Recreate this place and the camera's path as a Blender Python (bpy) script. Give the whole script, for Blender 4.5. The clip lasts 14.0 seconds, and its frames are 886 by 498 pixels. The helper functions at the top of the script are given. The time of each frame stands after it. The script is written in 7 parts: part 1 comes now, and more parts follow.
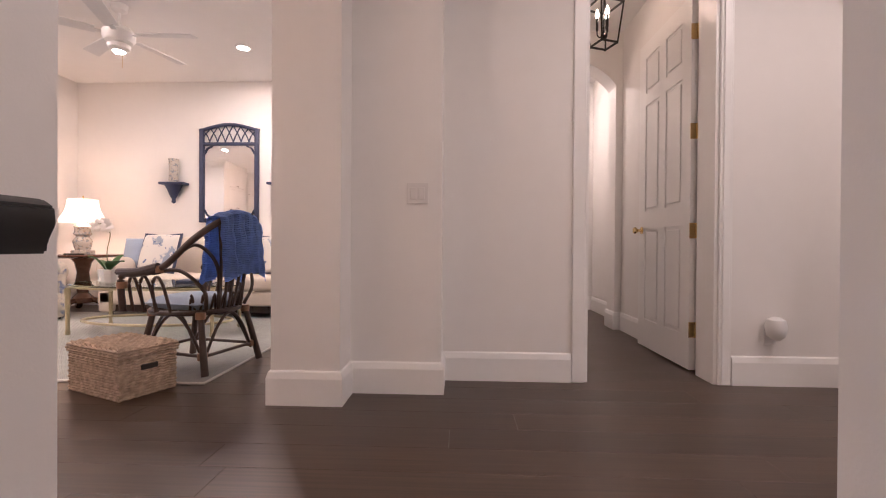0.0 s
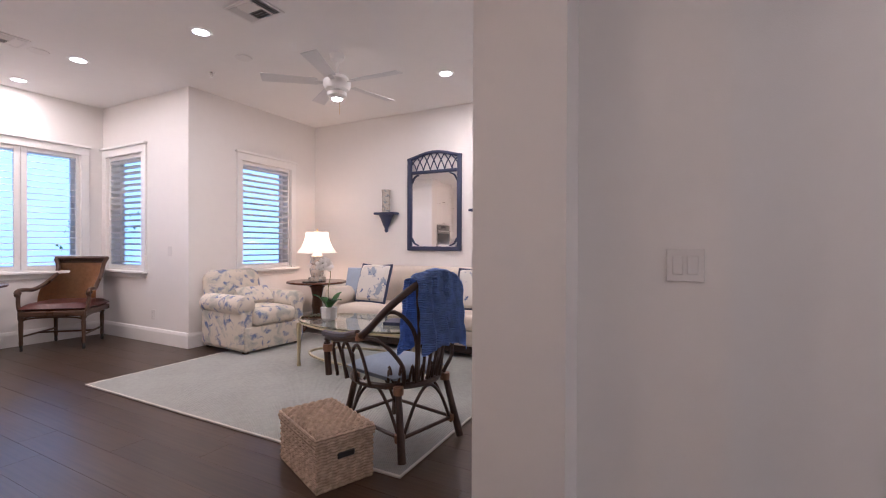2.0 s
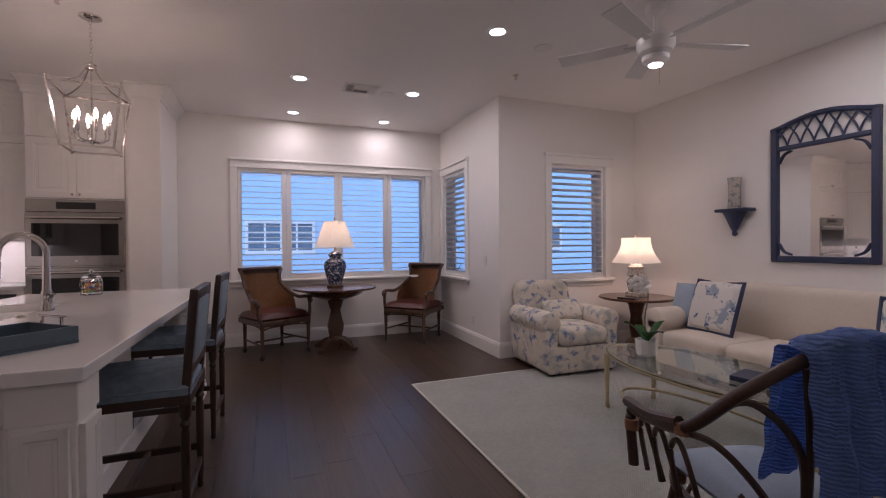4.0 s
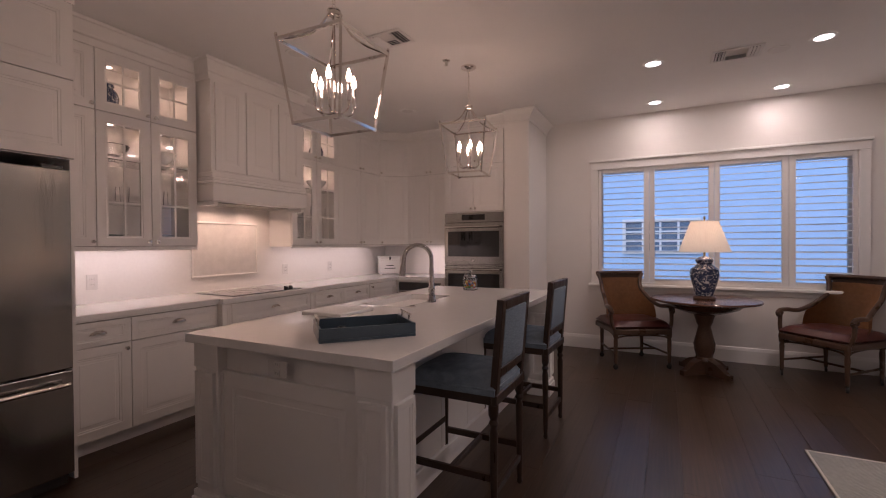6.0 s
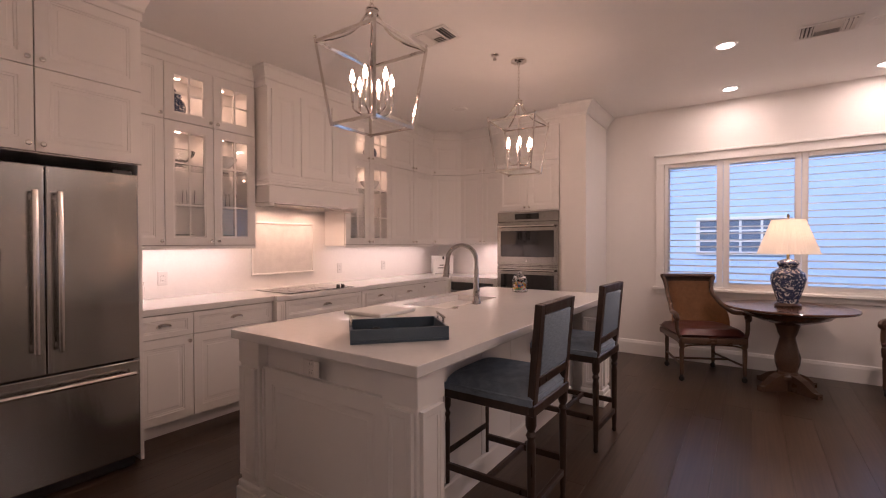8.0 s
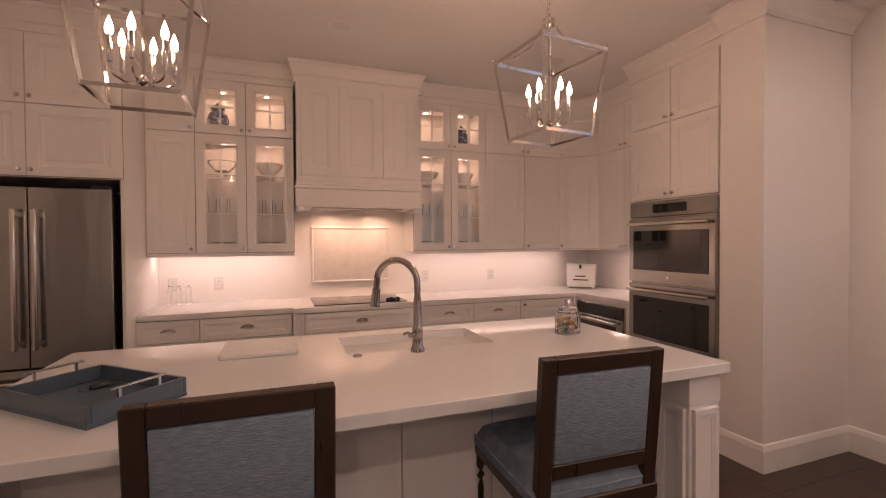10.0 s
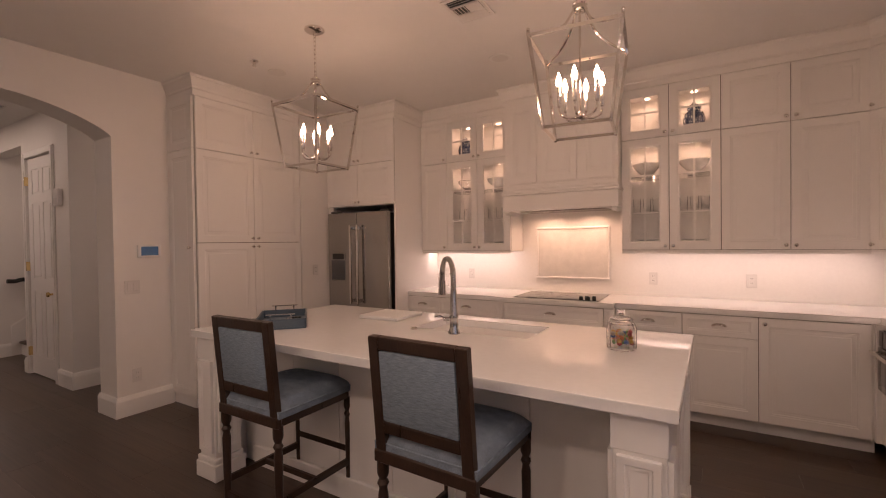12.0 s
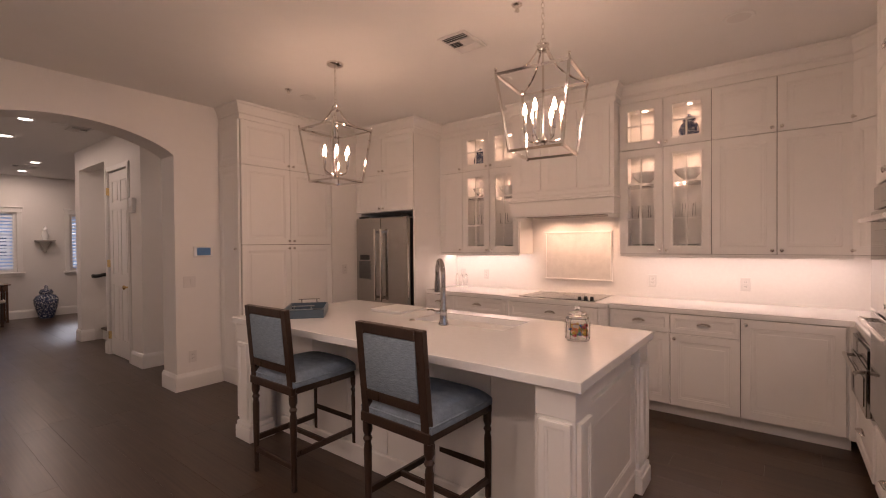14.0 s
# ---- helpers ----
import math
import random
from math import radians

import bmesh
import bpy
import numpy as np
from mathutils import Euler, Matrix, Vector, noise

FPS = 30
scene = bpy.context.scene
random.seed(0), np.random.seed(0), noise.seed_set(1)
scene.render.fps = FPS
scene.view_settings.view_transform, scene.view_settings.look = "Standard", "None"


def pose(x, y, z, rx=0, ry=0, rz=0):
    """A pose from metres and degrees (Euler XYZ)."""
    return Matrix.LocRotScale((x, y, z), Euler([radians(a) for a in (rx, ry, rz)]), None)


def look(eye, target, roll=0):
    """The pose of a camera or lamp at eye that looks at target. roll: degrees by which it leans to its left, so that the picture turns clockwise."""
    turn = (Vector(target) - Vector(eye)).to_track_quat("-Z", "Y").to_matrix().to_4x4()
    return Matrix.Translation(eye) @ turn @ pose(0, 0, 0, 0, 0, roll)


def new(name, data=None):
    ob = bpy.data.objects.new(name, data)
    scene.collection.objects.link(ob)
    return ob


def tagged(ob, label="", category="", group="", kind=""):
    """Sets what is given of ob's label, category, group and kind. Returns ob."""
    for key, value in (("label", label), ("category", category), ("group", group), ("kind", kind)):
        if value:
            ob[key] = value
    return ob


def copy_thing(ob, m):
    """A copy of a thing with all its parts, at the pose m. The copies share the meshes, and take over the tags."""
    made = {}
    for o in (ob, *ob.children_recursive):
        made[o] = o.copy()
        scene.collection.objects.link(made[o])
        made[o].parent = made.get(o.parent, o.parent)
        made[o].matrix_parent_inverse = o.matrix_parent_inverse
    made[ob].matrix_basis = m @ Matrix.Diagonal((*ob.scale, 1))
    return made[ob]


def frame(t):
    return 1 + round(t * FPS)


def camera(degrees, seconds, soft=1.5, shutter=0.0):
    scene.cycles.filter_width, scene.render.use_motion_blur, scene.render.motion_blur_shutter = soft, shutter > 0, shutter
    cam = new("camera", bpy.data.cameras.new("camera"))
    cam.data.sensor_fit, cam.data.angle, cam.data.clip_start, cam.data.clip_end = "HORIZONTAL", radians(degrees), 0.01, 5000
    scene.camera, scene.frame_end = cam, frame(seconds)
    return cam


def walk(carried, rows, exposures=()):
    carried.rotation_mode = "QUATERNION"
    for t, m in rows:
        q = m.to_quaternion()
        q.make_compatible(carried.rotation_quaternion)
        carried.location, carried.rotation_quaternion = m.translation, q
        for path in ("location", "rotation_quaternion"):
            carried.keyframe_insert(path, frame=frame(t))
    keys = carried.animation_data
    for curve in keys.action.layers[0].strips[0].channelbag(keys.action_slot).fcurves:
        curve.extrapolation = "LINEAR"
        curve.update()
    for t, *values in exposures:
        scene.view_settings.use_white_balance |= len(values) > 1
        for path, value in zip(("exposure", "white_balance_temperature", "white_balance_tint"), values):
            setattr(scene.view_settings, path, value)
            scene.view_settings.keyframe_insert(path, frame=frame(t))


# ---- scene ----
cam = camera(90.5, 14.0, soft=1.1)
PATH = [
    (0, (-0.239, 0.47, 0.802), (-0.318, 2.468, 0.790), 0.4),
    (0.5, (-0.262, 0.616, 0.881), (-0.335, 2.614, 0.879), 0.4),
    (1, (-0.337, 0.778, 0.974), (-0.466, 2.774, 0.966), 0.4),
    (1.5, (-0.412, 0.94, 1.067), (-0.888, 2.883, 1.057), 0.4),
    (1.8, (-0.469, 1.046, 1.121), (-1.232, 2.895, 1.106), 0.3),
    (2, (-0.511, 1.103, 1.152), (-1.439, 2.875, 1.138), 0.2),
    (4.3, (-1.048, 1.827, 1.279), (-2.993, 2.294, 1.261), -0.5),
    (4.5, (-1.107, 1.869, 1.289), (-3.089, 2.137, 1.272), -0.5),
    (5, (-1.191, 1.96, 1.324), (-3.18, 1.751, 1.302), -0.4),
    (5.5, (-1.206, 2.051, 1.352), (-3.103, 1.418, 1.326), -0.4),
    (6, (-1.206, 2.128, 1.344), (-2.989, 1.222, 1.323), -0.4),
    (6.5, (-1.21, 2.162, 1.333), (-2.909, 1.108, 1.318), -0.4),
    (7, (-1.215, 2.183, 1.34), (-2.874, 1.067, 1.322), -0.4),
    (7.5, (-1.22, 2.185, 1.337), (-2.871, 1.056, 1.318), -0.3),
    (8, (-1.338, 2.2, 1.352), (-2.975, 1.052, 1.328), -0.2),
    (8.2, (-1.467, 2.218, 1.369), (-3.065, 1.015, 1.334), -0.3),
    (10.3, (-3.84, 2.593, 1.426), (-4.294, 0.646, 1.392), -0.2),
    (10.5, (-4.057, 2.631, 1.423), (-4.345, 0.652, 1.387), -0.2),
    (11, (-4.565, 2.682, 1.415), (-4.418, 0.688, 1.382), -0.5),
    (11.3, (-4.88, 2.705, 1.425), (-4.4, 0.764, 1.39), -0.6),
    (11.5, (-5.004, 2.737, 1.435), (-4.32, 0.858, 1.404), -0.6),
    (12, (-5.337, 2.73, 1.437), (-4.292, 1.025, 1.406), -0.8),
    (12.5, (-5.565, 2.728, 1.442), (-4.362, 1.131, 1.419), -0.7),
    (13, (-5.738, 2.783, 1.452), (-4.517, 1.199, 1.424), -0.6),
    (13.5, (-5.804, 2.84, 1.454), (-4.584, 1.255, 1.431), -0.5),
    (14, (-5.857, 2.887, 1.457), (-4.64, 1.3, 1.432), -0.5),
]
walk(cam, [(t, look(eye, target, roll)) for t, eye, target, roll in PATH],
     exposures=[(0.0, 1.7, 5350, 17), (1.0, 1.68, 5350, 16), (1.5, 1.5, 5200, 15), (2.0, 1.25, 4850, 13), (4.3, -0.08, 4900, 15), (5.0, -0.32, 5030, 15),
                (6.5, 0.15, 5500, 20), (8.0, 0.48, 5750, 23), (10.5, 0.3, 6350, 24), (11.0, 0.3, 6350, 24),
                (12.0, 0.42, 6250, 21), (14.0, 0.58, 6080, 20)])

# ---- light ----
CEIL = 2.915
world = bpy.data.worlds.new("sky")
world.use_nodes = True
scene.world = world
wn = world.node_tree.nodes
sky = wn.new("ShaderNodeTexSky")
sky.sky_type, sky.sun_disc, sky.sun_elevation, sky.sun_rotation = "NISHITA", False, radians(28), radians(112)
sky.ozone_density = 6.0
world.node_tree.links.new(sky.outputs[0], wn["Background"].inputs[0])
wn["Background"].inputs[1].default_value = 0.15
sun = new("sun", bpy.data.lights.new("sun", "SUN"))
sun.data.energy, sun.data.angle, sun.data.color = 1.7, radians(12), (0.94, 0.97, 1.0)
sun.matrix_world = look((20, -8, 11.5), (0, 0, 0))
WARM = (1.0, 0.60, 0.36)


def lamp(name, kind, where, watts, size=0.1, color=WARM, aim=None, size_y=None):
    d = bpy.data.lights.new(name, kind)
    d.energy, d.color = watts, color
    ob = new(name, d)
    ob.matrix_world = look(where, aim) if aim else Matrix.Translation(where)
    if kind == "AREA":
        d.shape = "RECTANGLE" if size_y else "DISK"
        d.size = size
        if size_y:
            d.size_y = size_y
    else:
        d.shadow_soft_size = size
    return ob


COOL = (1.0, 0.74, 0.55)
SOFT = (1.0, 0.72, 0.56)
DOWNLIGHTS = [(-5.49, 2.03), (-5.55, 3.21), (-6.68, 2.02), (-6.73, 3.17), (-3.98, 3.4), (-2.58, 5.1)]
FRONT_LIGHTS = [(2.16, 1.79), (4.32, 1.14), (5.62, 1.10)]
for x, y in DOWNLIGHTS:
    lamp("downlight_lamp", "AREA", (x, y, CEIL - 0.008), 12.0 if x > -5 else 6.0 if x > -6 else 4.2, 0.12, COOL, (x, y, 0))
for x, y in FRONT_LIGHTS:
    lamp("downlight_lamp", "AREA", (x, y, CEIL - 0.008), 6.5, 0.12, COOL, (x, y, 0))
PENDANTS = [(-3.008, 0.583), (-4.80, 0.569)]
lamp("table_lamp_bulb", "POINT", (-6.47, 2.48, 1.42), 3, 0.05)
lamp("side_lamp_bulb", "POINT", (-4.75, 5.55, 1.2), 7, 0.05)
lamp("under_cabinet_lamp", "AREA", (-3.03, -1.60, 1.325), 1.8, 1.05, SOFT, (-3.03, -1.70, 0.9), 0.04)
lamp("under_cabinet_lamp", "AREA", (-5.55, -1.58, 1.325), 2.5, 1.7, SOFT, (-5.55, -1.62, 0.9), 0.04)
lamp("under_cabinet_lamp", "AREA", (-6.72, -0.8, 1.325), 2.2, 0.04, SOFT, (-6.80, -0.8, 0.9), 0.6)
for x in (-3.93, -4.33):
    lamp("hood_lamp", "AREA", (x, -1.55, 1.71), 1.5, 0.06, WARM, (x, -1.66, 1.0)).data.spread = radians(150)
for x in (-3.03, -3.39, -4.84, -5.21):
    for z in (2.265, 2.695):
        lamp("cabinet_lamp", "AREA", (x, -1.62, z), 0.45, 0.05, WARM, (x, -1.62, 1.3))
lamp("hall_lamp", "AREA", (0.955, 1.79, CEIL - 0.008), 4.0, 0.12, COOL, (0.955, 1.79, 0))
# unseen lamp, added to lighten the dark stair opening
lamp("stair_fill", "AREA", (2.05, -0.6, CEIL - 0.008), 4.0, 0.12, COOL, (2.05, -0.6, 0))
# extra lamp out of view, added to fill the back hall
lamp("back_hall_fill", "AREA", (0.7, 5.5, CEIL - 0.008), 5.5, 0.12, COOL, (0.7, 5.5, 0))
# added light with no known fixture, brightens the landing walls
lamp("stairwell_fill", "AREA", (-0.32, -0.55, CEIL - 0.008), 4.0, 0.12, COOL, (-0.32, -0.55, 0))

# ---- materials ----


def material(name, color, rough=0.5, metal=0.0, scale=0.0, vary=0.06, bump=0.0, bscale=60.0, coat=0.0, stretch=(1, 1, 1), spec=0.5, rvary=0.0):
    """A surface with soft colour variation at two scales, fine relief and uneven gloss."""
    m = bpy.data.materials.new(name)
    m.use_nodes = True
    nt = m.node_tree
    n, l = nt.nodes, nt.links
    b = n["Principled BSDF"]
    b.inputs["Roughness"].default_value = rough
    b.inputs["Metallic"].default_value = metal
    b.inputs["Coat Weight"].default_value = coat
    b.inputs["Specular IOR Level"].default_value = spec
    tc = n.new("ShaderNodeTexCoord")
    mp = n.new("ShaderNodeMapping")
    mp.inputs["Scale"].default_value = stretch
    l.new(tc.outputs["Object"], mp.inputs[0])
    b.inputs["Base Color"].default_value = (*color, 1)
    if scale:
        big = n.new("ShaderNodeTexNoise")
        big.inputs["Scale"].default_value = scale
        big.inputs["Detail"].default_value = 6
        small = n.new("ShaderNodeTexNoise")
        small.inputs["Scale"].default_value = scale * 14
        small.inputs["Detail"].default_value = 4
        l.new(mp.outputs[0], big.inputs[0])
        l.new(mp.outputs[0], small.inputs[0])
        add = n.new("ShaderNodeMath")
        add.operation = "ADD"
        l.new(big.outputs[0], add.inputs[0])
        l.new(small.outputs[0], add.inputs[1])
        ramp = n.new("ShaderNodeMapRange")
        ramp.inputs[1].default_value, ramp.inputs[2].default_value = 0.6, 1.4
        ramp.inputs[3].default_value, ramp.inputs[4].default_value = 1 - vary, 1 + vary
        l.new(add.outputs[0], ramp.inputs[0])
        mix = n.new("ShaderNodeVectorMath")
        mix.operation = "SCALE"
        mix.inputs[0].default_value = color
        l.new(ramp.outputs[0], mix.inputs["Scale"])
        l.new(mix.outputs[0], b.inputs["Base Color"])
        if rvary:
            rr = n.new("ShaderNodeMapRange")
            rr.inputs[1].default_value, rr.inputs[2].default_value = 0.3, 0.7
            rr.inputs[3].default_value, rr.inputs[4].default_value = max(0.02, rough - rvary), rough + rvary
            l.new(big.outputs[0], rr.inputs[0])
            l.new(rr.outputs[0], b.inputs["Roughness"])
    if bump:
        t = n.new("ShaderNodeTexNoise")
        t.inputs["Scale"].default_value = bscale
        t.inputs["Detail"].default_value = 5
        l.new(mp.outputs[0], t.inputs[0])
        bp = n.new("ShaderNodeBump")
        bp.inputs["Strength"].default_value = bump
        bp.inputs["Distance"].default_value = 0.004
        l.new(t.outputs[0], bp.inputs["Height"])
        l.new(bp.outputs[0], b.inputs["Normal"])
    return m


def glass(name, color=(1, 1, 1), rough=0.0):
    m = bpy.data.materials.new(name)
    m.use_nodes = True
    b = m.node_tree.nodes["Principled BSDF"]
    b.inputs["Base Color"].default_value = (*color, 1)
    b.inputs["Transmission Weight"].default_value = 1
    b.inputs["Roughness"].default_value = rough
    b.inputs["IOR"].default_value = 1.45
    return m


def glow(name, color, strength, base=(0.9, 0.9, 0.9)):
    m = bpy.data.materials.new(name)
    m.use_nodes = True
    b = m.node_tree.nodes["Principled BSDF"]
    b.inputs["Base Color"].default_value = (*base, 1)
    b.inputs["Emission Color"].default_value = (*color, 1)
    b.inputs["Emission Strength"].default_value = strength
    return m


def nodes_of(m):
    return m.node_tree.nodes, m.node_tree.links, m.node_tree.nodes["Principled BSDF"]


WALL = material("wall_paint", (0.80, 0.775, 0.745), 0.6, scale=0.8, vary=0.015, bump=0.12, bscale=220)
CEILING = material("ceiling_paint", (0.80, 0.785, 0.765), 0.75, scale=0.7, vary=0.015, bump=0.12, bscale=180)
TRIM = material("trim_gloss_paint", (0.83, 0.815, 0.79), 0.35, scale=1.5, vary=0.015, bump=0.05, bscale=90)
CABINET = material("cabinet_lacquer", (0.81, 0.79, 0.765), 0.38, scale=1.2, vary=0.012, bump=0.03, bscale=70)
QUARTZ = material("white_quartz", (0.82, 0.81, 0.795), 0.07, scale=2.2, vary=0.035)
SPLASH = material("backsplash", (0.82, 0.79, 0.76), 0.3, scale=3, vary=0.03, bump=0.05, bscale=40)
STEEL = material("brushed_steel", (0.40, 0.39, 0.37), 0.19, 1.0, scale=9, vary=0.04, bump=0.8, bscale=5, stretch=(1, 1, 0.14), rvary=0.02)
DARKSTEEL = material("dark_steel_recess", (0.16, 0.16, 0.16), 0.35, 0.8, scale=4, vary=0.1)
FAUCET = material("brushed_nickel", (0.50, 0.47, 0.44), 0.10, 1.0, scale=9, vary=0.05)
CHROME = material("polished_nickel", (0.76, 0.72, 0.68), 0.09, 1.0, scale=9, vary=0.03)
SATIN = material("satin_nickel", (0.74, 0.71, 0.67), 0.22, 1.0, scale=9, vary=0.04)
BRASS = material("polished_brass", (0.78, 0.58, 0.28), 0.18, 1.0, scale=9, vary=0.05)
BLACKGLASS = material("black_glass", (0.012, 0.012, 0.013), 0.05, scale=3, vary=0.1, coat=0.5)
BLACK = material("black_plastic", (0.02, 0.02, 0.02), 0.35, scale=5, vary=0.1)
IRON = material("black_iron", (0.025, 0.023, 0.022), 0.45, 0.6, scale=10, vary=0.2)
DARKWOOD = material("dark_walnut", (0.036, 0.019, 0.012), 0.35, scale=5, vary=0.35, bump=0.2, bscale=25, stretch=(6, 6, 0.8), rvary=0.08)
REDWOOD = material("mahogany", (0.10, 0.048, 0.030), 0.25, scale=4, vary=0.3, bump=0.08, bscale=25, stretch=(1, 6, 6), coat=0.3)
RATTAN = material("dark_rattan", (0.060, 0.036, 0.027), 0.4, scale=7, vary=0.35, bump=0.25, bscale=50)
RATTAN_TIE = material("rattan_binding", (0.26, 0.14, 0.08), 0.5, scale=20, vary=0.3, bump=0.3, bscale=120)
WHITE = material("white_plastic", (0.8, 0.79, 0.77), 0.35, scale=3, vary=0.01)
PLATE = material("switch_plate_ivory", (0.71, 0.685, 0.66), 0.4, scale=3, vary=0.01)
FAINT = material("ceiling_device_white", (0.74, 0.72, 0.70), 0.5, scale=3, vary=0.02)
GLASS = glass("clear_glass")
PANE = glass("window_pane")
GREEN_GLASS = glass("table_glass", (0.86, 0.95, 0.92))
BULB = glow("candle_bulb", (1.0, 0.62, 0.38), 130)
SMALL_BULB = glow("lantern_bulb", (1.0, 0.66, 0.42), 40)
LENS = glow("downlight_lens", (1.0, 0.86, 0.7), 6)
MIRROR = material("mirror_silver", (0.92, 0.92, 0.92), 0.02, 1.0)
NAVY = material("navy_lacquer", (0.028, 0.037, 0.085), 0.4, scale=8, vary=0.2, bump=0.1, bscale=60)
CREAM = material("cream_upholstery", (0.62, 0.55, 0.47), 0.85, scale=3, vary=0.05, bump=0.35, bscale=500)


def wave_bump(m, scale, strength, direction="X", distort=1.0, dist=0.003):
    n, l, b = nodes_of(m)
    tc = n.new("ShaderNodeTexCoord")
    w = n.new("ShaderNodeTexWave")
    w.bands_direction = direction
    w.inputs["Scale"].default_value = scale
    w.inputs["Distortion"].default_value = distort
    bp = n.new("ShaderNodeBump")
    bp.inputs["Strength"].default_value = strength
    bp.inputs["Distance"].default_value = dist
    l.new(tc.outputs["Object"], w.inputs[0])
    l.new(w.outputs["Fac"], bp.inputs["Height"])
    l.new(bp.outputs[0], b.inputs["Normal"])
    return m


BLUE_TWEED = material("blue_grey_ribbed_fabric", (0.21, 0.265, 0.325), 0.85, scale=9, vary=0.45, bump=0.8, bscale=14, stretch=(4, 4, 26))
BLUE_SEAT = material("blue_grey_seat_fabric", (0.20, 0.25, 0.31), 0.8, scale=20, vary=0.4, bump=0.6, bscale=350)
THROW = wave_bump(material("blue_knit_wool", (0.23, 0.35, 0.74), 0.9, scale=20, vary=0.3), 26, 0.7, "Z", 6.0, 0.010)
CUSHION_BLUE = material("pale_blue_cushion", (0.32, 0.38, 0.48), 0.85, scale=6, vary=0.1, bump=0.3, bscale=300)
LEATHER = material("burgundy_leather", (0.075, 0.022, 0.017), 0.35, scale=5, vary=0.3, bump=0.25, bscale=90, rvary=0.08)
CANE = wave_bump(material("woven_cane", (0.33, 0.165, 0.07), 0.5, scale=30, vary=0.25), 90, 0.5, "Z", 0.5, 0.002)
CHAIRWOOD = material("carved_brown_wood", (0.078, 0.043, 0.026), 0.32, scale=6, vary=0.35, bump=0.15, bscale=30, rvary=0.08)
TRAY = material("blue_lacquer_tray", (0.085, 0.12, 0.155), 0.3, scale=10, vary=0.15, bump=0.1, bscale=80)
SHADE = glow("pleated_shade", (1.0, 0.78, 0.56), 0.16, (0.72, 0.66, 0.58))
LEAF = material("orchid_leaf", (0.05, 0.14, 0.03), 0.35, scale=12, vary=0.3)
STEM = material("orchid_stem", (0.10, 0.11, 0.04), 0.6, scale=20, vary=0.2)
PETAL = material("white_petal", (0.8, 0.78, 0.76), 0.6, scale=20, vary=0.05)
CELADON = material("pale_green_china", (0.52, 0.60, 0.54), 0.2, scale=8, vary=0.05)
POT = material("white_ceramic", (0.75, 0.75, 0.74), 0.2, scale=8, vary=0.05, bump=0.3, bscale=25)
GRASS_GREEN = material("outdoor_green", (0.06, 0.10, 0.05), 0.9, scale=3, vary=0.4)
# white stucco, with the blue of the daylight put into its colour
STUCCO = material("daylight_tinted_stucco", (0.52, 0.66, 0.85), 0.8, scale=2, vary=0.05, bump=0.3, bscale=60)
DARKPANE = material("dark_window", (0.16, 0.20, 0.26), 0.1, scale=2, vary=0.2)
TILE_ROOF = material("grey_roof", (0.25, 0.24, 0.23), 0.8, scale=4, vary=0.2)


def wood_floor():
    m = material("engineered_oak", (0.07, 0.04, 0.026), 0.3, spec=0.6)
    n, l, b = nodes_of(m)
    tc = n.new("ShaderNodeTexCoord")
    geo = n.new("ShaderNodeNewGeometry")
    info = n.new("ShaderNodeObjectInfo")
    add = n.new("ShaderNodeVectorMath")
    l.new(geo.outputs["Position"], add.inputs[0])
    sc = n.new("ShaderNodeMath")
    sc.operation = "MULTIPLY"
    sc.inputs[1].default_value = 37.0
    l.new(info.outputs["Random"], sc.inputs[0])
    l.new(sc.outputs[0], add.inputs[1])
    mp = n.new("ShaderNodeMapping")
    mp.inputs["Scale"].default_value = (0.6, 26, 26)
    l.new(add.outputs[0], mp.inputs[0])
    grain = n.new("ShaderNodeTexNoise")
    grain.inputs["Scale"].default_value = 3.0
    grain.inputs["Detail"].default_value = 3.5
    grain.inputs["Distortion"].default_value = 0.25
    l.new(mp.outputs[0], grain.inputs[0])
    cloud = n.new("ShaderNodeTexNoise")
    cloud.inputs["Scale"].default_value = 2.2
    l.new(add.outputs[0], cloud.inputs[0])
    ramp = n.new("ShaderNodeValToRGB")
    ramp.color_ramp.elements[0].position, ramp.color_ramp.elements[0].color = 0.25, (0.032, 0.018, 0.0105, 1)
    ramp.color_ramp.elements[1].position, ramp.color_ramp.elements[1].color = 0.78, (0.074, 0.043, 0.0255, 1)
    l.new(grain.outputs[0], ramp.inputs[0])
    tone = n.new("ShaderNodeMapRange")
    tone.inputs[3].default_value, tone.inputs[4].default_value = 0.84, 1.16
    l.new(info.outputs["Random"], tone.inputs[0])
    mul = n.new("ShaderNodeVectorMath")
    mul.operation = "SCALE"
    l.new(ramp.outputs[0], mul.inputs[0])
    l.new(tone.outputs[0], mul.inputs["Scale"])
    l.new(mul.outputs[0], b.inputs["Base Color"])
    rr = n.new("ShaderNodeMapRange")
    rr.inputs[1].default_value, rr.inputs[2].default_value, rr.inputs[3].default_value, rr.inputs[4].default_value = 0.3, 0.7, 0.30, 0.34
    l.new(cloud.outputs[0], rr.inputs[0])
    l.new(rr.outputs[0], b.inputs["Roughness"])
    return m


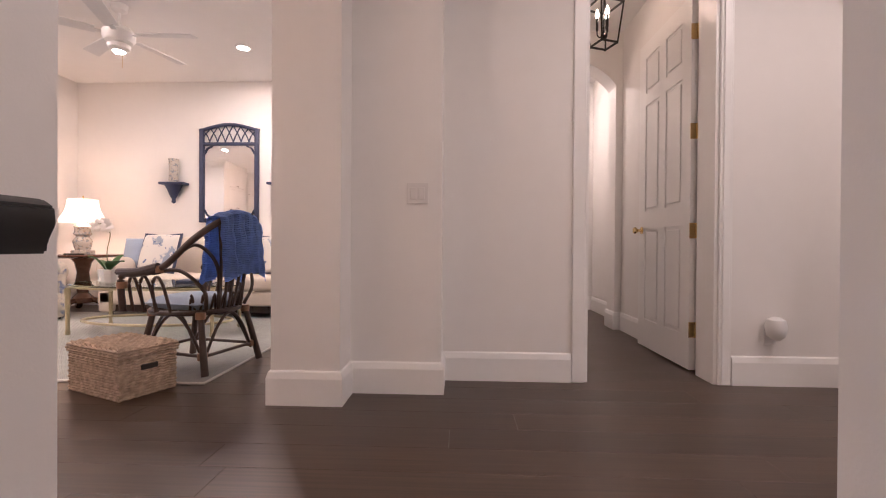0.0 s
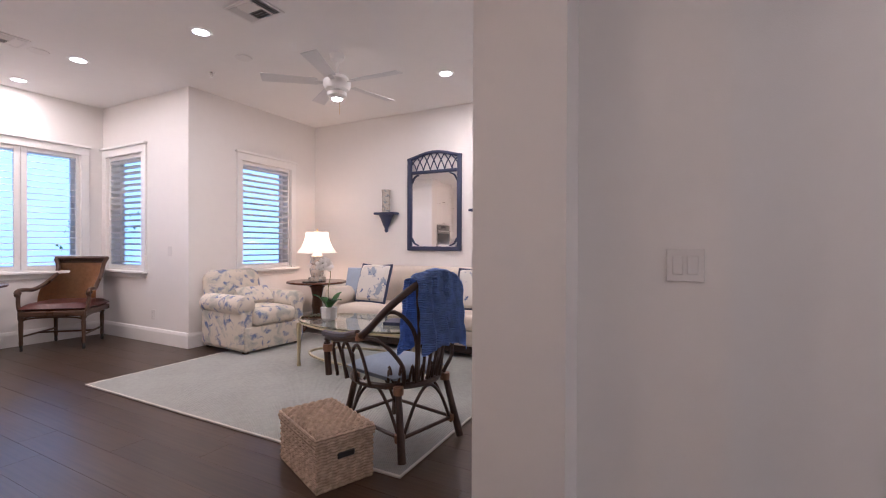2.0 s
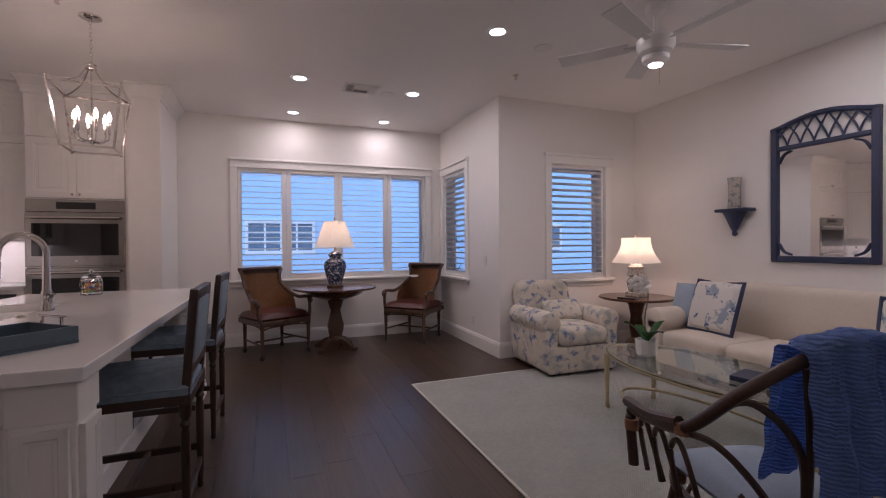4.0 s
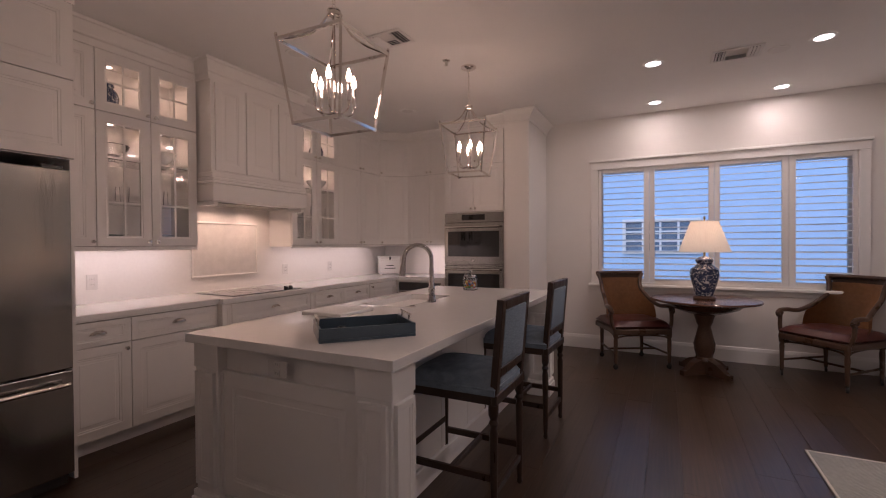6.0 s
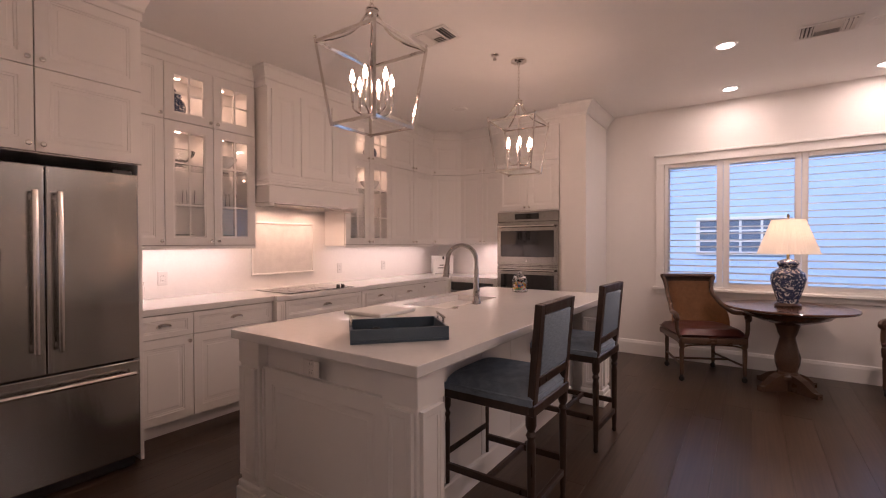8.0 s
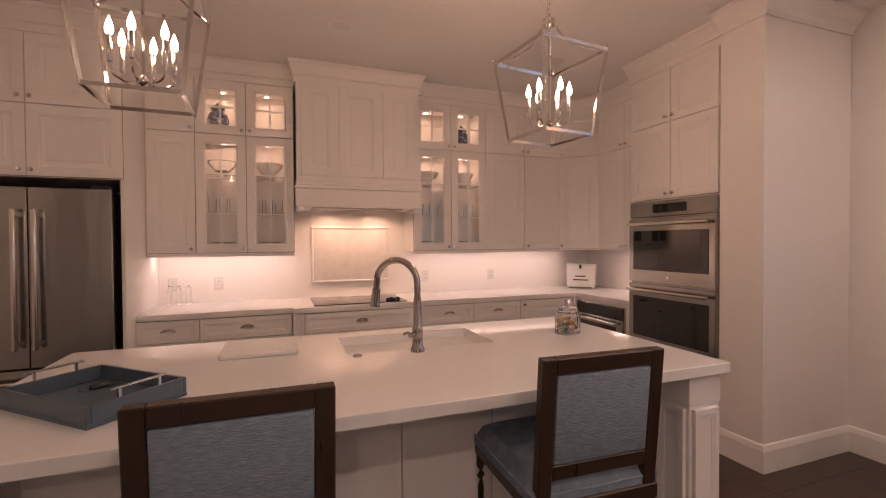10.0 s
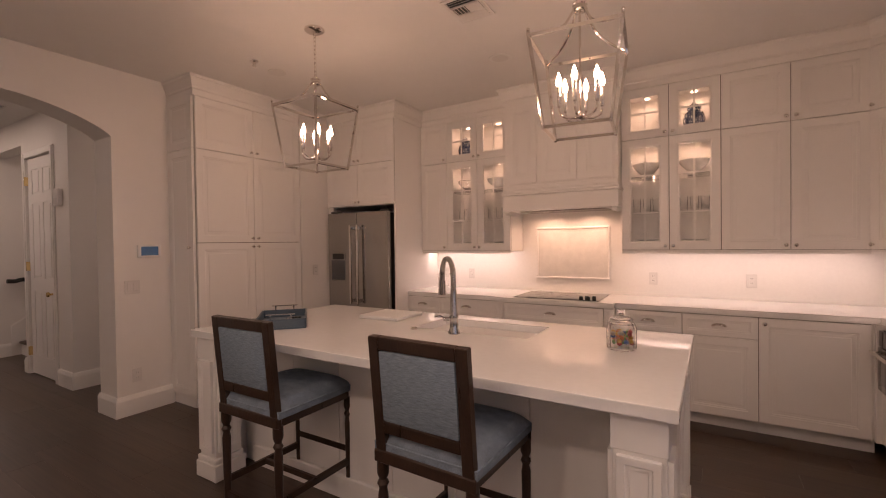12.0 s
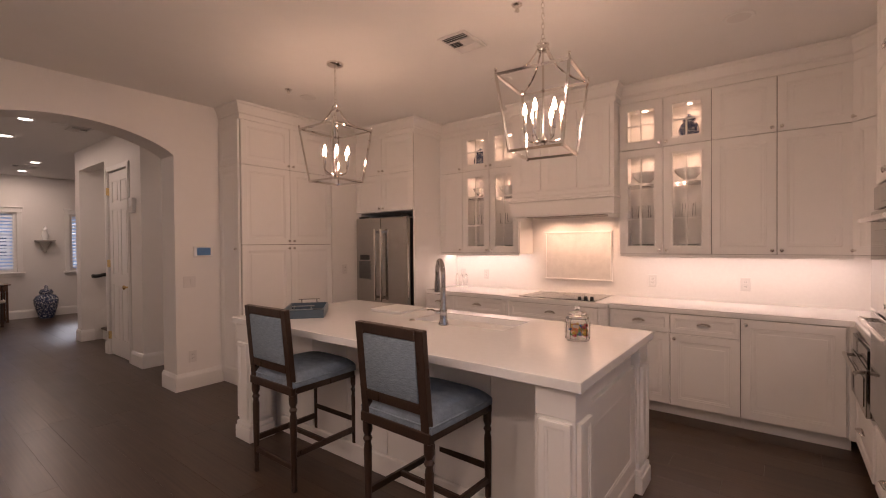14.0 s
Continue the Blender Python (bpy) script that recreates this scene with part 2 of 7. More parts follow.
def patterned(name, ground, spot_a, spot_b, scale, rough=0.85, cut=0.55, soft=0.05):
    """Cloth or china with soft painted sprays of two colours on a plain ground."""
    m = material(name, ground, rough)
    n, l, b = nodes_of(m)
    tc = n.new("ShaderNodeTexCoord")
    last = None
    for color, s, c in ((spot_a, scale, cut), (spot_b, scale * 1.7, cut + 0.04)):
        noi = n.new("ShaderNodeTexNoise")
        noi.inputs["Scale"].default_value, noi.inputs["Detail"].default_value, noi.inputs["Distortion"].default_value = s, 5, 0.5
        l.new(tc.outputs["Object"], noi.inputs[0])
        cr = n.new("ShaderNodeValToRGB")
        cr.color_ramp.elements[0].position, cr.color_ramp.elements[1].position = c, c + soft
        l.new(noi.outputs[0], cr.inputs[0])
        mx = n.new("ShaderNodeMix")
        mx.data_type = "RGBA"
        l.new(cr.outputs[0], mx.inputs["Factor"])
        if last:
            l.new(last, mx.inputs[6])
        else:
            mx.inputs[6].default_value = (*ground, 1)
        mx.inputs[7].default_value = (*color, 1)
        last = mx.outputs[2]
    l.new(last, b.inputs["Base Color"])
    return m


FLOORWOOD = wood_floor()
FLORAL = patterned("blue_floral_chintz", (0.64, 0.58, 0.49), (0.42, 0.42, 0.37), (0.15, 0.19, 0.33), 7.5, 0.85, 0.50, 0.14)
CHINA = patterned("blue_white_china", (0.62, 0.64, 0.66), (0.05, 0.07, 0.14), (0.025, 0.04, 0.10), 38, 0.15, 0.44, 0.06)
CHINA_PALE = patterned("pale_china", (0.50, 0.46, 0.40), (0.25, 0.28, 0.30), (0.30, 0.22, 0.16), 26, 0.2, 0.55)
PILLOW = patterned("bird_print_linen", (0.66, 0.63, 0.58), (0.30, 0.34, 0.42), (0.10, 0.14, 0.28), 9, 0.85, 0.58)
RUG = wave_bump(material("pale_grey_rug", (0.345, 0.35, 0.325), 0.95, scale=2.5, vary=0.12), 45, 0.6, "DIAGONAL", 1.0, 0.004)
RUG_EDGE = material("rug_binding", (0.60, 0.58, 0.53), 0.9, scale=10, vary=0.06)
SEAGRASS = material("seagrass_weave", (0.43, 0.325, 0.235), 0.85, scale=34, vary=0.6, bump=0.5, bscale=150)
# dark brown that paints the shade in the gaps between cabinet doors
GAP_SHADE = material("painted_gap_shade", (0.11, 0.085, 0.07), 0.7, scale=6, vary=0.1)
CANDY = material("candies", (0.4, 0.1, 0.06), 0.3)
cn_, cl_, cb_ = nodes_of(CANDY)
geo_ = cn_.new("ShaderNodeNewGeometry")
cr_ = cn_.new("ShaderNodeValToRGB")
cr_.color_ramp.interpolation = "CONSTANT"
cr_.color_ramp.elements[0].color = (0.45, 0.05, 0.04, 1)
cr_.color_ramp.elements[1].position, cr_.color_ramp.elements[1].color = 0.25, (0.10, 0.35, 0.08, 1)
for p_, c_ in ((0.45, (0.65, 0.42, 0.05, 1)), (0.62, (0.70, 0.66, 0.60, 1)), (0.78, (0.06, 0.16, 0.42, 1)), (0.9, (0.60, 0.20, 0.05, 1))):
    cr_.color_ramp.elements.new(p_).color = c_
cl_.new(geo_.outputs["Random Per Island"], cr_.inputs[0])
cl_.new(cr_.outputs[0], cb_.inputs["Base Color"])

# ---- builders ----


def mesh_of(bm, name, mat, smooth=False):
    me = bpy.data.meshes.new(name)
    bm.to_mesh(me)
    bm.free()
    if mat:
        me.materials.append(mat)
    if smooth:
        me.polygons.foreach_set("use_smooth", [True] * len(me.polygons))
        me.set_sharp_from_angle(angle=radians(40))
    return me


def part(name, bm, mat, parent, label="", smooth=False):
    ob = new(name, mesh_of(bm, name, mat, smooth))
    ob.parent = parent
    if label:
        tagged(ob, label=label)
    return ob


def thing(name, label, category, m=None, group="", kind=""):
    ob = new(name)
    ob.empty_display_size = 0.1
    ob.matrix_basis = m or Matrix()
    return tagged(ob, label, category, group, kind)


def solid(name, bm, mat, label="", category="", kind="structure", m=None, smooth=False, group=""):
    ob = new(name, mesh_of(bm, name, mat, smooth))
    if m:
        ob.matrix_basis = m
    return tagged(ob, label, category, group, kind)


def B(x0, x1, y0, y1, z0, z1, bevel=0.0, bm=None, seg=1, m=None):
    """A box, bevelled if asked, in a new or given bmesh."""
    t = bmesh.new()
    vs = [t.verts.new((x, y, z)) for z in (z0, z1) for y in (y0, y1) for x in (x0, x1)]
    for f in ((0, 2, 3, 1), (4, 5, 7, 6), (0, 1, 5, 4), (2, 6, 7, 3), (0, 4, 6, 2), (1, 3, 7, 5)):
        t.faces.new([vs[i] for i in f])
    if bevel:
        bmesh.ops.bevel(t, geom=t.edges[:], offset=bevel, segments=seg, affect="EDGES", profile=0.5)
    if m:
        t.transform(m)
    if bm is None:
        return t
    join(bm, t)
    return bm


def join(bm, other):
    me = bpy.data.meshes.new("tmp")
    other.to_mesh(me)
    other.free()
    bm.from_mesh(me)
    bpy.data.meshes.remove(me)


def lathe(profile, seg=28, bm=None, m=None, cap=True, sx=1.0, sy=1.0, flute=0, depth=0.0):
    """A turned shape from (radius, height) pairs, bottom to top."""
    t = bmesh.new()
    rings = []
    for r, z in profile:
        ring = []
        for i in range(seg):
            a = 2 * math.pi * i / seg
            k = 1 + (depth * math.cos(flute * a) if flute else 0)
            ring.append(t.verts.new((r * k * sx * math.cos(a), r * k * sy * math.sin(a), z)))
        rings.append(ring)
    for a, b in zip(rings, rings[1:]):
        for i in range(seg):
            t.faces.new((a[i], a[(i + 1) % seg], b[(i + 1) % seg], b[i]))
    if cap:
        t.faces.new(rings[0][::-1])
        t.faces.new(rings[-1])
    if m:
        t.transform(m)
    if bm is None:
        return t
    join(bm, t)
    return bm


def tube(points, r, seg=8, bm=None, closed=False, r_end=None, phase=0.0):
    """A round bar along points."""
    t = bmesh.new()
    pts = [Vector(p) for p in points]
    n = len(pts)
    rings = []
    up = Vector((0.13, 0.29, 0.95)).normalized()
    for i, p in enumerate(pts):
        a = pts[(i - 1) % n] if closed or i else p
        c = pts[(i + 1) % n] if closed or i < n - 1 else p
        d = (c - a).normalized()
        u = d.cross(up)
        if u.length < 0.05:
            u = d.cross(Vector((1, 0, 0)))
        u.normalize()
        v = d.cross(u)
        rr = r if r_end is None else r + (r_end - r) * i / (n - 1)
        rings.append([t.verts.new(p + rr * (math.cos(phase + 2 * math.pi * k / seg) * u + math.sin(phase + 2 * math.pi * k / seg) * v)) for k in range(seg)])
    pairs = list(zip(rings, rings[1:])) + ([(rings[-1], rings[0])] if closed else [])
    for a, b in pairs:
        for i in range(seg):
            t.faces.new((a[i], a[(i + 1) % seg], b[(i + 1) % seg], b[i]))
    if not closed:
        t.faces.new(rings[0][::-1])
        t.faces.new(rings[-1])
    if bm is None:
        return t
    join(bm, t)
    return bm


def curve_pts(ctrl, n=16):
    """A smooth line through control points (Catmull-Rom)."""
    c = [Vector(p) for p in ctrl]
    c = [2 * c[0] - c[1]] + c + [2 * c[-1] - c[-2]]
    out = []
    for i in range(1, len(c) - 2):
        for k in range(n):
            t = k / n
            a, b, d, e = c[i - 1], c[i], c[i + 1], c[i + 2]
            out.append(0.5 * (2 * b + (d - a) * t + (2 * a - 5 * b + 4 * d - e) * t * t + (3 * b - a - 3 * d + e) * t ** 3))
    out.append(c[-2])
    return out


def pillow_bm(w, d, h, nx=14, ny=14, power=2.6, edge=0.3):
    """A stuffed cushion, w by d by h, lying flat with its middle at the origin."""
    t = bmesh.new()
    grid = {}
    for s in (1, -1):
        for i in range(nx + 1):
            for j in range(ny + 1):
                u, v = 2 * i / nx - 1, 2 * j / ny - 1
                k = max(0.0, (1 - abs(u) ** power) * (1 - abs(v) ** power)) ** edge
                rim = i in (0, nx) or j in (0, ny)
                if rim and s == -1:
                    grid[s, i, j] = grid[1, i, j]
                else:
                    grid[s, i, j] = t.verts.new((u * w / 2, v * d / 2, s * k * h / 2))
        for i in range(nx):
            for j in range(ny):
                q = [grid[s, i, j], grid[s, i + 1, j], grid[s, i + 1, j + 1], grid[s, i, j + 1]]
                t.faces.new(q if s == 1 else q[::-1])
    return t


def wall_bm(axis, at, thick, a0, a1, z0, z1, holes=()):
    """A wall along x or y, from at to at + thick, with openings (a0, a1, z0, z1) through it."""
    bm = bmesh.new()
    cuts = sorted({a0, a1, *[h[0] for h in holes], *[h[1] for h in holes]})
    zs = sorted({z0, z1, *[h[2] for h in holes], *[h[3] for h in holes]})
    for p, q in zip(cuts, cuts[1:]):
        for r, s in zip(zs, zs[1:]):
            if any(h[0] <= p and q <= h[1] and h[2] <= r and s <= h[3] for h in holes):
                continue
            lo, hi = min(at, at + thick), max(at, at + thick)
            if axis == "x":
                B(p, q, lo, hi, r, s, bm=bm)
            else:
                B(lo, hi, p, q, r, s, bm=bm)
    bmesh.ops.remove_doubles(bm, verts=bm.verts[:], dist=1e-5)
    return bm


def arch_bm(axis, at, thick, a0, a1, spring, rise, top, n=24):
    """The wall above an arched opening."""
    bm = bmesh.new()
    rows = []
    for i in range(n + 1):
        u = -math.cos(math.pi * i / n)
        a = (a0 + a1) / 2 + u * (a1 - a0) / 2
        z = spring + rise * max(0.0, 1 - u * u) ** 0.8
        rows.append([bm.verts.new((a, p, h) if axis == "x" else (p, a, h)) for p in (at, at + thick) for h in (z, top)])
    for r, s in zip(rows, rows[1:]):
        for q in ((0, 1), (1, 3), (3, 2), (2, 0)):
            bm.faces.new((r[q[0]], r[q[1]], s[q[1]], s[q[0]]))
    for r in (rows[0], rows[-1]):
        bm.faces.new((r[0], r[1], r[3], r[2]))
    bmesh.ops.recalc_face_normals(bm, faces=bm.faces[:])
    return bm


def strip_bm(path, profile, closed=False):
    """A moulding: a profile of (out, up) pairs swept along a level path of (x, y), out being to the path's left; mitred."""
    bm = bmesh.new()
    pts = [Vector((p[0], p[1])) for p in path]
    rows = []
    for i, p in enumerate(pts):
        d0 = (p - pts[i - 1]).normalized() if i else (pts[1] - p).normalized()
        d1 = (pts[i + 1] - p).normalized() if i < len(pts) - 1 else d0
        n0, n1 = Vector((-d0.y, d0.x)), Vector((-d1.y, d1.x))
        mit = (n0 + n1)
        mit = mit / max(0.3, mit.dot(n0))
        rows.append([bm.verts.new((p.x + mit.x * o, p.y + mit.y * o, z)) for o, z in profile])
    k = len(profile)
    for r, s in zip(rows, rows[1:]):
        for i in range(k):
            bm.faces.new((r[i], r[(i + 1) % k], s[(i + 1) % k], s[i]))
    bm.faces.new(rows[0])
    bm.faces.new(rows[-1][::-1])
    bmesh.ops.recalc_face_normals(bm, faces=bm.faces[:])
    return bm


BASE_PROFILE = [(0, 0), (0.018, 0), (0.018, 0.135), (0.014, 0.15), (0.010, 0.165), (0.004, 0.172), (0, 0.172)]


def baseboard(path):
    return solid("baseboard", strip_bm(path, BASE_PROFILE), TRIM, "tall white painted moulded baseboard along the wall", "baseboard")


def crown(path, drop=0.11, out=0.10, top=CEIL, mat=TRIM):
    prof = [(0, top - drop), (0.012, top - drop), (0.016, top - drop * 0.82), (out * 0.45, top - drop * 0.5), (out * 0.8, top - drop * 0.22), (out, top - drop * 0.14), (out, top - 0.001), (0, top - 0.001)]
    return solid("trim", strip_bm(path, prof), mat, "white painted crown moulding under the ceiling", "crown moulding")

# ---- structure ----
XW, YK, XE, YN = -7.08, -1.78, 6.42, 6.06
HN, HS, HP = 2.85, 0.93, 1.05          # hall walls, north and south
solid("ceiling", B(XW - 0.2, XE + 0.2, YK - 0.2, YN + 0.2, CEIL, CEIL + 0.12), CEILING, "smooth white painted ceiling", "ceiling")
WIN1 = (1.36, 3.87, 0.86, 2.27)
WIN2 = (-6.98, -6.17, 0.86, 2.27)
WIN3 = (4.80, 5.58, 0.87, 2.21)
solid("wall_west", wall_bm("y", XW, -0.2, 0.70, 4.114 + 0.2, 0, CEIL, [WIN1]), WALL, "white painted wall with a wide shuttered window", "wall")
solid("wall_bay", wall_bm("x", 4.114, 0.2, XW, -5.48, 0, CEIL, [WIN2]), WALL, "white painted bay wall with a narrow shuttered window", "wall")
solid("wall_living_west", wall_bm("y", -5.28, -0.2, 4.114, YN + 0.2, 0, CEIL, [WIN3]), WALL, "white painted wall with a shuttered window", "wall")
solid("wall_north", wall_bm("x", YN, 0.2, -5.28, -1.19, 0, CEIL), WALL, "white painted living room wall", "wall")
solid("wall_kitchen", wall_bm("x", YK, -0.2, -7.1, -1.54, 0, CEIL), WALL, "white painted kitchen wall behind the cabinets", "wall")
solid("wall_kitchen_west", wall_bm("y", -6.90, -0.2, YK, 0.42, 0, CEIL), WALL, "white painted wall behind the ovens", "wall")
solid("wall_column", B(-7.08, -6.24, 0.415, 0.70, 0, CEIL), WALL, "white painted column beside the oven cabinet", "wall")
solid("wall_pantry", B(-1.54, -1.10, YK, -0.53, 0, CEIL), WALL, "white painted wall beside the refrigerator", "wall")
# hall, arch and start room
AX0, AX1 = -1.10, -0.79
solid("wall_arch_south", B(AX0, AX1, -0.53, HP, 0, CEIL), WALL, "white painted pier of the kitchen archway", "wall")
solid("wall_arch", arch_bm("y", AX0, AX1 - AX0, HP, 2.643, 2.35, 0.215, CEIL), WALL, "white painted wall over the arched opening", "arch")
solid("wall_column_hall", B(-1.19, -0.838, 2.643, YN, 0, CEIL), WALL, "white painted square column in the hall", "wall")
solid("wall_switch", B(-0.838, -0.342, HN, 3.30, 0, CEIL), WALL, "white painted hall wall with a light switch", "wall")
solid("wall_niche_arch", arch_bm("x", HN, 0.14, -0.342, 2.05, 2.29, 0.42, CEIL), WALL, "white painted wall over the arched recess", "arch")
DOOR_H = 2.46
solid("wall_niche", wall_bm("x", 3.11, 0.19, -0.342, 2.05, 0, CEIL, [(0.50, 1.27, 0, DOOR_H)]), WALL, "white painted wall with a doorway to the back hall", "wall")
solid("wall_hall_north", B(2.05, XE, HN, 3.30, 0, CEIL), WALL, "white painted hall wall", "wall")
solid("wall_vestibule_east", B(1.335, 1.50, 3.30, 4.83, 0, CEIL), WALL, "white painted wall behind the open door", "wall")
solid("wall_vestibule_west", B(0.10, 0.30, 3.30, 6.4, 0, CEIL), WALL, "white painted wall of the back hall", "wall")
solid("wall_vestibule_pier", B(1.27, 1.60, 4.83, 5.05, 0, CEIL), WALL, "white painted pier of the back hall arch", "wall")
solid("wall_vestibule_arch", arch_bm("x", 4.83, 0.22, 0.30, 1.27, 2.38, 0.26, CEIL), WALL, "white painted wall over the back hall arch", "arch")
solid("wall_back_hall", B(0.30, 2.2, 6.2, 6.4, 0, CEIL), WALL, "white painted end wall of the back hall", "wall")
solid("wall_back_hall_east", B(1.46, 1.6, 5.05, 6.2, 0, CEIL), WALL, "white painted wall of the back hall", "wall")
# south side of the hall: landing opening, closet door, stair opening
solid("wall_hall_south", wall_bm("x", HS, -0.16, 0.145, 2.86, 0, CEIL, [(0.56, 1.32, 0, 2.45), (1.46, 2.64, 0, 2.62)]), WALL, "white painted hall wall with a closet door and the stair opening", "wall")
solid("wall_landing_east", B(0.145, 0.31, -1.2, HS - 0.16, -0.8, CEIL), WALL, "white painted side wall of the landing", "wall")
solid("wall_landing_west", B(AX1 - 0.003, AX1 + 0.01, -1.2, HS - 0.02, -0.8, CEIL), WALL, "white painted side wall of the landing", "wall")
solid("wall_landing_south", B(AX1, 0.31, -1.35, -1.2, -0.8, CEIL), WALL, "white painted end wall of the landing", "wall")
solid("wall_landing_header", B(AX1, 0.145, HS - 0.16, HS, 2.75, CEIL), WALL, "white painted wall over the landing opening", "wall")
solid("wall_stair_east", B(2.64, 2.86, -3.2, HS - 0.16, 0, CEIL), WALL, "white painted side wall of the stairs", "wall")
solid("wall_stair_west", B(1.34, 1.46, -3.2, HS - 0.16, 0, CEIL), WALL, "white painted side wall of the stairs", "wall")
solid("wall_stair_south", B(1.34, 2.86, -3.35, -3.2, 0, CEIL), WALL, "white painted end wall of the stairs", "wall")
WINA, WINB = (1.08, 2.20, 0.97, 2.16), (-0.62, 0.24, 0.95, 2.16)
solid("wall_east", wall_bm("y", XE, 0.2, -1.9, HN, 0, CEIL, [WINA, WINB]), WALL, "cream painted front room wall with two shuttered windows", "wall")
solid("wall_front_south", B(2.86, XE + 0.2, -2.05, -1.9, 0, CEIL), WALL, "cream painted front room wall", "wall")
solid("ceiling_stair", B(1.3, 2.9, -3.35, -1.9, CEIL, CEIL + 0.1), CEILING, "white ceiling over the stairs", "ceiling")

for p in ([(-5.48 + 0.2, YN), (-5.28, 4.114), (XW, 4.114), (XW, 0.70), (-6.24, 0.70), (-6.24, 0.42)],
          [(-1.19, YN), (-5.28, YN)],
          [(-0.342, HN + 0.25), (-0.342, HN), (-0.838, HN), (-0.838, 2.643), (-1.19, 2.643), (-1.19, YN)],
          [(0.42, 3.11), (-0.342, 3.11)], [(2.05, HN), (2.05, 3.11), (1.35, 3.11)], [(XE, HN), (2.05, HN)],
          [(AX0, 0.60), (AX0, HP), (AX1, HP), (AX1, HS - 0.1)],
          [(0.145, HS - 0.5), (0.145, HS), (0.49, HS)], [(1.39, HS), (1.46, HS), (1.46, HS - 0.16)], [(2.64, HS - 0.16), (2.64, HS), (2.86, HS), (2.86, -1.9)],
          [(2.86, -1.9), (XE, -1.9), (XE, HN)],
          [(1.335, 3.3), (1.335, 4.83), (1.27, 4.83), (1.27, 5.05), (1.46, 5.05), (1.46, 6.2)],
          [(1.46, 6.2), (0.30, 6.2), (0.30, 3.3)]):
    baseboard(p)
crown([(XW, 0.70), (-6.24, 0.70), (-6.24, 0.415)], 0.13, 0.10)


# ---- windows and doors ----


def window(name, axis, at, out, hole, panels, label, louvers=17, tilt=12):
    """A shuttered window in a wall whose room face is at `at`; out is +1 or -1, the way outdoors. panels: openings between stiles."""
    a0, a1, z0, z1 = hole
    root = thing(name, label, "window", kind="structure")

    def box(p, q, d0, d1, r, s, bevel=0.0):
        lo, hi = sorted((at + out * d0, at + out * d1))
        return B(p, q, lo, hi, r, s, bevel) if axis == "x" else B(lo, hi, p, q, r, s, bevel)
    c = 0.085
    for n_, b_ in (("casing", box(a0 - c, a0, -0.022, 0, z0 - 0.02, z1, 0.004)), ("casing", box(a1, a1 + c, -0.022, 0, z0 - 0.02, z1, 0.004)),
                   ("head_casing", box(a0 - c, a1 + c, -0.022, 0, z1, z1 + 0.09, 0.004)), ("head_cap", box(a0 - c - 0.02, a1 + c + 0.02, -0.045, 0, z1 + 0.09, z1 + 0.12, 0.006)),
                   ("window_sill", box(a0 - c - 0.03, a1 + c + 0.03, -0.07, 0.0, z0 - 0.055, z0 - 0.02, 0.008)), ("apron", box(a0 - c, a1 + c, -0.02, 0, z0 - 0.11, z0 - 0.055, 0.004))):
        part(n_, b_, TRIM, root)
    bm = box(a0, a1, 0.15, 0.19, z0, z0 + 0.04)
    for args in ((a0, a1, 0.15, 0.19, z1 - 0.04, z1), (a0, a0 + 0.04, 0.15, 0.19, z0 + 0.04, z1 - 0.04), (a1 - 0.04, a1, 0.15, 0.19, z0 + 0.04, z1 - 0.04)):
        join(bm, box(*args))
    part("window_frame", bm, TRIM, root)
    pane = part("pane", box(a0 + 0.04, a1 - 0.04, 0.168, 0.172, z0 + 0.04, z1 - 0.04), PANE, root)
    pane.visible_shadow = False
    edges = [a0] + [(p[1] + q[0]) / 2 for p, q in zip(panels, panels[1:])] + [a1]
    for (p, q), e0, e1 in zip(panels, edges, edges[1:]):
        sh = part("shutter", box(e0 + 0.002, p, 0.02, 0.05, z0, z1, 0.003), TRIM, root)
        part("stile", box(q, e1 - 0.002, 0.02, 0.05, z0, z1, 0.003), TRIM, sh)
        lo, hi = z0 + 0.045, z1 - 0.045
        part("rail", box(p, q, 0.021, 0.049, z0, lo, 0.003), TRIM, sh)
        part("rail", box(p, q, 0.021, 0.049, hi, z1, 0.003), TRIM, sh)
        step = (hi - lo) / louvers
        me = None
        for i in range(louvers):
            zc = lo + step * (i + 0.5)
            if me is None:
                bm = lathe([(0.5, -(q - p) / 2), (0.5, (q - p) / 2)], 10, sx=0.080, sy=0.011)
                bm.transform(pose(0, 0, 0, 0, 90, 0) if axis == "x" else pose(0, 0, 0, 0, 0, 90) @ pose(0, 0, 0, 0, 90, 0))
                # lay the blade's broad side level, then tip its room edge up
                bm.transform(Matrix.Rotation(radians(90 + tilt * out), 4, "X") if axis == "x" else Matrix.Rotation(radians(90 - tilt * out), 4, "Y"))
                me = mesh_of(bm, "louver", TRIM, True)
            o = new("louver", me)
            o.parent = sh
            o.location = ((p + q) / 2, at + out * 0.035, zc) if axis == "x" else (at + out * 0.035, (p + q) / 2, zc)
    return root


window("window_1", "y", XW, -1, WIN1, [(1.40, 1.885), (2.005, 2.565), (2.675, 3.245), (3.365, 3.83)], "wide white window with four plantation shutter panels", 18, 8)
window("window_2", "x", 4.114, 1, WIN2, [(-6.93, -6.22)], "narrow white window with one plantation shutter", 18, -14)
window("window_3", "y", -5.28, -1, WIN3, [(4.83, 5.55)], "white window with one plantation shutter", 17, -14)
window("window_4", "y", XE, 1, WINA, [(1.13, 1.61), (1.67, 2.15)], "white front room window with plantation shutters", 16, 34)
window("window_5", "y", XE, 1, WINB, [(-0.57, 0.19)], "white front room window with a plantation shutter", 16, 34)


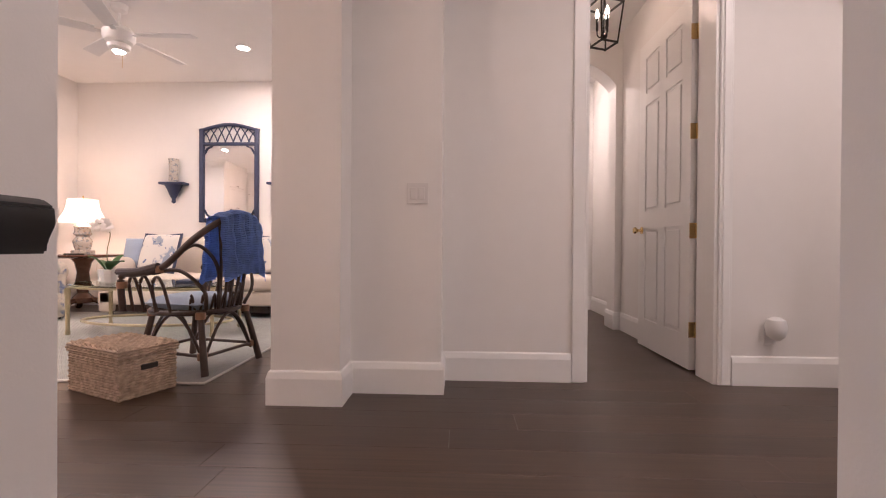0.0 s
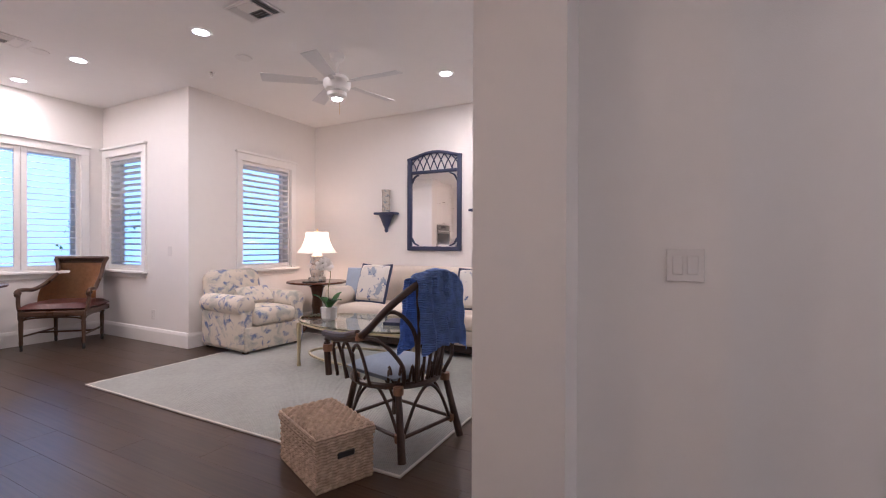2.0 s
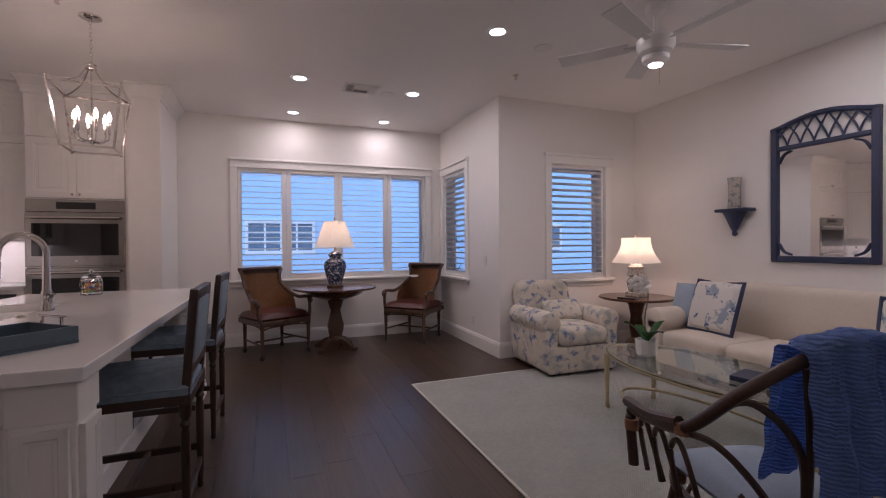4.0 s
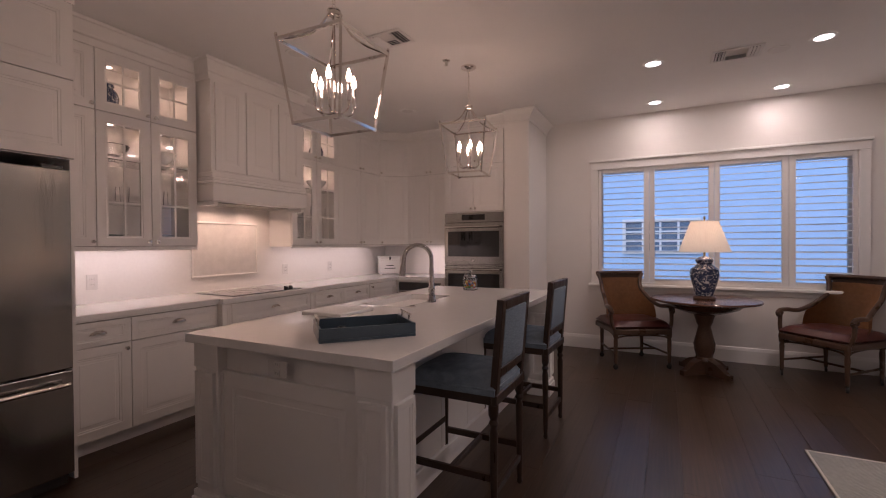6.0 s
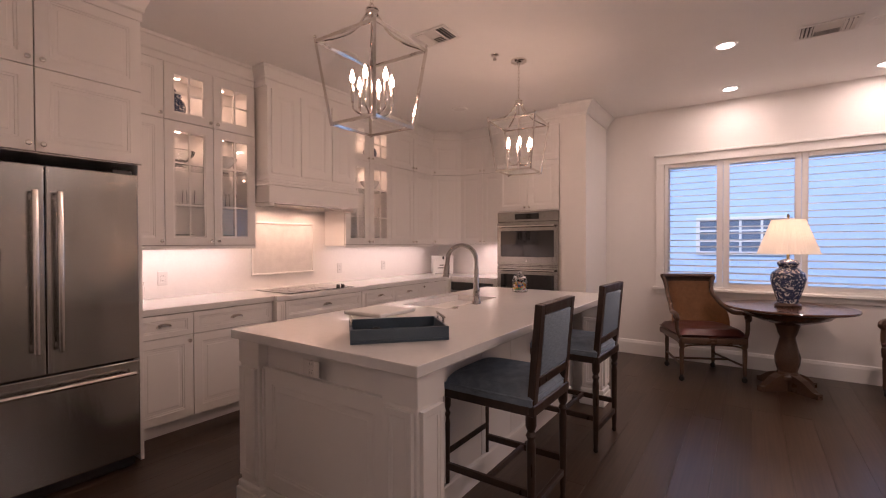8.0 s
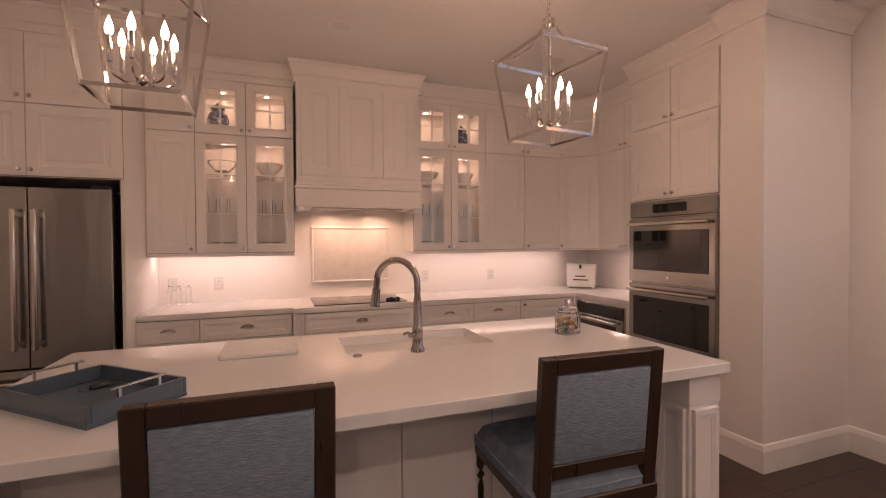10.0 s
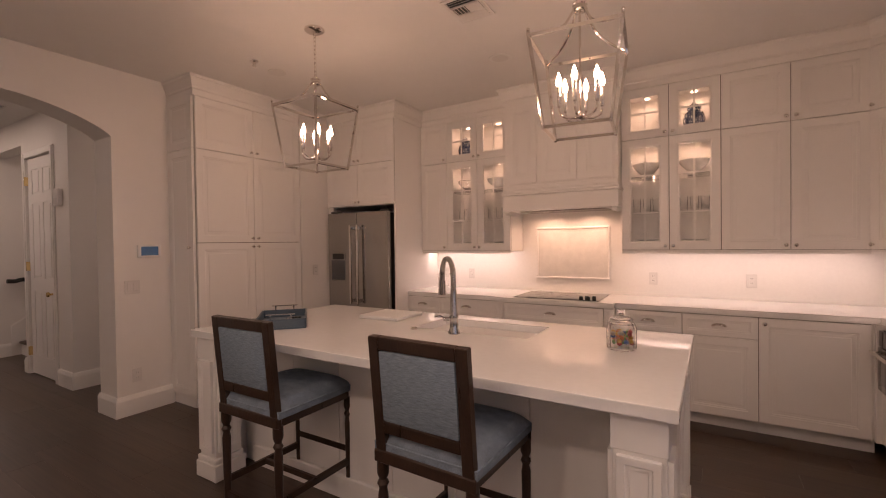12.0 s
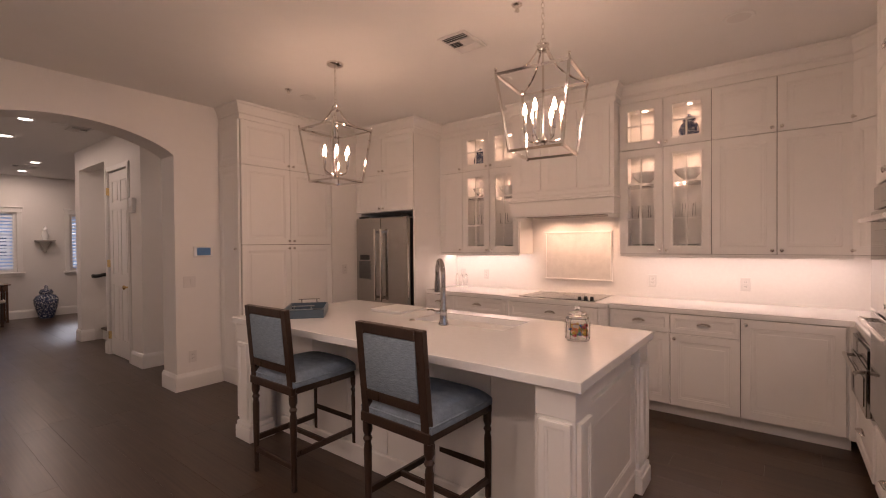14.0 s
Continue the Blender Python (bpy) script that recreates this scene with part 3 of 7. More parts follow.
def six_panel_door(name, label, w, h, m, knob_side=1, hinges=3, knob=BRASS):
    """A six-panel door; the hinge edge at x = 0, the leaf along +x, its faces at y = 0 and 0.04."""
    root = thing(name, label, "door", m, kind="structure")
    bm = B(0, w, 0.008, 0.032, 0, h)
    st = 0.11 * w / 0.76
    cols = [(st, w / 2 - st * 0.45), (w / 2 + st * 0.45, w - st)]
    rows = [(0.22, 0.42 * h - 0.08), (0.42 * h + 0.06, 0.80 * h - 0.02), (0.80 * h + 0.08, h - 0.13)]
    for y0, y1 in ((0, 0.008), (0.032, 0.04)):
        for a, b in ((0, st), (cols[0][1], cols[1][0]), (w - st, w)):
            B(a, b, y0, y1, 0, h, bm=bm)
        for a, b in ((0, rows[0][0]), (rows[0][1], rows[1][0]), (rows[1][1], rows[2][0]), (rows[2][1], h)):
            for c in cols:
                B(c[0], c[1], y0, y1, a, b, bm=bm)
    leaf = part("leaf", bm, TRIM, root)
    for c in cols:
        for r in rows:
            for y0, y1 in ((0.001, 0.009), (0.031, 0.039)):
                part("panel", B(c[0] + 0.022, c[1] - 0.022, y0, y1, r[0] + 0.022, r[1] - 0.022, 0.006), TRIM, leaf)
    for y, s in ((-0.001, -1), (0.041, 1)):
        k = lathe([(0.028, 0), (0.028, 0.006), (0.011, 0.01), (0.010, 0.035), (0.022, 0.042), (0.028, 0.055), (0.022, 0.066), (0.006, 0.069)], 16)
        k.transform(pose(w - 0.065, y, 0.93, -90 * s))
        part("knob", k, knob, root, "polished brass knob", True)
    for z in (0.26, 0.26 + (h - 0.5) / 3, 0.26 + 2 * (h - 0.5) / 3, h - 0.24) if hinges == 4 else (0.25, h / 2, h - 0.25):
        hb = B(-0.004, 0.0, 0.004, 0.044, z - 0.05, z + 0.05, 0.001)
        B(-0.004, 0.0, -0.036, 0.000, z - 0.05, z + 0.05, 0.001, bm=hb)
        for k in range(5):
            lathe([(0.006, 0), (0.006, 0.018)], 8, bm=hb, m=pose(-0.006, 0.002, z - 0.05 + 0.0205 * k))
        part("hinge", hb, BRASS, root, "polished brass butt hinge", True)
    return root


six_panel_door("door_1", "white six-panel door standing open into the back hall", 0.80, 2.43, pose(1.285, 3.375, 0.012, 0, 0, 90.5), hinges=4)
six_panel_door("door_2", "white six-panel closet door, closed", 0.755, 2.43, pose(1.3175, HS - 0.015, 0.012, 0, 0, 180), hinges=3)


def casing(name, x0, x1, top, y, s, w=0.075, plain_first=False):
    root = thing(name, "white painted moulded door casing", "door casing", kind="structure")
    for a, b in ((x0 - w, x0), (x1, x1 + w)):
        bm = B(a, b, min(y, y + s * 0.016), max(y, y + s * 0.016), 0, top + w, 0.004)
        mid = (a + b) / 2
        if not (plain_first and a < x0):
            B(mid - w * 0.28, mid + w * 0.28, min(y + s * 0.016, y + s * 0.024), max(y + s * 0.016, y + s * 0.024), 0.003, top + w * 0.8, 0.003, bm=bm)
        part("jamb_casing", bm, TRIM, root)
    part("head", B(x0 + 0.0005, x1 - 0.0005, min(y, y + s * 0.018), max(y, y + s * 0.018), top, top + w, 0.004), TRIM, root)
    return root


casing("trim_door_back_hall", 0.50, 1.27, DOOR_H, 3.11, -1, plain_first=True)
casing("trim_door_closet", 0.56, 1.32, 2.45, HS, 1, 0.065)
solid("trim_jamb", B(1.25, 1.269, 3.11, 3.30, 0, DOOR_H), TRIM, "white painted door jamb", "door jamb")
solid("trim_jamb", B(0.501, 0.52, 3.11, 3.30, 0, DOOR_H), TRIM, "white painted door jamb", "door jamb")

# ---- kitchen cabinets ----


def front_bm(w, h, glass_hole=False, frame_w=0.062, t=0.02):
    """A cabinet front with a stepped frame, one closed surface; faces -y, lower left at the origin."""
    bm = bmesh.new()
    f = min(frame_w, h * 0.24, w * 0.24)
    g = f + 0.012
    rings = [(0, 0), (0, -t + 0.0015), (0.0015, -t), (f - 0.002, -t), (f + 0.002, -t + 0.003), (g, -t + 0.0035)]
    if glass_hole:
        rings.append((g, 0))
    else:
        rings.append((g + 0.002, -t + 0.0065))
        if w > 0.16 and h > 0.2:
            k = g + 0.022
            rings += [(k, -t + 0.0065), (k + 0.004, -t + 0.0045)]
    loops = [[bm.verts.new(p) for p in ((o, y, o), (w - o, y, o), (w - o, y, h - o), (o, y, h - o))] for o, y in rings]
    for a, b in zip(loops, loops[1:] + (loops[:1] if glass_hole else [])):
        for i in range(4):
            bm.faces.new((a[i], a[(i + 1) % 4], b[(i + 1) % 4], b[i]))
    if not glass_hole:
        bm.faces.new(loops[0][::-1])
        bm.faces.new(loops[-1])
    bmesh.ops.recalc_face_normals(bm, faces=bm.faces[:])
    return bm


def knob(parent, x, z, y=-0.02):
    k = lathe([(0.008, 0), (0.006, 0.004), (0.005, 0.013), (0.012, 0.019), (0.0145, 0.025), (0.012, 0.030), (0.003, 0.032)], 12)
    k.transform(pose(x, y, z, 90))
    return part("knob", k, SATIN, parent, "satin nickel knob", True)


def cup_pull(parent, x, z, y=-0.02):
    bm = bmesh.new()
    rows = []
    for j in range(7):
        b = radians(90 * j / 6)
        rows.append([bm.verts.new((x + 0.052 * math.cos(math.pi * i / 12) * math.cos(b * 0.55), y - 0.026 * math.sin(b) - 0.001 * i % 2, z - 0.008 + 0.028 * math.sin(math.pi * i / 12) * math.cos(b * 0.85) + 0.004 * math.sin(b))) for i in range(13)])
    for r, s in zip(rows, rows[1:]):
        for i in range(12):
            bm.faces.new((r[i], r[i + 1], s[i + 1], s[i]))
    bmesh.ops.solidify(bm, geom=bm.faces[:], thickness=0.002)
    return part("cup_pull", bm, CHROME, parent, "polished nickel cup pull", True)


def cabinet(name, label, m, w, z0, z1, depth, fronts, hollow=None, toe=False, group="", cat="cabinet"):
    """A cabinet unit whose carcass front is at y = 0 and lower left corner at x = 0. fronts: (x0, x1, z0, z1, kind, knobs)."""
    root = thing(name, label, cat, m, group)
    zb = z0 + (0.10 if toe else 0)
    if hollow:
        bm = B(0, 0.018, 0, depth, zb, z1)
        B(w - 0.018, w, 0, depth, zb, z1, bm=bm)
        B(0.018, w - 0.018, depth - 0.012, depth, zb, z1, bm=bm)
        for s in [zb, hollow[-1], z1 - 0.018]:
            B(0.018, w - 0.018, 0.0, depth - 0.012, s, s + 0.018, bm=bm)
        part("carcass", bm, CABINET, root)
        for s in hollow[:-1]:
            gs = part("shelf", B(0.0185, w - 0.0185, 0.02, depth - 0.0125, s + 0.010, s + 0.018), GLASS, root, "clear glass shelf")
            gs.visible_shadow = False
    else:
        part("carcass", B(0.001, w - 0.001, 0, depth, zb, z1), CABINET, root)
    if toe:
        part("toe_kick", B(0.001, w - 0.001, 0.06, depth, z0 + 0.001, zb), CABINET, root)
    g = 0.0024
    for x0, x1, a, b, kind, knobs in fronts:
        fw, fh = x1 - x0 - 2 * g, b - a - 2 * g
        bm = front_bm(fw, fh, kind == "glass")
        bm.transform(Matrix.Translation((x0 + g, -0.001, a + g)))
        # border strips put the gap's shade into colour behind each front
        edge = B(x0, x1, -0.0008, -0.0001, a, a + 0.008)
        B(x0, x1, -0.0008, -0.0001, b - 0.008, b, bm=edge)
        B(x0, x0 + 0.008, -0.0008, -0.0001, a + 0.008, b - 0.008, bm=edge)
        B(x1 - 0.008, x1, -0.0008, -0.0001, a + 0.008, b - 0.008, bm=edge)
        part("gap_shade_strip", edge, GAP_SHADE, root, "dark strip painting the shade in the gap round the door")
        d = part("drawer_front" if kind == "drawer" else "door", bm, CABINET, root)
        if kind == "glass":
            f = min(0.062, fh * 0.24, fw * 0.24) + 0.012
            px0, px1, pz0, pz1 = x0 + g + f, x1 - g - f, a + g + f, b - g - f
            p = part("pane", B(px0, px1, -0.010, -0.007, pz0, pz1), GLASS, d, "clear glass pane")
            p.visible_shadow = False
            part("muntin", B((px0 + px1) / 2 - 0.007, (px0 + px1) / 2 + 0.007, -0.017, -0.0105, pz0, pz1), CABINET, d)
            cross = [(pz0 + pz1) / 2] if fh < 0.6 else [pz0 + (pz1 - pz0) * 0.30, pz0 + (pz1 - pz0) * 0.70]
            for zz in cross:
                part("muntin", B(px0, px1, -0.0165, -0.011, zz - 0.007, zz + 0.007), CABINET, d)
        for kx, kz, kk in knobs:
            (cup_pull if kk == "cup" else knob)(d, kx, kz)
    return root


F = 1.445       # upper fronts stand at y = -F
UZ0, UZM, UZ1 = 1.345, 2.305, 2.74


def uppers(x_right_to_left, kinds, name="upper_cabinet", label="white shaker upper cabinet with stacked doors"):
    """Wall cabinets facing north, with doors between the given x values (falling), in two tiers."""
    xs = x_right_to_left
    w = xs[0] - xs[-1]
    fr = []
    for i, (p, q) in enumerate(zip(xs, xs[1:])):
        a, b = xs[0] - p, xs[0] - q
        left = kinds[i][1]
        kx = b - 0.03 if left == "r" else a + 0.03
        kd = kinds[i][0]
        fr.append((a, b, UZ0, UZM, kd, [(kx, UZ0 + 0.035, "knob")]))
        fr.append((a, b, UZM, UZ1, kd, [(kx, UZM + 0.035, "knob")]))
    hollow = [1.66, 1.97, UZM - 0.01] if kinds[0][0] == "glass" else None
    root = cabinet(name, label, pose(xs[0], -F, 0, 0, 0, 180), w, UZ0 - 0.012, UZ1 + 0.004, 0.333, fr, hollow, group="kitchen wall cabinets")
    part("light_rail", B(0, w, -0.018, 0.0, UZ0 - 0.03, UZ0 - 0.013, 0.003), CABINET, root)
    return root


uppers([-2.512, -2.85], [("door", "r")], label="narrow white shaker wall cabinet with stacked doors")
uppers([-2.85, -3.222, -3.594], [("glass", "r"), ("glass", "l")], "glass_cabinet", "white wall cabinet with lit glass doors, holding china")
uppers([-4.655, -5.03, -5.40], [("glass", "r"), ("glass", "l")], "glass_cabinet", "white wall cabinet with lit glass doors, holding bowls")
uppers([-5.40, -5.84, -6.283], [("door", "r"), ("door", "l")])
DX, DY = -6.56, -1.145
dw = math.hypot(DX + 6.283, DY + F)
cabinet("corner_cabinet", "white diagonal corner wall cabinet with stacked doors", pose(-6.283, -F, 0, 0, 0, 180 - math.degrees(math.atan2(DY + F, 6.283 * -1 - DX))), dw, UZ0 - 0.012, UZ1 + 0.004, 0.16,
        [(0, dw, UZ0, UZM, "door", [(0.03, UZ0 + 0.035, "knob")]), (0, dw, UZM, UZ1, "door", [(0.03, UZM + 0.035, "knob")])], group="kitchen wall cabinets")
wl = -0.43 - DY
cabinet("upper_cabinet", "white shaker wall cabinet with stacked doors beside the ovens", pose(DX, DY, 0, 0, 0, 90), wl, UZ0 - 0.012, UZ1 + 0.004, 0.333,
        [(0, wl / 2, UZ0, UZM, "door", [(wl / 2 - 0.03, UZ0 + 0.035, "knob")]), (wl / 2, wl, UZ0, UZM, "door", [(wl / 2 + 0.03, UZ0 + 0.035, "knob")]),
         (0, wl / 2, UZM, UZ1, "door", [(wl / 2 - 0.03, UZM + 0.035, "knob")]), (wl / 2, wl, UZM, UZ1, "door", [(wl / 2 + 0.03, UZM + 0.035, "knob")])], group="kitchen wall cabinets")

# hood
hood = thing("range_hood", "white panelled wooden range hood over the cooktop", "range hood", pose(-3.613, -1.265, 0, 0, 0, 180))
HW = 1.038
bm = B(0, HW, 0, 0.51, 1.97, 2.745)
part("chimney", bm, CABINET, hood)
for a, b in ((0.035, 0.32), (0.345, HW - 0.345), (HW - 0.32, HW - 0.035)):
    pb = front_bm(b - a, 0.74, t=0.014)
    pb.transform(Matrix.Translation((a, 0, 1.985)))
    part("panel", pb, CABINET, hood)
part("mantle", B(-0.01, HW + 0.01, -0.035, 0.51, 1.725, 1.87, 0.004), CABINET, hood)
bm = B(-0.022, HW + 0.022, -0.05, 0.51, 1.87, 1.895, 0.006)
B(-0.012, HW + 0.012, -0.038, 0.51, 1.895, 1.925, 0.006, bm=bm)
B(-0.004, HW + 0.004, -0.018, 0.51, 1.925, 1.97, 0.006, bm=bm)
part("shelf_moulding", bm, CABINET, hood)
for a in (0.0, HW - 0.05):
    part("corbel", B(a, a + 0.05, -0.02, 0.20, 1.69, 1.7245, 0.01, seg=2), CABINET, hood)
part("vent_insert", B(0.12, HW - 0.12, 0.08, 0.42, 1.718, 1.7245, 0.002), STEEL, hood, "steel vent insert")

# cornice over the cabinets
FR = 2.744


def cornice(path):
    prof = [(0, FR), (0.012, FR), (0.012, FR + 0.05), (0.022, FR + 0.06), (0.022, FR + 0.075), (0.046, CEIL - 0.03), (0.056, CEIL - 0.022), (0.056, CEIL - 0.001), (-0.3, CEIL - 0.001), (-0.3, FR)]
    return solid("trim", strip_bm(path, prof), CABINET, "white crown moulding closing the cabinets to the ceiling", "crown moulding")


cornice([(-1.56, -0.935), (-2.512, -0.935), (-2.512, -F), (-3.606, -F), (-3.606, -1.275), (-4.656, -1.275), (-4.656, -F), (-6.283, -F), (DX, DY), (DX, -0.43), (-6.29, -0.43), (-6.29, 0.415)][::-1])
cornice([(-1.1, 0.59), (-1.507, 0.59), (-1.507, -0.53)][::-1])

# base run
BF = 1.155
CZ = 0.87


def base_unit(x0, x1, spec, label="white shaker base cabinet with a drawer and cup pull"):
    """spec: list of (left, right, has_drawer, knob side) in x, measured from x0 westward."""
    fr = []
    for a, b, drawer, side in spec:
        kx = b - 0.035 if side == "r" else a + 0.035
        top = 0.862
        if drawer:
            fr.append((a, b, 0.70, top, "drawer", [((a + b) / 2, 0.785, "cup")]))
            top = 0.70
        fr.append((a, b, 0.105, top, "door", [(kx, top - 0.04, "knob")]))
    return cabinet("base_cabinet", label, pose(x0, -BF, 0, 0, 0, 180), x0 - x1, 0.0, CZ, 0.62, fr, toe=True, group="kitchen base cabinets")


base_unit(-2.512, -3.565, [(0, 0.40, True, "r"), (0.40, 1.05, True, "r")])
cab = cabinet("base_cabinet", "white bump-out base cabinet with wide drawers under the cooktop", pose(-3.565, -BF + 0.05, 0, 0, 0, 180), 1.085, 0, CZ, 0.67,
              [(0.09, 0.995, 0.70, 0.862, "drawer", [(0.54, 0.785, "cup")]), (0.09, 0.995, 0.405, 0.70, "drawer", [(0.54, 0.56, "cup")]), (0.09, 0.995, 0.105, 0.405, "drawer", [(0.54, 0.26, "cup")])], toe=True, group="kitchen base cabinets")
for a in (0.002, 0.998):
    pil = front_bm(0.084, 0.757, frame_w=0.02)
    pil.transform(Matrix.Translation((a, -0.001, 0.105)))
    part("pilaster", pil, CABINET, cab)
base_unit(-4.65, -5.62, [(0, 0.485, True, "l"), (0.485, 0.97, True, "l")])
base_unit(-5.62, -6.25, [(0, 0.60, False, "l")], "white shaker corner base cabinet")
cabinet("base_cabinet", "white base cabinet with a drawer under the microwave", pose(-6.285, -1.15, 0, 0, 0, 90), 0.715, 0, CZ, 0.61, [(0.03, 0.69, 0.105, 0.44, "drawer", [(0.36, 0.28, "cup")])], toe=True, group="kitchen base cabinets")

solid("corner_filler", B(-6.305, -6.235, -1.175, -1.12, 0.10, 0.869), CABINET, "white filler strip in the base cabinet corner", "cabinet filler", "thing")

# counter with backsplash
bm = bmesh.new()
outline = [(-2.513, YK + 0.001), (-2.513, -1.13), (-3.57, -1.13), (-3.57, -1.08), (-4.645, -1.08), (-4.645, -1.13), (-6.26, -1.13), (-6.26, -0.432), (-6.90, -0.432), (-6.90, YK + 0.001)]
slab = bm.faces.new([bm.verts.new((x, y, CZ)) for x, y in outline])
ext = bmesh.ops.extrude_face_region(bm, geom=[slab])
bmesh.ops.translate(bm, verts=[v for v in ext["geom"] if isinstance(v, bmesh.types.BMVert)], vec=(0, 0, 0.04))
bmesh.ops.recalc_face_normals(bm, faces=bm.faces[:])
bmesh.ops.bevel(bm, geom=[e for e in bm.edges if all(v.co.z > 0.9 for v in e.verts)], offset=0.003, segments=2, affect="EDGES")
solid("countertop", bm, QUARTZ, "white quartz countertop along the kitchen wall", "countertop", "thing")
solid("backsplash", B(-6.90, -2.513, YK, YK + 0.012, 0.911, 1.75), SPLASH, "pale glossy backsplash behind the counter", "backsplash")
solid("backsplash", B(-6.90, -6.888, YK + 0.013, -0.432, 0.911, 1.34), SPLASH, "pale glossy backsplash behind the counter", "backsplash")
for a in ((-4.49, -3.75, 1.555, 1.575), (-4.49, -3.75, 1.045, 1.065), (-4.49, -4.47, 1.065, 1.555), (-3.77, -3.75, 1.065, 1.555)):
    solid("trim", B(a[0], a[1], YK + 0.012, YK + 0.03, a[2], a[3], 0.004), SPLASH, "pale moulded frame on the backsplash", "tile trim")
solid("backsplash_inset", B(-4.47, -3.77, YK + 0.0125, YK + 0.018, 1.065, 1.555), material("marble_mosaic", (0.70, 0.67, 0.64), 0.3, scale=14, vary=0.12, bump=0.2, bscale=90), "pale marble mosaic panel framed on the backsplash", "backsplash")
# pantry, refrigerator surround, oven tower
def tall(name, label, m, w, fr, z1=UZ1 + 0.004, depth=0.44, toe=True):
    return cabinet(name, label, m, w, 0, z1, depth, fr, toe=toe)


PW = 1.12
tall("pantry_cabinet", "tall white shaker pantry cabinet with six doors", pose(-1.506, 0.59, 0, 0, 0, -90), PW, [
    (0.0, PW / 2, 0.105, 1.46, "door", [(PW / 2 - 0.03, 1.42, "knob")]), (PW / 2, PW, 0.105, 1.46, "door", [(PW / 2 + 0.03, 1.42, "knob")]),
    (0.0, PW / 2, 1.46, 2.285, "door", [(PW / 2 - 0.03, 1.50, "knob")]), (PW / 2, PW, 1.46, 2.285, "door", [(PW / 2 + 0.03, 1.50, "knob")]),
    (0.0, PW / 2, 2.285, UZ1, "door", [(PW / 2 - 0.03, 2.325, "knob")]), (PW / 2, PW, 2.285, UZ1, "door", [(PW / 2 + 0.03, 2.325, "knob")])], depth=0.405)
pside = thing("pantry_end_panel", "narrow white pantry end doors facing the hall", "cabinet", pose(-1.10, 0.592, 0, 0, 0, 180))
for a, b in ((0.105, 2.285), (2.285, UZ1)):
    fb = front_bm(0.396, b - a - 0.004)
    fb.transform(Matrix.Translation((0.004, -0.001, a + 0.002)))
    d = part("door", fb, CABINET, pside)
    if a < 1:
        knob(d, 0.366, 1.42)
fc = cabinet("fridge_cabinet", "white shaker cabinet with stacked doors over the refrigerator", pose(-1.545, -0.935, 0, 0, 0, 180), 0.967, 1.845, UZ1 + 0.004, 0.84, [
    (0.0, 0.465, 1.85, 2.30, "door", [(0.435, 1.89, "knob")]), (0.465, 0.967, 1.85, 2.30, "door", [(0.495, 1.89, "knob")]),
    (0.0, 0.465, 2.30, UZ1, "door", [(0.435, 2.34, "knob")]), (0.465, 0.967, 2.30, UZ1, "door", [(0.495, 2.34, "knob")])])
part("side_panel", B(0.0, 0.072, 0.0, 0.84, 0.0, 1.8445), CABINET, fc)
part("side_panel", B(0.948, 0.967, 0.0, 0.84, 0.0, 1.8445), CABINET, fc)
ot = cabinet("oven_cabinet", "tall white shaker cabinet housing the double oven", pose(-6.29, -0.43, 0, 0, 0, 90), 0.845, 0, UZ1 + 0.004, 0.609, [
    (0.02, 0.81, 0.105, 0.46, "drawer", [(0.41, 0.29, "cup")]),
    (0.02, 0.415, 1.75, 2.335, "door", [(0.385, 1.79, "knob")]), (0.415, 0.81, 1.75, 2.335, "door", [(0.445, 1.79, "knob")]),
    (0.02, 0.415, 2.335, UZ1, "door", [(0.385, 2.375, "knob")]), (0.415, 0.81, 2.335, UZ1, "door", [(0.445, 2.375, "knob")])], toe=True)

# ---- appliances ----
fr = thing("refrigerator", "stainless steel french-door refrigerator with a water dispenser", "refrigerator", pose(-1.602, -0.862, 0, 0, 0, 180))
W = 0.864
part("body", B(0.012, W - 0.012, 0.06, 0.82, 0.04, 1.76), BLACK, fr, "dark steel case")
part("door", B(0.0, W / 2 - 0.002, 0.0, 0.055, 0.66, 1.775, 0.006, seg=2), STEEL, fr)
rd = part("door", B(W / 2 + 0.002, W, 0.0, 0.055, 0.66, 1.775, 0.006, seg=2), STEEL, fr)
part("freezer_drawer", B(0.0, W, 0.0, 0.055, 0.07, 0.652, 0.006, seg=2), STEEL, fr)
part("grille", B(0.02, W - 0.02, 0.03, 0.06, 0.01, 0.066, 0.002), BLACK, fr)
for x in (0.03, W - 0.06):
    part("foot", B(x, x + 0.03, 0.08, 0.12, 0, 0.04), BLACK, fr)
for x in (W / 2 - 0.05, W / 2 + 0.05):
    bm = B(x - 0.014, x + 0.014, -0.062, -0.04, 0.78, 1.64, 0.008, seg=2)
    B(x - 0.010, x + 0.010, -0.045, 0.0, 0.80, 0.83, 0.003, bm=bm)
    B(x - 0.010, x + 0.010, -0.045, 0.0, 1.59, 1.62, 0.003, bm=bm)
    part("handle", bm, SATIN, fr, "brushed steel bar handle", True)
bm = tube([(0.04, -0.052, 0.585), (W - 0.04, -0.052, 0.585)], 0.013, 10)
for x in (0.07, W - 0.07):
    B(x - 0.01, x + 0.01, -0.05, 0.0, 0.575, 0.595, 0.003, bm=bm)
part("handle", bm, SATIN, fr, "brushed steel bar handle", True)
dsp = part("dispenser", B(0.045, 0.262, -0.003, 0.004, 1.02, 1.335, 0.002), STEEL, fr)
part("recess", B(0.052, 0.255, -0.005, 0.0, 1.03, 1.25, 0.001), DARKSTEEL, dsp, "dark dispenser recess")
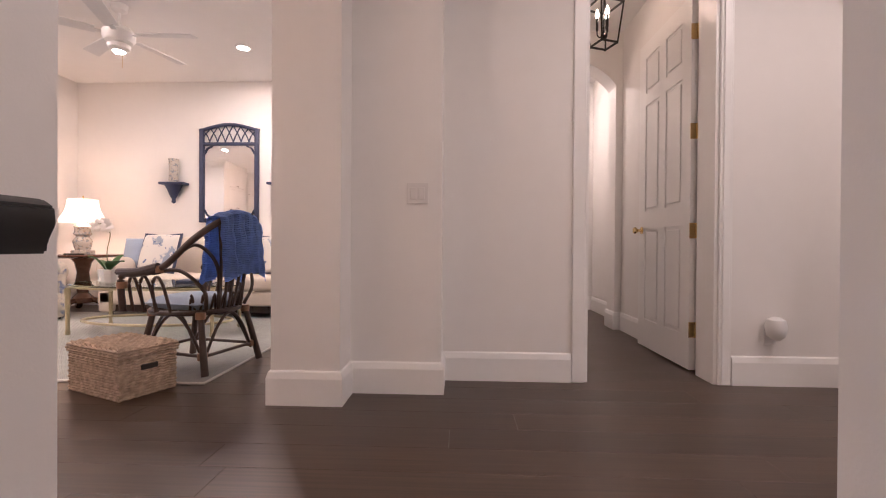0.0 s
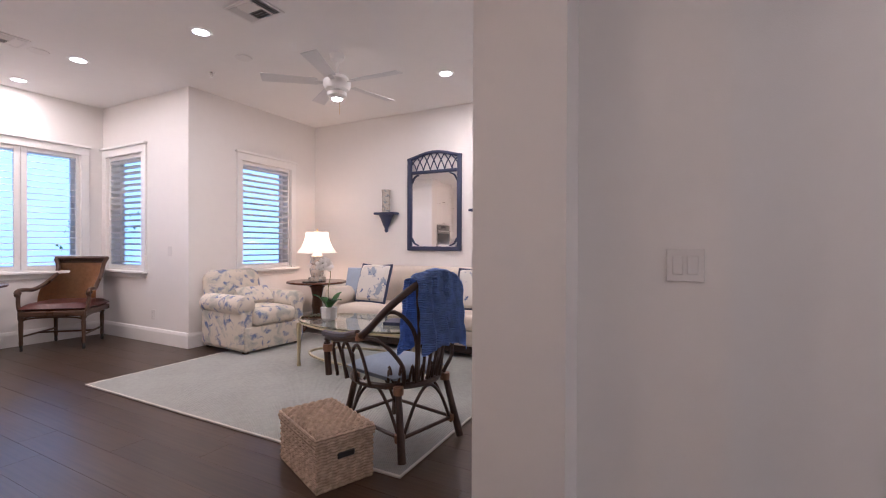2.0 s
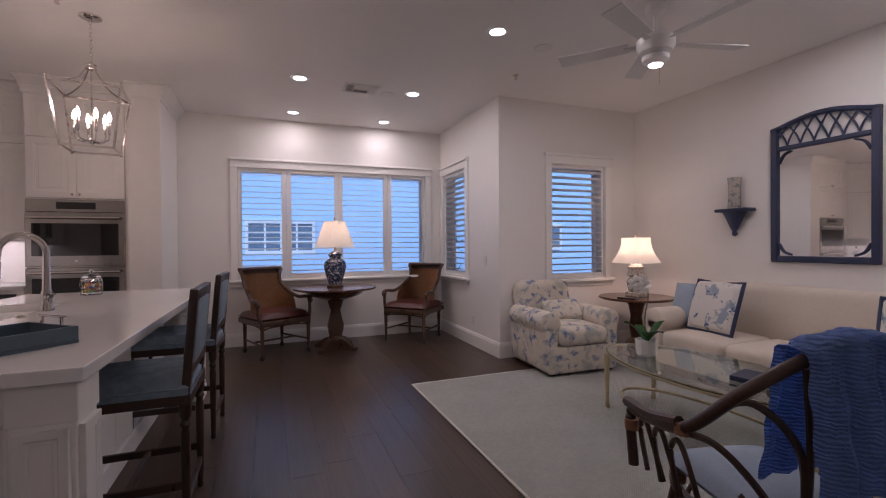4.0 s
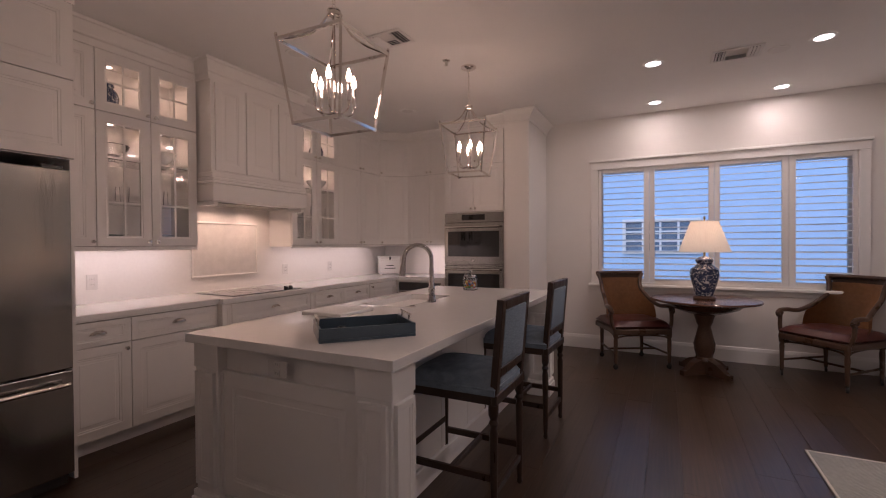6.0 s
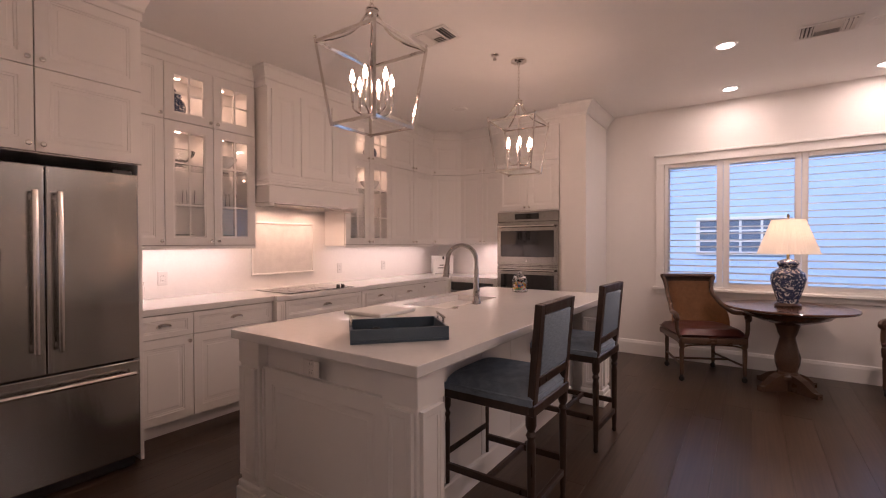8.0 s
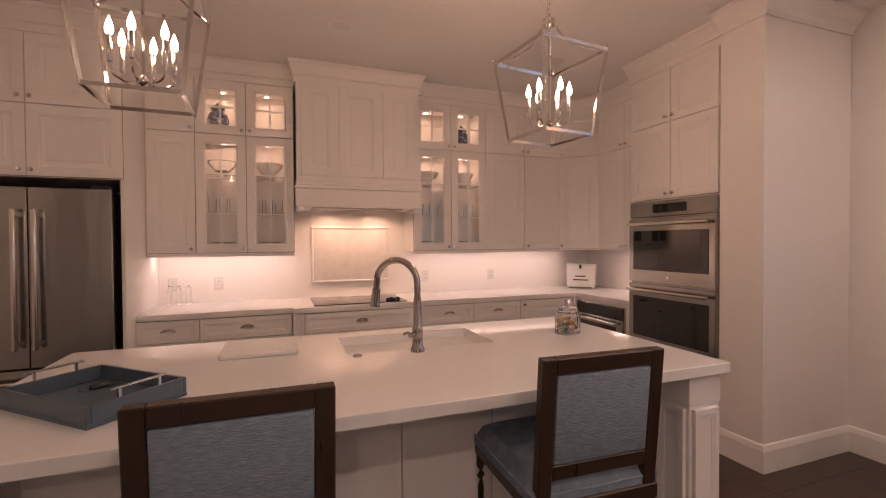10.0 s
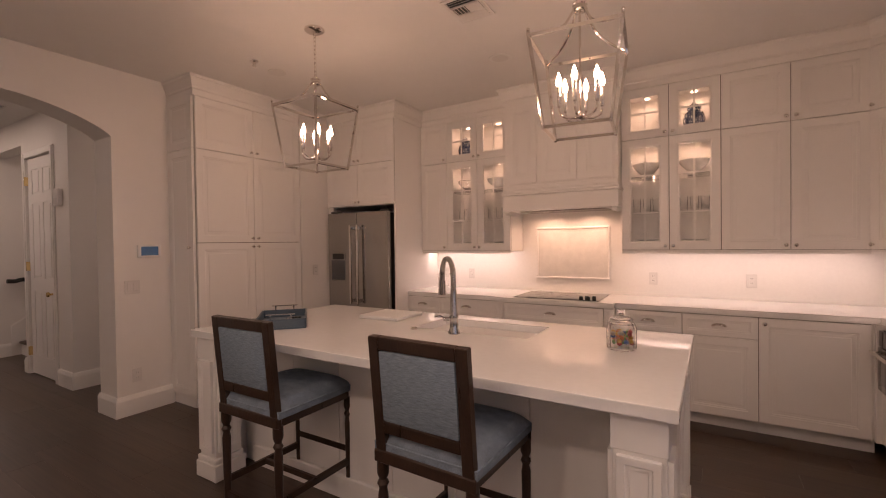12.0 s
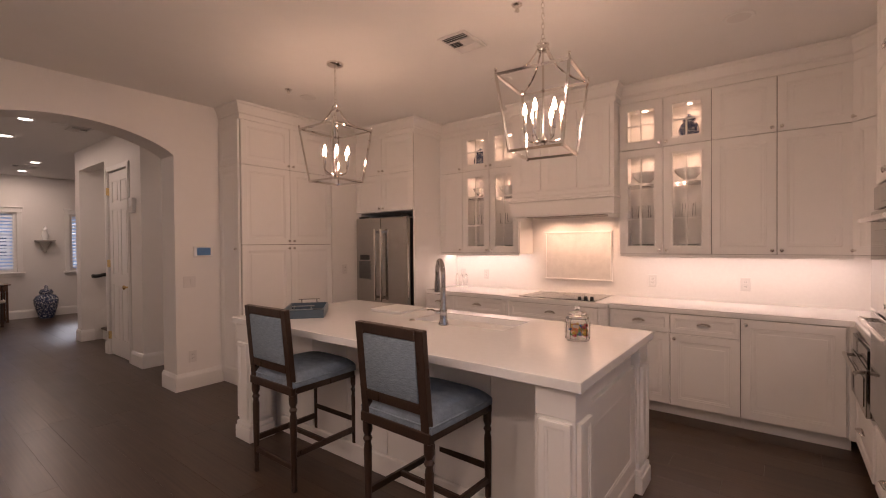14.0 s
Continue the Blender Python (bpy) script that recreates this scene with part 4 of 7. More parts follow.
part("control_panel", B(0.07, 0.237, -0.006, 0.0, 1.262, 1.325, 0.001), BLACKGLASS, dsp, "black control panel")
part("hinge_cover", B(0.02, 0.12, 0.03, 0.12, 1.776, 1.80, 0.004), BLACK, fr)
part("hinge_cover", B(W - 0.12, W - 0.02, 0.03, 0.12, 1.776, 1.80, 0.004), BLACK, fr)

ov = thing("double_oven", "stainless steel built-in double wall oven", "oven", pose(-6.29, -0.412, 0, 0, 0, 90))
W = 0.79
part("trim_frame", B(0.0, W, -0.012, -0.001, 0.485, 1.737, 0.002), STEEL, ov)
pn = part("control_panel", B(0.0, W, -0.03, -0.012, 1.615, 1.737, 0.004), STEEL, ov)
part("display", B(0.24, 0.55, -0.033, -0.029, 1.645, 1.712, 0.003), BLACKGLASS, pn, "black oval display")
for z0, z1 in ((1.09, 1.605), (0.52, 1.075)):
    dr = part("door", B(0.0, W, -0.042, -0.012, z0, z1, 0.004), STEEL, ov)
    part("window", B(0.05, W - 0.05, -0.045, -0.041, z0 + (0.10 if z1 > 1.2 else 0.13), z1 - 0.10, 0.002), BLACKGLASS, dr, "black oven glass")
    bm = tube([(0.03, -0.085, z1 - 0.045), (W - 0.03, -0.085, z1 - 0.045)], 0.013, 10)
    for x in (0.06, W - 0.06):
        B(x - 0.01, x + 0.01, -0.08, -0.041, z1 - 0.055, z1 - 0.035, 0.003, bm=bm)
    part("handle", bm, SATIN, dr, "brushed steel bar handle", True)
part("badge", lathe([(0.012, 0), (0.012, 0.003)], 16, m=pose(W / 2, -0.042, 1.14, 90)), SATIN, ov)
part("vent", B(0.01, W - 0.01, -0.02, -0.012, 0.487, 0.517, 0.002), BLACK, ov)

mw = thing("microwave_drawer", "stainless steel built-in drawer microwave under the counter", "microwave", pose(-6.285, -1.11, 0, 0, 0, 90))
W = 0.62
md = part("door", B(0, W, -0.045, -0.022, 0.455, 0.73, 0.004), STEEL, mw)
part("window", B(0.07, W - 0.07, -0.048, -0.044, 0.50, 0.665, 0.002), BLACKGLASS, md, "black glass window")
part("control_panel", B(0, W, -0.04, -0.022, 0.735, 0.835, 0.003), BLACKGLASS, mw, "black tilted control panel")
bm = tube([(0.03, -0.085, 0.70), (W - 0.03, -0.085, 0.70)], 0.012, 10)
for x in (0.06, W - 0.06):
    B(x - 0.01, x + 0.01, -0.08, -0.044, 0.69, 0.71, 0.003, bm=bm)
part("handle", bm, SATIN, md, "brushed steel bar handle", True)
part("trim_frame", B(-0.005, W + 0.005, -0.022, -0.001, 0.45, 0.84, 0.002), STEEL, mw)

ck = thing("cooktop", "black glass electric cooktop set in the counter", "cooktop", pose(-3.73, -1.12, 0.911, 0, 0, 180))
part("glass_top", B(0, 0.78, 0.03, 0.54, 0, 0.006, 0.002), BLACKGLASS, ck)
for i in range(4):
    part("dial", lathe([(0.018, 0), (0.018, 0.012), (0.015, 0.026), (0.003, 0.027)], 16, m=pose(0.62 + 0.04 * (i % 2) + 0.06 * (i // 2), 0.08 + 0.05 * (i % 2), 0.006)), BLACK, ck, "black control dial", True)
for x, y, r in ((0.18, 0.16, 0.08), (0.18, 0.40, 0.09), (0.45, 0.40, 0.11), (0.45, 0.16, 0.08)):
    part("burner_ring", lathe([(r, 0.0062), (r, 0.0066), (r - 0.004, 0.0066), (r - 0.004, 0.0062)], 32, m=pose(x, y, 0), cap=False), BLACK, ck)

# ---- island ----
IX0, IX1, IY0, IY1 = -5.25, -2.56, 0.003, 1.229
isl = thing("kitchen_island", "white panelled kitchen island with corner posts", "kitchen island")
KX0, KX1, KY0, KY1 = -5.16, -2.65, 0.06, 0.92
part("body", B(KX0, KX1, KY0, KY1, 0.0, 0.868), CABINET, isl)
PWD = 0.165
for cx in (IX0 + 0.035, IX1 - 0.035 - PWD):
    for cy in (IY0 + 0.03, IY1 - 0.03 - PWD):
        p = part("post", B(cx, cx + PWD, cy, cy + PWD, 0.0, 0.869, 0.003), CABINET, isl)
        for rz, ox, oy in ((0, 0, 0), (90, PWD, 0), (180, PWD, PWD), (270, 0, PWD)):
            fb = front_bm(PWD - 0.03, 0.56, frame_w=0.026, t=0.018)
            fb.transform(Matrix.Translation((cx + ox, cy + oy, 0)) @ pose(0, 0, 0, 0, 0, rz) @ Matrix.Translation((0.015, 0.0, 0.17)))
            part("panel", fb, CABINET, p)
        part("plinth", B(cx - 0.02, cx + PWD + 0.02, cy - 0.02, cy + PWD + 0.02, 0.0, 0.10, 0.004), CABINET, p)
        part("plinth_cap", B(cx - 0.014, cx + PWD + 0.014, cy - 0.014, cy + PWD + 0.014, 0.10, 0.135, 0.01, seg=2), CABINET, p)
        part("collar", B(cx - 0.006, cx + PWD + 0.006, cy - 0.006, cy + PWD + 0.006, 0.745, 0.868, 0.003), CABINET, p)
for x, rz in ((KX1, 90), (KX0, 270)):
    s = 1 if rz == 90 else -1
    ln = IY1 - IY0 - 0.06 - 2 * PWD - 0.004
    y_from = IY0 + 0.03 + PWD + 0.002
    fb = B(min(x, x + s * 0.01), max(x, x + s * 0.01), y_from, y_from + ln, 0.0, 0.868)
    ep = part("end_panel", fb, CABINET, isl)
    pb = front_bm(ln, 0.60, frame_w=0.075, t=0.024)
    pb.transform(Matrix.Translation((x + s * 0.01, y_from if s > 0 else y_from + ln, 0.14)) @ pose(0, 0, 0, 0, 0, rz))
    part("panel", pb, CABINET, ep)
    part("base_moulding", B(min(x + s * 0.01, x + s * 0.035), max(x + s * 0.01, x + s * 0.035), y_from, y_from + ln, 0.0, 0.13, 0.006), CABINET, ep)
# knee wall boards under the overhang
for i in range(6):
    a = KX0 + 0.12 + i * (KX1 - KX0 - 0.24) / 6
    b = a + (KX1 - KX0 - 0.24) / 6
    part("board", B(a + 0.002, b - 0.002, KY1, KY1 + 0.012, 0.13, 0.867, 0.002), CABINET, isl)
part("base_moulding", B(KX0 + 0.12, KX1 - 0.12, KY1, KY1 + 0.03, 0.0, 0.128, 0.006), CABINET, isl)
for i in range(4):
    a = KX0 + 0.12 + i * (KX1 - KX0 - 0.24) / 4
    b = a + (KX1 - KX0 - 0.24) / 4
    fb = front_bm(b - a - 0.004, 0.74)
    fb.transform(Matrix.Translation((a + 0.002, KY0 - 0.001, 0.12)))
    part("door", fb, CABINET, isl)
# top with the sink opening
SX0, SX1, SY0, SY1 = -4.50, -3.765, 0.14, 0.52


def ring_slab(x0, x1, y0, y1, hx0, hx1, hy0, hy1, z0, z1):
    bm = bmesh.new()
    out = [(x0, y0), (x1, y0), (x1, y1), (x0, y1)]
    inn = [(hx0, hy0), (hx1, hy0), (hx1, hy1), (hx0, hy1)]
    v = {(k, z): [bm.verts.new((*p, z)) for p in pts] for k, pts in (("o", out), ("i", inn)) for z in (z0, z1)}
    rim = []
    for i in range(4):
        j = (i + 1) % 4
        bm.faces.new((v["o", z1][i], v["o", z1][j], v["i", z1][j], v["i", z1][i]))
        bm.faces.new((v["o", z0][j], v["o", z0][i], v["i", z0][i], v["i", z0][j]))
        f = bm.faces.new((v["o", z0][i], v["o", z0][j], v["o", z1][j], v["o", z1][i]))
        bm.faces.new((v["i", z0][j], v["i", z0][i], v["i", z1][i], v["i", z1][j]))
        rim += [e for e in f.edges]
    bmesh.ops.bevel(bm, geom=list(set(rim)), offset=0.004, segments=2, affect="EDGES", profile=0.5)
    return bm


top = solid("island_countertop", ring_slab(IX0, IX1, IY0, IY1, SX0, SX1, SY0, SY1, 0.8695, 0.915), QUARTZ, "thick white quartz island countertop with a sink opening", "countertop", "thing")
bm = B(SX0 - 0.012, SX1 + 0.012, SY0 - 0.012, SY1 + 0.012, 0.66, 0.672)
for a in ((SX0 - 0.012, SX0 - 0.001, SY0 - 0.012, SY1 + 0.012), (SX1 + 0.001, SX1 + 0.012, SY0 - 0.012, SY1 + 0.012), (SX0 - 0.001, SX1 + 0.001, SY0 - 0.012, SY0 - 0.001), (SX0 - 0.001, SX1 + 0.001, SY1 + 0.001, SY1 + 0.012)):
    B(*a, 0.672, 0.869, bm=bm)
sink = solid("sink", bm, POT, "white undermount sink in the island", "sink", "thing")
part("drain", lathe([(0.045, 0.672), (0.045, 0.676), (0.02, 0.674)], 20, m=pose(-4.13, 0.33, 0)), SATIN, sink)
fa = thing("kitchen_faucet", "tall brushed nickel pull-down faucet", "faucet", pose(-4.08, 0.57, 0.915, 0, 0, 38))
part("base", lathe([(0.034, 0), (0.034, 0.012), (0.026, 0.03), (0.024, 0.08), (0.027, 0.10), (0.020, 0.12), (0.0185, 0.25)], 18), FAUCET, fa, smooth=True)
pts = [(0, 0, 0.24), (0, 0, 0.30)] + [(0.02 * (1 - math.cos(a)) / 1, -0.105 + 0.105 * math.cos(a), 0.32 + 0.105 * math.sin(a)) for a in [math.pi * k / 14 for k in range(15)]] + [(0.04, -0.215, 0.28)]
part("spout", tube(pts, 0.016, 12), FAUCET, fa, smooth=True)
part("spray_head", tube([(0.04, -0.214, 0.285), (0.041, -0.222, 0.22), (0.041, -0.225, 0.20)], 0.020, 12, r_end=0.026), FAUCET, fa, smooth=True)
bm = tube([(0.0, 0, 0.085), (0.06, 0.0, 0.085)], 0.012, 10)
tube(curve_pts([(0.05, 0, 0.085), (0.075, 0.0, 0.10), (0.11, 0.0, 0.10)], 6), 0.006, 8, bm=bm)
part("lever", bm, FAUCET, fa, smooth=True)
sb = solid("soap_button", lathe([(0.022, 0), (0.022, 0.006), (0.016, 0.012), (0.004, 0.014)], 18), CHROME, "small polished air switch button on the island", "sink fitting", "thing", pose(-3.80, 0.57, 0.915), True)

tr = thing("serving_tray", "blue lacquered tray with metal handles on the island", "tray", pose(-2.92, 0.82, 0.9155, 0, 0, -42))
tw, td = 0.44, 0.30
part("bottom", B(-tw / 2, tw / 2, -td / 2, td / 2, 0, 0.012), TRAY, tr)
for a in ((-tw / 2, tw / 2, -td / 2, -td / 2 + 0.012), (-tw / 2, tw / 2, td / 2 - 0.012, td / 2), (-tw / 2, -tw / 2 + 0.012, -td / 2 + 0.012, td / 2 - 0.012), (tw / 2 - 0.012, tw / 2, -td / 2 + 0.012, td / 2 - 0.012)):
    part("side", B(*a, 0.012, 0.062, 0.002), TRAY, tr)
for s in (-1, 1):
    hx = s * (tw / 2 - 0.006)
    hb = B(hx - 0.006, hx + 0.006, -0.085, 0.085, 0.088, 0.094, 0.0015)
    for y in (-0.06, 0.06):
        B(hx - 0.004, hx + 0.004, y - 0.004, y + 0.004, 0.0625, 0.088, bm=hb)
    part("handle", hb, SATIN, tr, "slim flat metal handle on two posts")
fob = thing("car_key", "black car key fob with a steel ring lying in the tray", "key", pose(-2.90, 0.70, 0.928, 0, 0, 30))
part("fob", B(-0.035, 0.035, -0.018, 0.018, 0, 0.014, 0.005, seg=2), BLACK, fob, smooth=True)
part("button", B(-0.012, 0.012, -0.009, 0.009, 0.014, 0.0155, 0.0005), SATIN, fob, "pale button")
part("key_ring", tube([(0.05 + 0.016 * math.cos(a), 0.016 * math.sin(a), 0.003) for a in [2 * math.pi * k / 18 for k in range(18)]], 0.0013, 6, closed=True), CHROME, fob, smooth=True)
solid("cutting_board", B(-0.165, 0.165, -0.155, 0.155, 0, 0.022, 0.005), WHITE, "white cutting board lying on the island", "cutting board", "thing", pose(-3.39, 0.27, 0.9155))
jar = thing("candy_jar", "cut glass candy jar with colourful sweets on the island", "jar", pose(-4.965, 0.50, 0.9155))
g = part("jar_body", lathe([(0.060, 0.0), (0.066, 0.006), (0.068, 0.10), (0.060, 0.125), (0.052, 0.13), (0.048, 0.128), (0.056, 0.118), (0.063, 0.098), (0.061, 0.012), (0.0, 0.012)], 28, flute=14, depth=0.02, cap=False), GLASS, jar, smooth=False)
part("lid", lathe([(0.055, 0.132), (0.055, 0.142), (0.035, 0.155), (0.012, 0.16), (0.010, 0.168), (0.018, 0.178), (0.012, 0.19), (0.002, 0.192)], 24), GLASS, jar, "clear glass lid with a finial", True)
bm = bmesh.new()
for i in range(60):
    a, r = random.random() * 6.28, 0.046 * math.sqrt(random.random())
    bmesh.ops.create_icosphere(bm, subdivisions=1, radius=0.0125, matrix=Matrix.Translation((r * math.cos(a), r * math.sin(a), 0.026 + 0.055 * random.random())))
part("sweets", bm, CANDY, jar, "colourful wrapped sweets", True)

# floral decorated white box on the far counter
bx = thing("bread_box", "white bread box with black script lettering on the counter", "bread box", pose(-6.62, -1.52, 0.9105, 0, 0, 135))
part("box", B(-0.15, 0.15, -0.09, 0.09, 0.012, 0.24, 0.015, seg=2), WHITE, bx, smooth=True)
part("lid", B(-0.155, 0.155, -0.095, 0.095, 0.24, 0.265, 0.010, seg=2), WHITE, bx, smooth=True)
part("handle", tube([(-0.04, 0, 0.262), (-0.035, 0, 0.29), (0.035, 0, 0.29), (0.04, 0, 0.262)], 0.006, 8), WHITE, bx, smooth=True)
for i in range(4):
    part("foot", B(-0.14 + 0.26 * (i % 2), -0.12 + 0.26 * (i % 2), -0.08 + 0.14 * (i // 2), -0.06 + 0.14 * (i // 2), 0, 0.0125), WHITE, bx)
for z, w_ in ((0.085, 0.16), (0.125, 0.11)):
    part("lettering_bar", B(-w_ / 2, w_ / 2, -0.0915, -0.0895, z, z + 0.012), BLACK, bx, "dark script lettering")

part("latch", B(-0.012, 0.012, -0.100, -0.0955, 0.215, 0.258, 0.002), IRON, bx, "dark metal latch")
for s in (-1, 1):
    part("side_handle", tube(curve_pts([(s * 0.150, -0.04, 0.17), (s * 0.178, -0.03, 0.175), (s * 0.178, 0.03, 0.175), (s * 0.150, 0.04, 0.17)], 5), 0.005, 7), WHITE, bx, smooth=True)
for k in range(9):
    for z in (0.035, 0.205):
        part("lace_bead", lathe([(0.009, 0.0), (0.009, 0.003), (0.003, 0.005)], 10, m=pose(-0.128 + 0.032 * k, -0.0895, z, 90)), PLATE, bx)

# ---- pendants ----


def cage_pendant(x, y, rot, label="polished nickel lantern pendant with six candle bulbs", top_z=2.38, bot_z=1.966, wt=0.20, wb=0.147, mat=CHROME, name="pendant_light", chain=True, bulbs=6, r=0.0075):
    root = thing(name, label, "pendant light", pose(x, y, 0, 0, 0, rot), group="island pendants" if name == "pendant_light" else "")
    part("canopy", lathe([(0.068, CEIL - 0.001), (0.066, CEIL - 0.012), (0.05, CEIL - 0.022), (0.012, CEIL - 0.026)][::-1], 24), mat, root, smooth=True)
    hub = top_z + (0.195 if bulbs > 3 else 0.17)
    if chain:
        z, i = CEIL - 0.025, 0
        while z > hub + 0.02:
            pts = [(0.009 * math.cos(a) * (i % 2), 0.009 * math.cos(a) * (1 - i % 2), z - 0.016 + 0.018 * math.sin(a)) for a in [2 * math.pi * k / 10 for k in range(10)]]
            part("chain_link", tube(pts, 0.0022, 5, closed=True), mat, root)
            z -= 0.029
            i += 1
    part("hanging_ring", tube([(0.014 * math.cos(a), 0, hub + 0.016 + 0.014 * math.sin(a)) for a in [2 * math.pi * k / 14 for k in range(14)]], 0.0025, 6, closed=True), mat, root, smooth=True)
    part("hub", lathe([(0.012, hub - 0.045), (0.030, hub - 0.042), (0.036, hub - 0.036), (0.036, hub - 0.030), (0.031, hub - 0.026), (0.031, hub - 0.014), (0.036, hub - 0.010), (0.034, hub - 0.003), (0.012, hub), (0.006, hub + 0.006)], 24), mat, root, smooth=True)
    cs = [(1, 1), (-1, 1), (-1, -1), (1, -1)]
    q = math.pi / 4
    for i, (sx, sy) in enumerate(cs):
        nx, ny = cs[(i + 1) % 4]
        part("top_rail", tube([(sx * wt, sy * wt, top_z), (nx * wt, ny * wt, top_z)], r * 1.35, 4, phase=q), mat, root)
        part("bottom_rail", tube([(sx * wb, sy * wb, bot_z), (nx * wb, ny * wb, bot_z)], r * 1.35, 4, phase=q), mat, root)
        part("corner_bar", tube([(sx * wt * 1.01, sy * wt * 1.01, top_z + 0.012), (sx * wb, sy * wb, bot_z - 0.010)], r * 1.2, 4), mat, root)
        part("corner_finial", lathe([(0.003, 0.008), (0.0035, 0.014), (0.0075, 0.018), (0.009, 0.024), (0.006, 0.031), (0.001, 0.034)], 10, m=pose(sx * wt * 1.01, sy * wt * 1.01, top_z)), mat, root, smooth=True)
        part("arm", tube(curve_pts([(sx * wt, sy * wt, top_z), (sx * wt * 0.62, sy * wt * 0.62, top_z + 0.028), (sx * wt * 0.32, sy * wt * 0.32, top_z + 0.075), (sx * 0.024, sy * 0.024, hub - 0.04)], 7), r * 0.85, 8), mat, root, smooth=True)
    part("stem", tube([(0, 0, hub - 0.03), (0, 0, bot_z + 0.07)], 0.006, 8), mat, root, smooth=True)
    part("finial", lathe([(0.004, bot_z + 0.035), (0.010, bot_z + 0.042), (0.024, bot_z + 0.055), (0.027, bot_z + 0.066), (0.018, bot_z + 0.078), (0.008, bot_z + 0.09)], 16), mat, root, smooth=True)
    for k in range(bulbs):
        a = math.pi * 2 * k / bulbs + 0.4
        c, s = math.cos(a), math.sin(a)
        R = wb * 0.70
        cd = part("candle_arm", tube(curve_pts([(c * 0.015, s * 0.015, bot_z + 0.062), (c * R * 0.55, s * R * 0.55, bot_z + 0.058), (c * R * 0.93, s * R * 0.93, bot_z + 0.078), (c * R, s * R, bot_z + 0.12)], 7), 0.0048, 8), mat, root, smooth=True)
        part("candle_sleeve", lathe([(0.0065, bot_z + 0.112), (0.0095, bot_z + 0.116), (0.0095, bot_z + 0.208), (0.008, bot_z + 0.212)], 12, m=pose(c * R, s * R, 0)), mat, cd, smooth=True)
        part("bulb", lathe([(0.0075, bot_z + 0.211), (0.0125, bot_z + 0.225), (0.0135, bot_z + 0.236), (0.0085, bot_z + 0.258), (0.003, bot_z + 0.272), (0.0008, bot_z + 0.28)], 12, m=pose(c * R, s * R, 0)), BULB if mat is CHROME else SMALL_BULB, cd, "lit candle bulb", True)
    return root


for (x, y), rz in zip(PENDANTS, (1.7, 6.4)):
    cage_pendant(x, y, rz)
cage_pendant(0.85, 3.9, 20, "black iron lantern pendant with candle bulbs", 2.66, 2.36, 0.10, 0.07, IRON, "lantern_light", True, 3, 0.006)

# ---- seating and tables ----


def turned(r, h, seg=14):
    """A turned leg profile from the floor up to h."""
    return [(r * 0.55, 0), (r * 0.8, 0.012), (r * 0.62, 0.03), (r * 0.75, h * 0.12), (r * 0.95, h * 0.75), (r * 0.72, h * 0.80), (r * 1.1, h * 0.83), (r * 0.72, h * 0.86), (r * 1.12, h * 0.90), (r * 1.12, h)]


